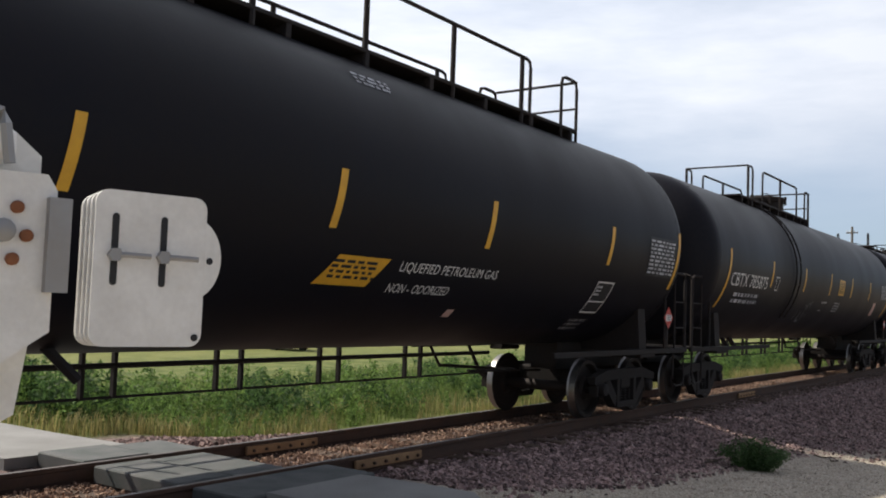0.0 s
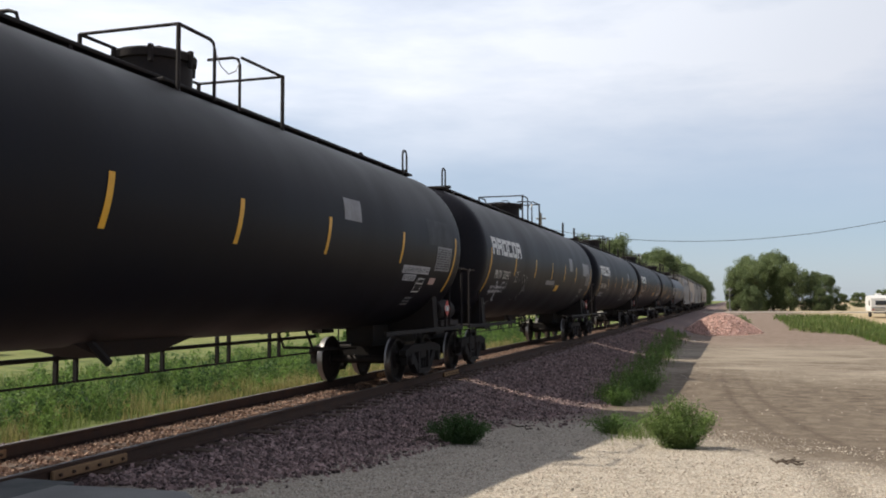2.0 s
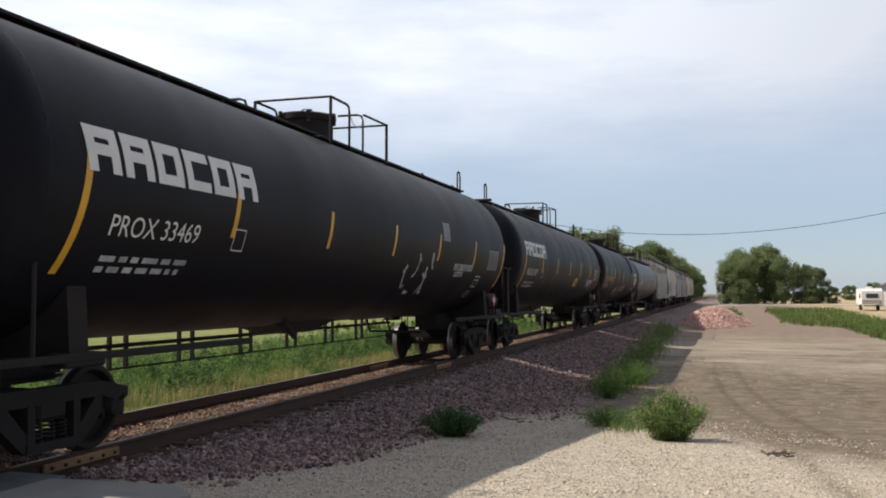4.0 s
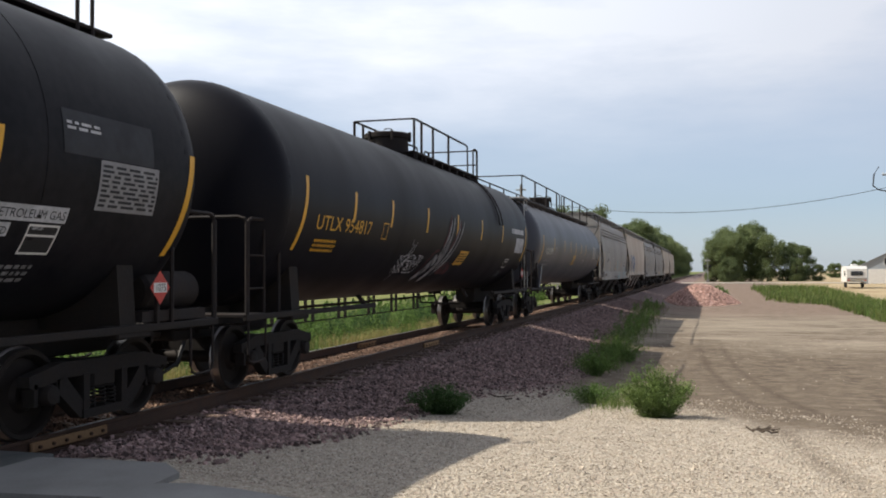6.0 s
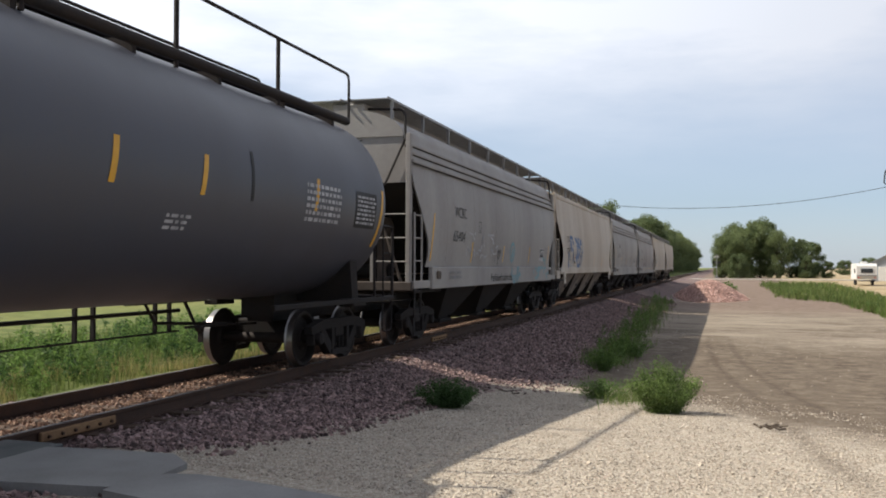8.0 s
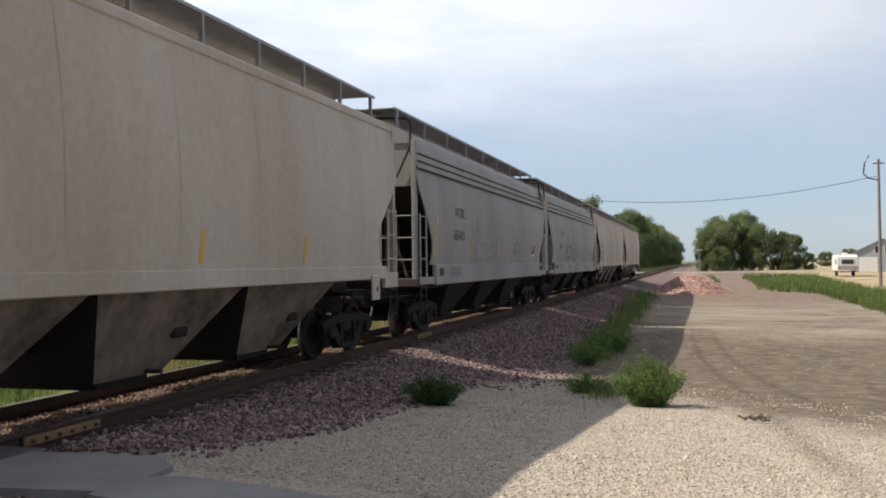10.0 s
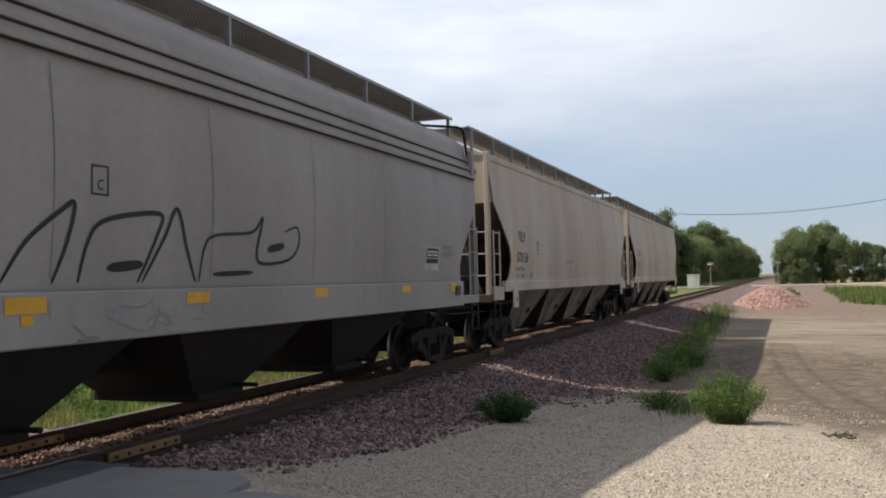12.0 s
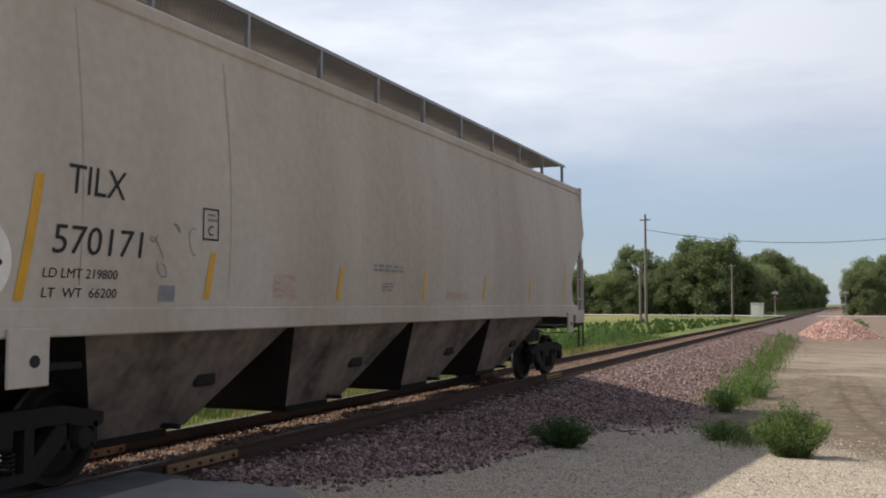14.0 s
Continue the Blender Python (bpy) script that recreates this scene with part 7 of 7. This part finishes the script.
ribbed(166.2, "65404", 201, [(31, -4.2, -1.0, 1.85, 2.5, 14, 0.045, SPRAYWHITE, False), (33, 0.72, 1.25, 1.8, 2.32, 5, 0.08, CYAN, False),
    (35, 0.5, 2.1, 1.2, 1.62, 14, 0.10, CYAN, True), (36, 3.9, 7.0, 1.28, 1.62, 12, 0.10, CYAN, True), (37, 5.9, 6.6, 1.78, 2.1, 6, 0.09, CYAN, False)], words="Parkland sucks ass", drawn=[(HEART, INK), (RING, CYAN)])
hopper_car(183.8, "smooth", HOPTAN, "pale tan covered hopper with blue and white spray paint", 202, dict(
    stripes=[(-5.0, 1.69, 2.15), (1.5, 1.69, 2.1), (4.5, 1.69, 2.1)],
    text=[("TILX", -6.94, 2.66, 0.24, 0.7), ("570245", -7.05, 2.2, 0.22, 1.0)],
    bars=[(-6.6, -5.8, 1.9, 2.15, 2, STEELPLATE)],
    spray=[(41, -6.5, -2.3, 1.65, 2.85, 22, 0.16, BLUE, False), (42, -6.4, -2.5, 1.68, 2.75, 26, 0.07, SPRAYWHITE, False), (43, -6.4, -2.5, 1.68, 2.7, 14, 0.03, INK, False)],
    end_text=("TILX", "570245")))
ribbed(202.8, "65410", 203, [(44, -3.8, -1.2, 1.85, 2.4, 12, 0.035, SPRAYWHITE, False), (45, 2.0, 3.5, 1.8, 2.3, 6, 0.03, INK, False)], [(6.79, 6.89, 1.22, 1.62, YELLOW)])
ribbed(220.45, "65417", 204, [(47, -4.9, -4.3, 1.75, 2.0, 9, 0.03, BLUE, False), (46, -3.9, -1.2, 1.2, 1.6, 12, 0.02, STEELPLATE, True)],
       [(-6.9, -6.45, 1.45, 1.66, YELLOW), (-4.15, -3.7, 1.46, 1.60, YELLOW), (-3.98, -3.85, 1.36, 1.45, YELLOW), (-1.75, -1.35, 1.48, 1.60, YELLOW), (1.05, 1.42, 1.48, 1.60, YELLOW), (4.05, 4.42, 1.48, 1.60, YELLOW), (6.4, 6.75, 1.45, 1.62, YELLOW)], SCRAWL)
for s, number, seed in ((238.7, "570158", 205), (258.35, "570171", 206)):
    hopper_car(s, "smooth", HOPTAN, "pale tan covered hopper with plain smooth sides", seed, dict(
        stripes=[(-7.55, 1.67, 2.68), (-5.33, 1.69, 2.16), (-2.76, 1.69, 2.12), (-0.25, 1.69, 2.12), (2.25, 1.72, 2.14), (4.75, 1.72, 2.14), (7.2, 1.75, 2.6)],
        text=[("TILX", -7.2, 2.56, 0.25, 0.66), (number, -7.35, 2.06, 0.24, 1.03), ("LD LMT 219800", -7.42, 1.86, 0.08, 0.82), ("LT  WT  66200", -7.42, 1.70, 0.08, 0.82)],
        bars=[(-4.2, -3.75, 1.70, 2.0, 4, PINK), (-1.9, -1.0, 2.08, 2.2, 2, STEELPLATE), (-1.6, -1.3, 1.82, 1.95, 3, STEELPLATE), (0.6, 1.5, 1.72, 1.84, 2, PINK), (-5.4, -5.25, 2.46, 2.56, 2, STEELPLATE)],
        panels=[(-6.06, -5.84, 1.67, 1.82, STEELPLATE)], frames=[(-5.47, -5.22, 2.28, 2.60)],
        spray=[(51 + seed, -6.3, -5.5, 1.9, 2.4, 4, 0.012, STEELPLATE, False)],
        end_text=("TILX", number)))


# ---- the crossing gate's counterweight, close beside the camera ----
def rounded(y0, y1, z0, z1, r, n=5):
    out = []
    for cy, cz, a in ((y1 - r, z0 + r, -90), (y1 - r, z1 - r, 0), (y0 + r, z1 - r, 90), (y0 + r, z0 + r, 180)):
        out += [(cy + r * math.cos(radians(a + 90 * k / n)), cz + r * math.sin(radians(a + 90 * k / n))) for k in range(n + 1)]
    return out


def build_gate():
    """The plates stand in the gate's own y-z plane: y along the arm, z up, x towards the viewer."""
    g = thing("crossing_gate", "white-painted steel counterweight arm of a crossing gate", "crossing gate", m=GATE_AT)
    arm = part("support_arm", Form().plate([(-0.62, -0.75), (-0.30, -0.36), (-0.075, -0.20), (-0.075, 0.16), (-0.10, 0.20), (-0.30, 0.20), (-0.62, 0.24)], "x", -0.04, -0.015), GATEWHITE, g, "chipped white steel arm")
    part("back_arm", Form().plate([(-0.60, -0.70), (-0.12, -0.42), (-0.09, -0.20), (-0.09, 0.26), (-0.16, 0.32), (-0.60, 0.40)], "x", -0.16, -0.135), GATEWHITE, g)
    for k in range(4):
        part("weight_plate", Form().plate(rounded(0.012 - 0.006 * k, 0.315, -0.235, 0.176 - 0.004 * k, 0.035), "x", 0.006 - 0.017 * k, 0.021 - 0.017 * k), GATEWHITE, g)
    half = [(0.302 + 0.085 * math.cos(radians(a)), 0.01 + 0.115 * math.sin(radians(a))) for a in range(-90, 91, 12)]
    part("end_disc", Form().plate(half, "x", -0.05, -0.034), GATEWHITE, g)
    part("angle_bracket", Form().plate([(-0.10, -0.10), (-0.045, -0.10), (-0.045, 0.14), (-0.10, 0.14)], "x", -0.014, 0.018), GALV, g, "bare grey angle bracket")
    for y in (0.065, 0.195):
        part("slot", Form().plate(rounded(y - 0.009, y + 0.009, -0.075, 0.115, 0.009), "x", 0.0215, 0.0235), INK, g)
        b = part("bolt", Form().tube([(0.022, y, 0.005), (0.05, y + 0.03, 0.005), (0.06, y + 0.085, 0.003)], 0.0075, 9), GALV, g, smooth=True)
        part("nut", Form().disc((0.03, y, 0.005), "x", 0.019, 0.022, 6), GALV, b)
    for y, z in ((0.295, -0.21), (0.352, 0.005)):
        part("hole", Form().disc((0.0222 if z < -0.1 else -0.0335, y, z), "x", 0.010, 0.002, 12), INK, g)
    for y, z, r in ((-0.17, 0.11, 0.016), (-0.145, 0.04, 0.016), (-0.175, -0.02, 0.016), (-0.2, 0.05, 0.030)):
        part("bolt", Form().lathe([(-0.016, r), (0.0, r), (0.006, r * 0.6), (0.006, 0.0)], "x", (0, y, z), 12), RUSTY if r < 0.02 else GALV, g, smooth=True)
    part("lamp_housing", Form().block(-0.14, -0.03, -0.50, -0.17, 0.22, 0.33, 0.03), GATEWHITE, g)
    f = rail_loop([(-0.05, -0.36, 0.18), (-0.03, -0.30, 0.34), (-0.03, -0.21, 0.36), (-0.03, -0.19, 0.22)], 0.016)
    part("cable_loop", f, GALV, g, smooth=True)
    part("mast", Form().tube([(-0.09, -0.75, -2.1), (-0.09, -0.75, 0.9)], 0.10, 20), GATEWHITE, g)


RUSTY = material("rusty_bolt", (0.28, 0.11, 0.05), 0.9, dark=(0.12, 0.05, 0.03), grain=60, stain=20)
GATE_AT = pose(5.24, 1.39, 1.758, 0, 0, -17)
build_gate()


# ---- motion: the train runs through, its wheels turn ----
def motions():
    ends = [0.0, 1 / 30, 2 / 30]
    times = ends + [0.5 * k for k in range(1, 28)] + [14.0 - 2 / 30, 14.0 - 1 / 30, 14.0]
    for car, s in moving:
        walk(car, [(t, pose(0, s - SPEED * t, 0)) for t in times])
    turn = math.degrees(SPEED / 0.457)
    spin = [(k / 30, turn * k / 30) for k in range(421)]
    for w, dy in wheelsets:
        walk(w, [(t, pose(0, dy, 0.457, a % 360)) for t, a in spin])


motions()
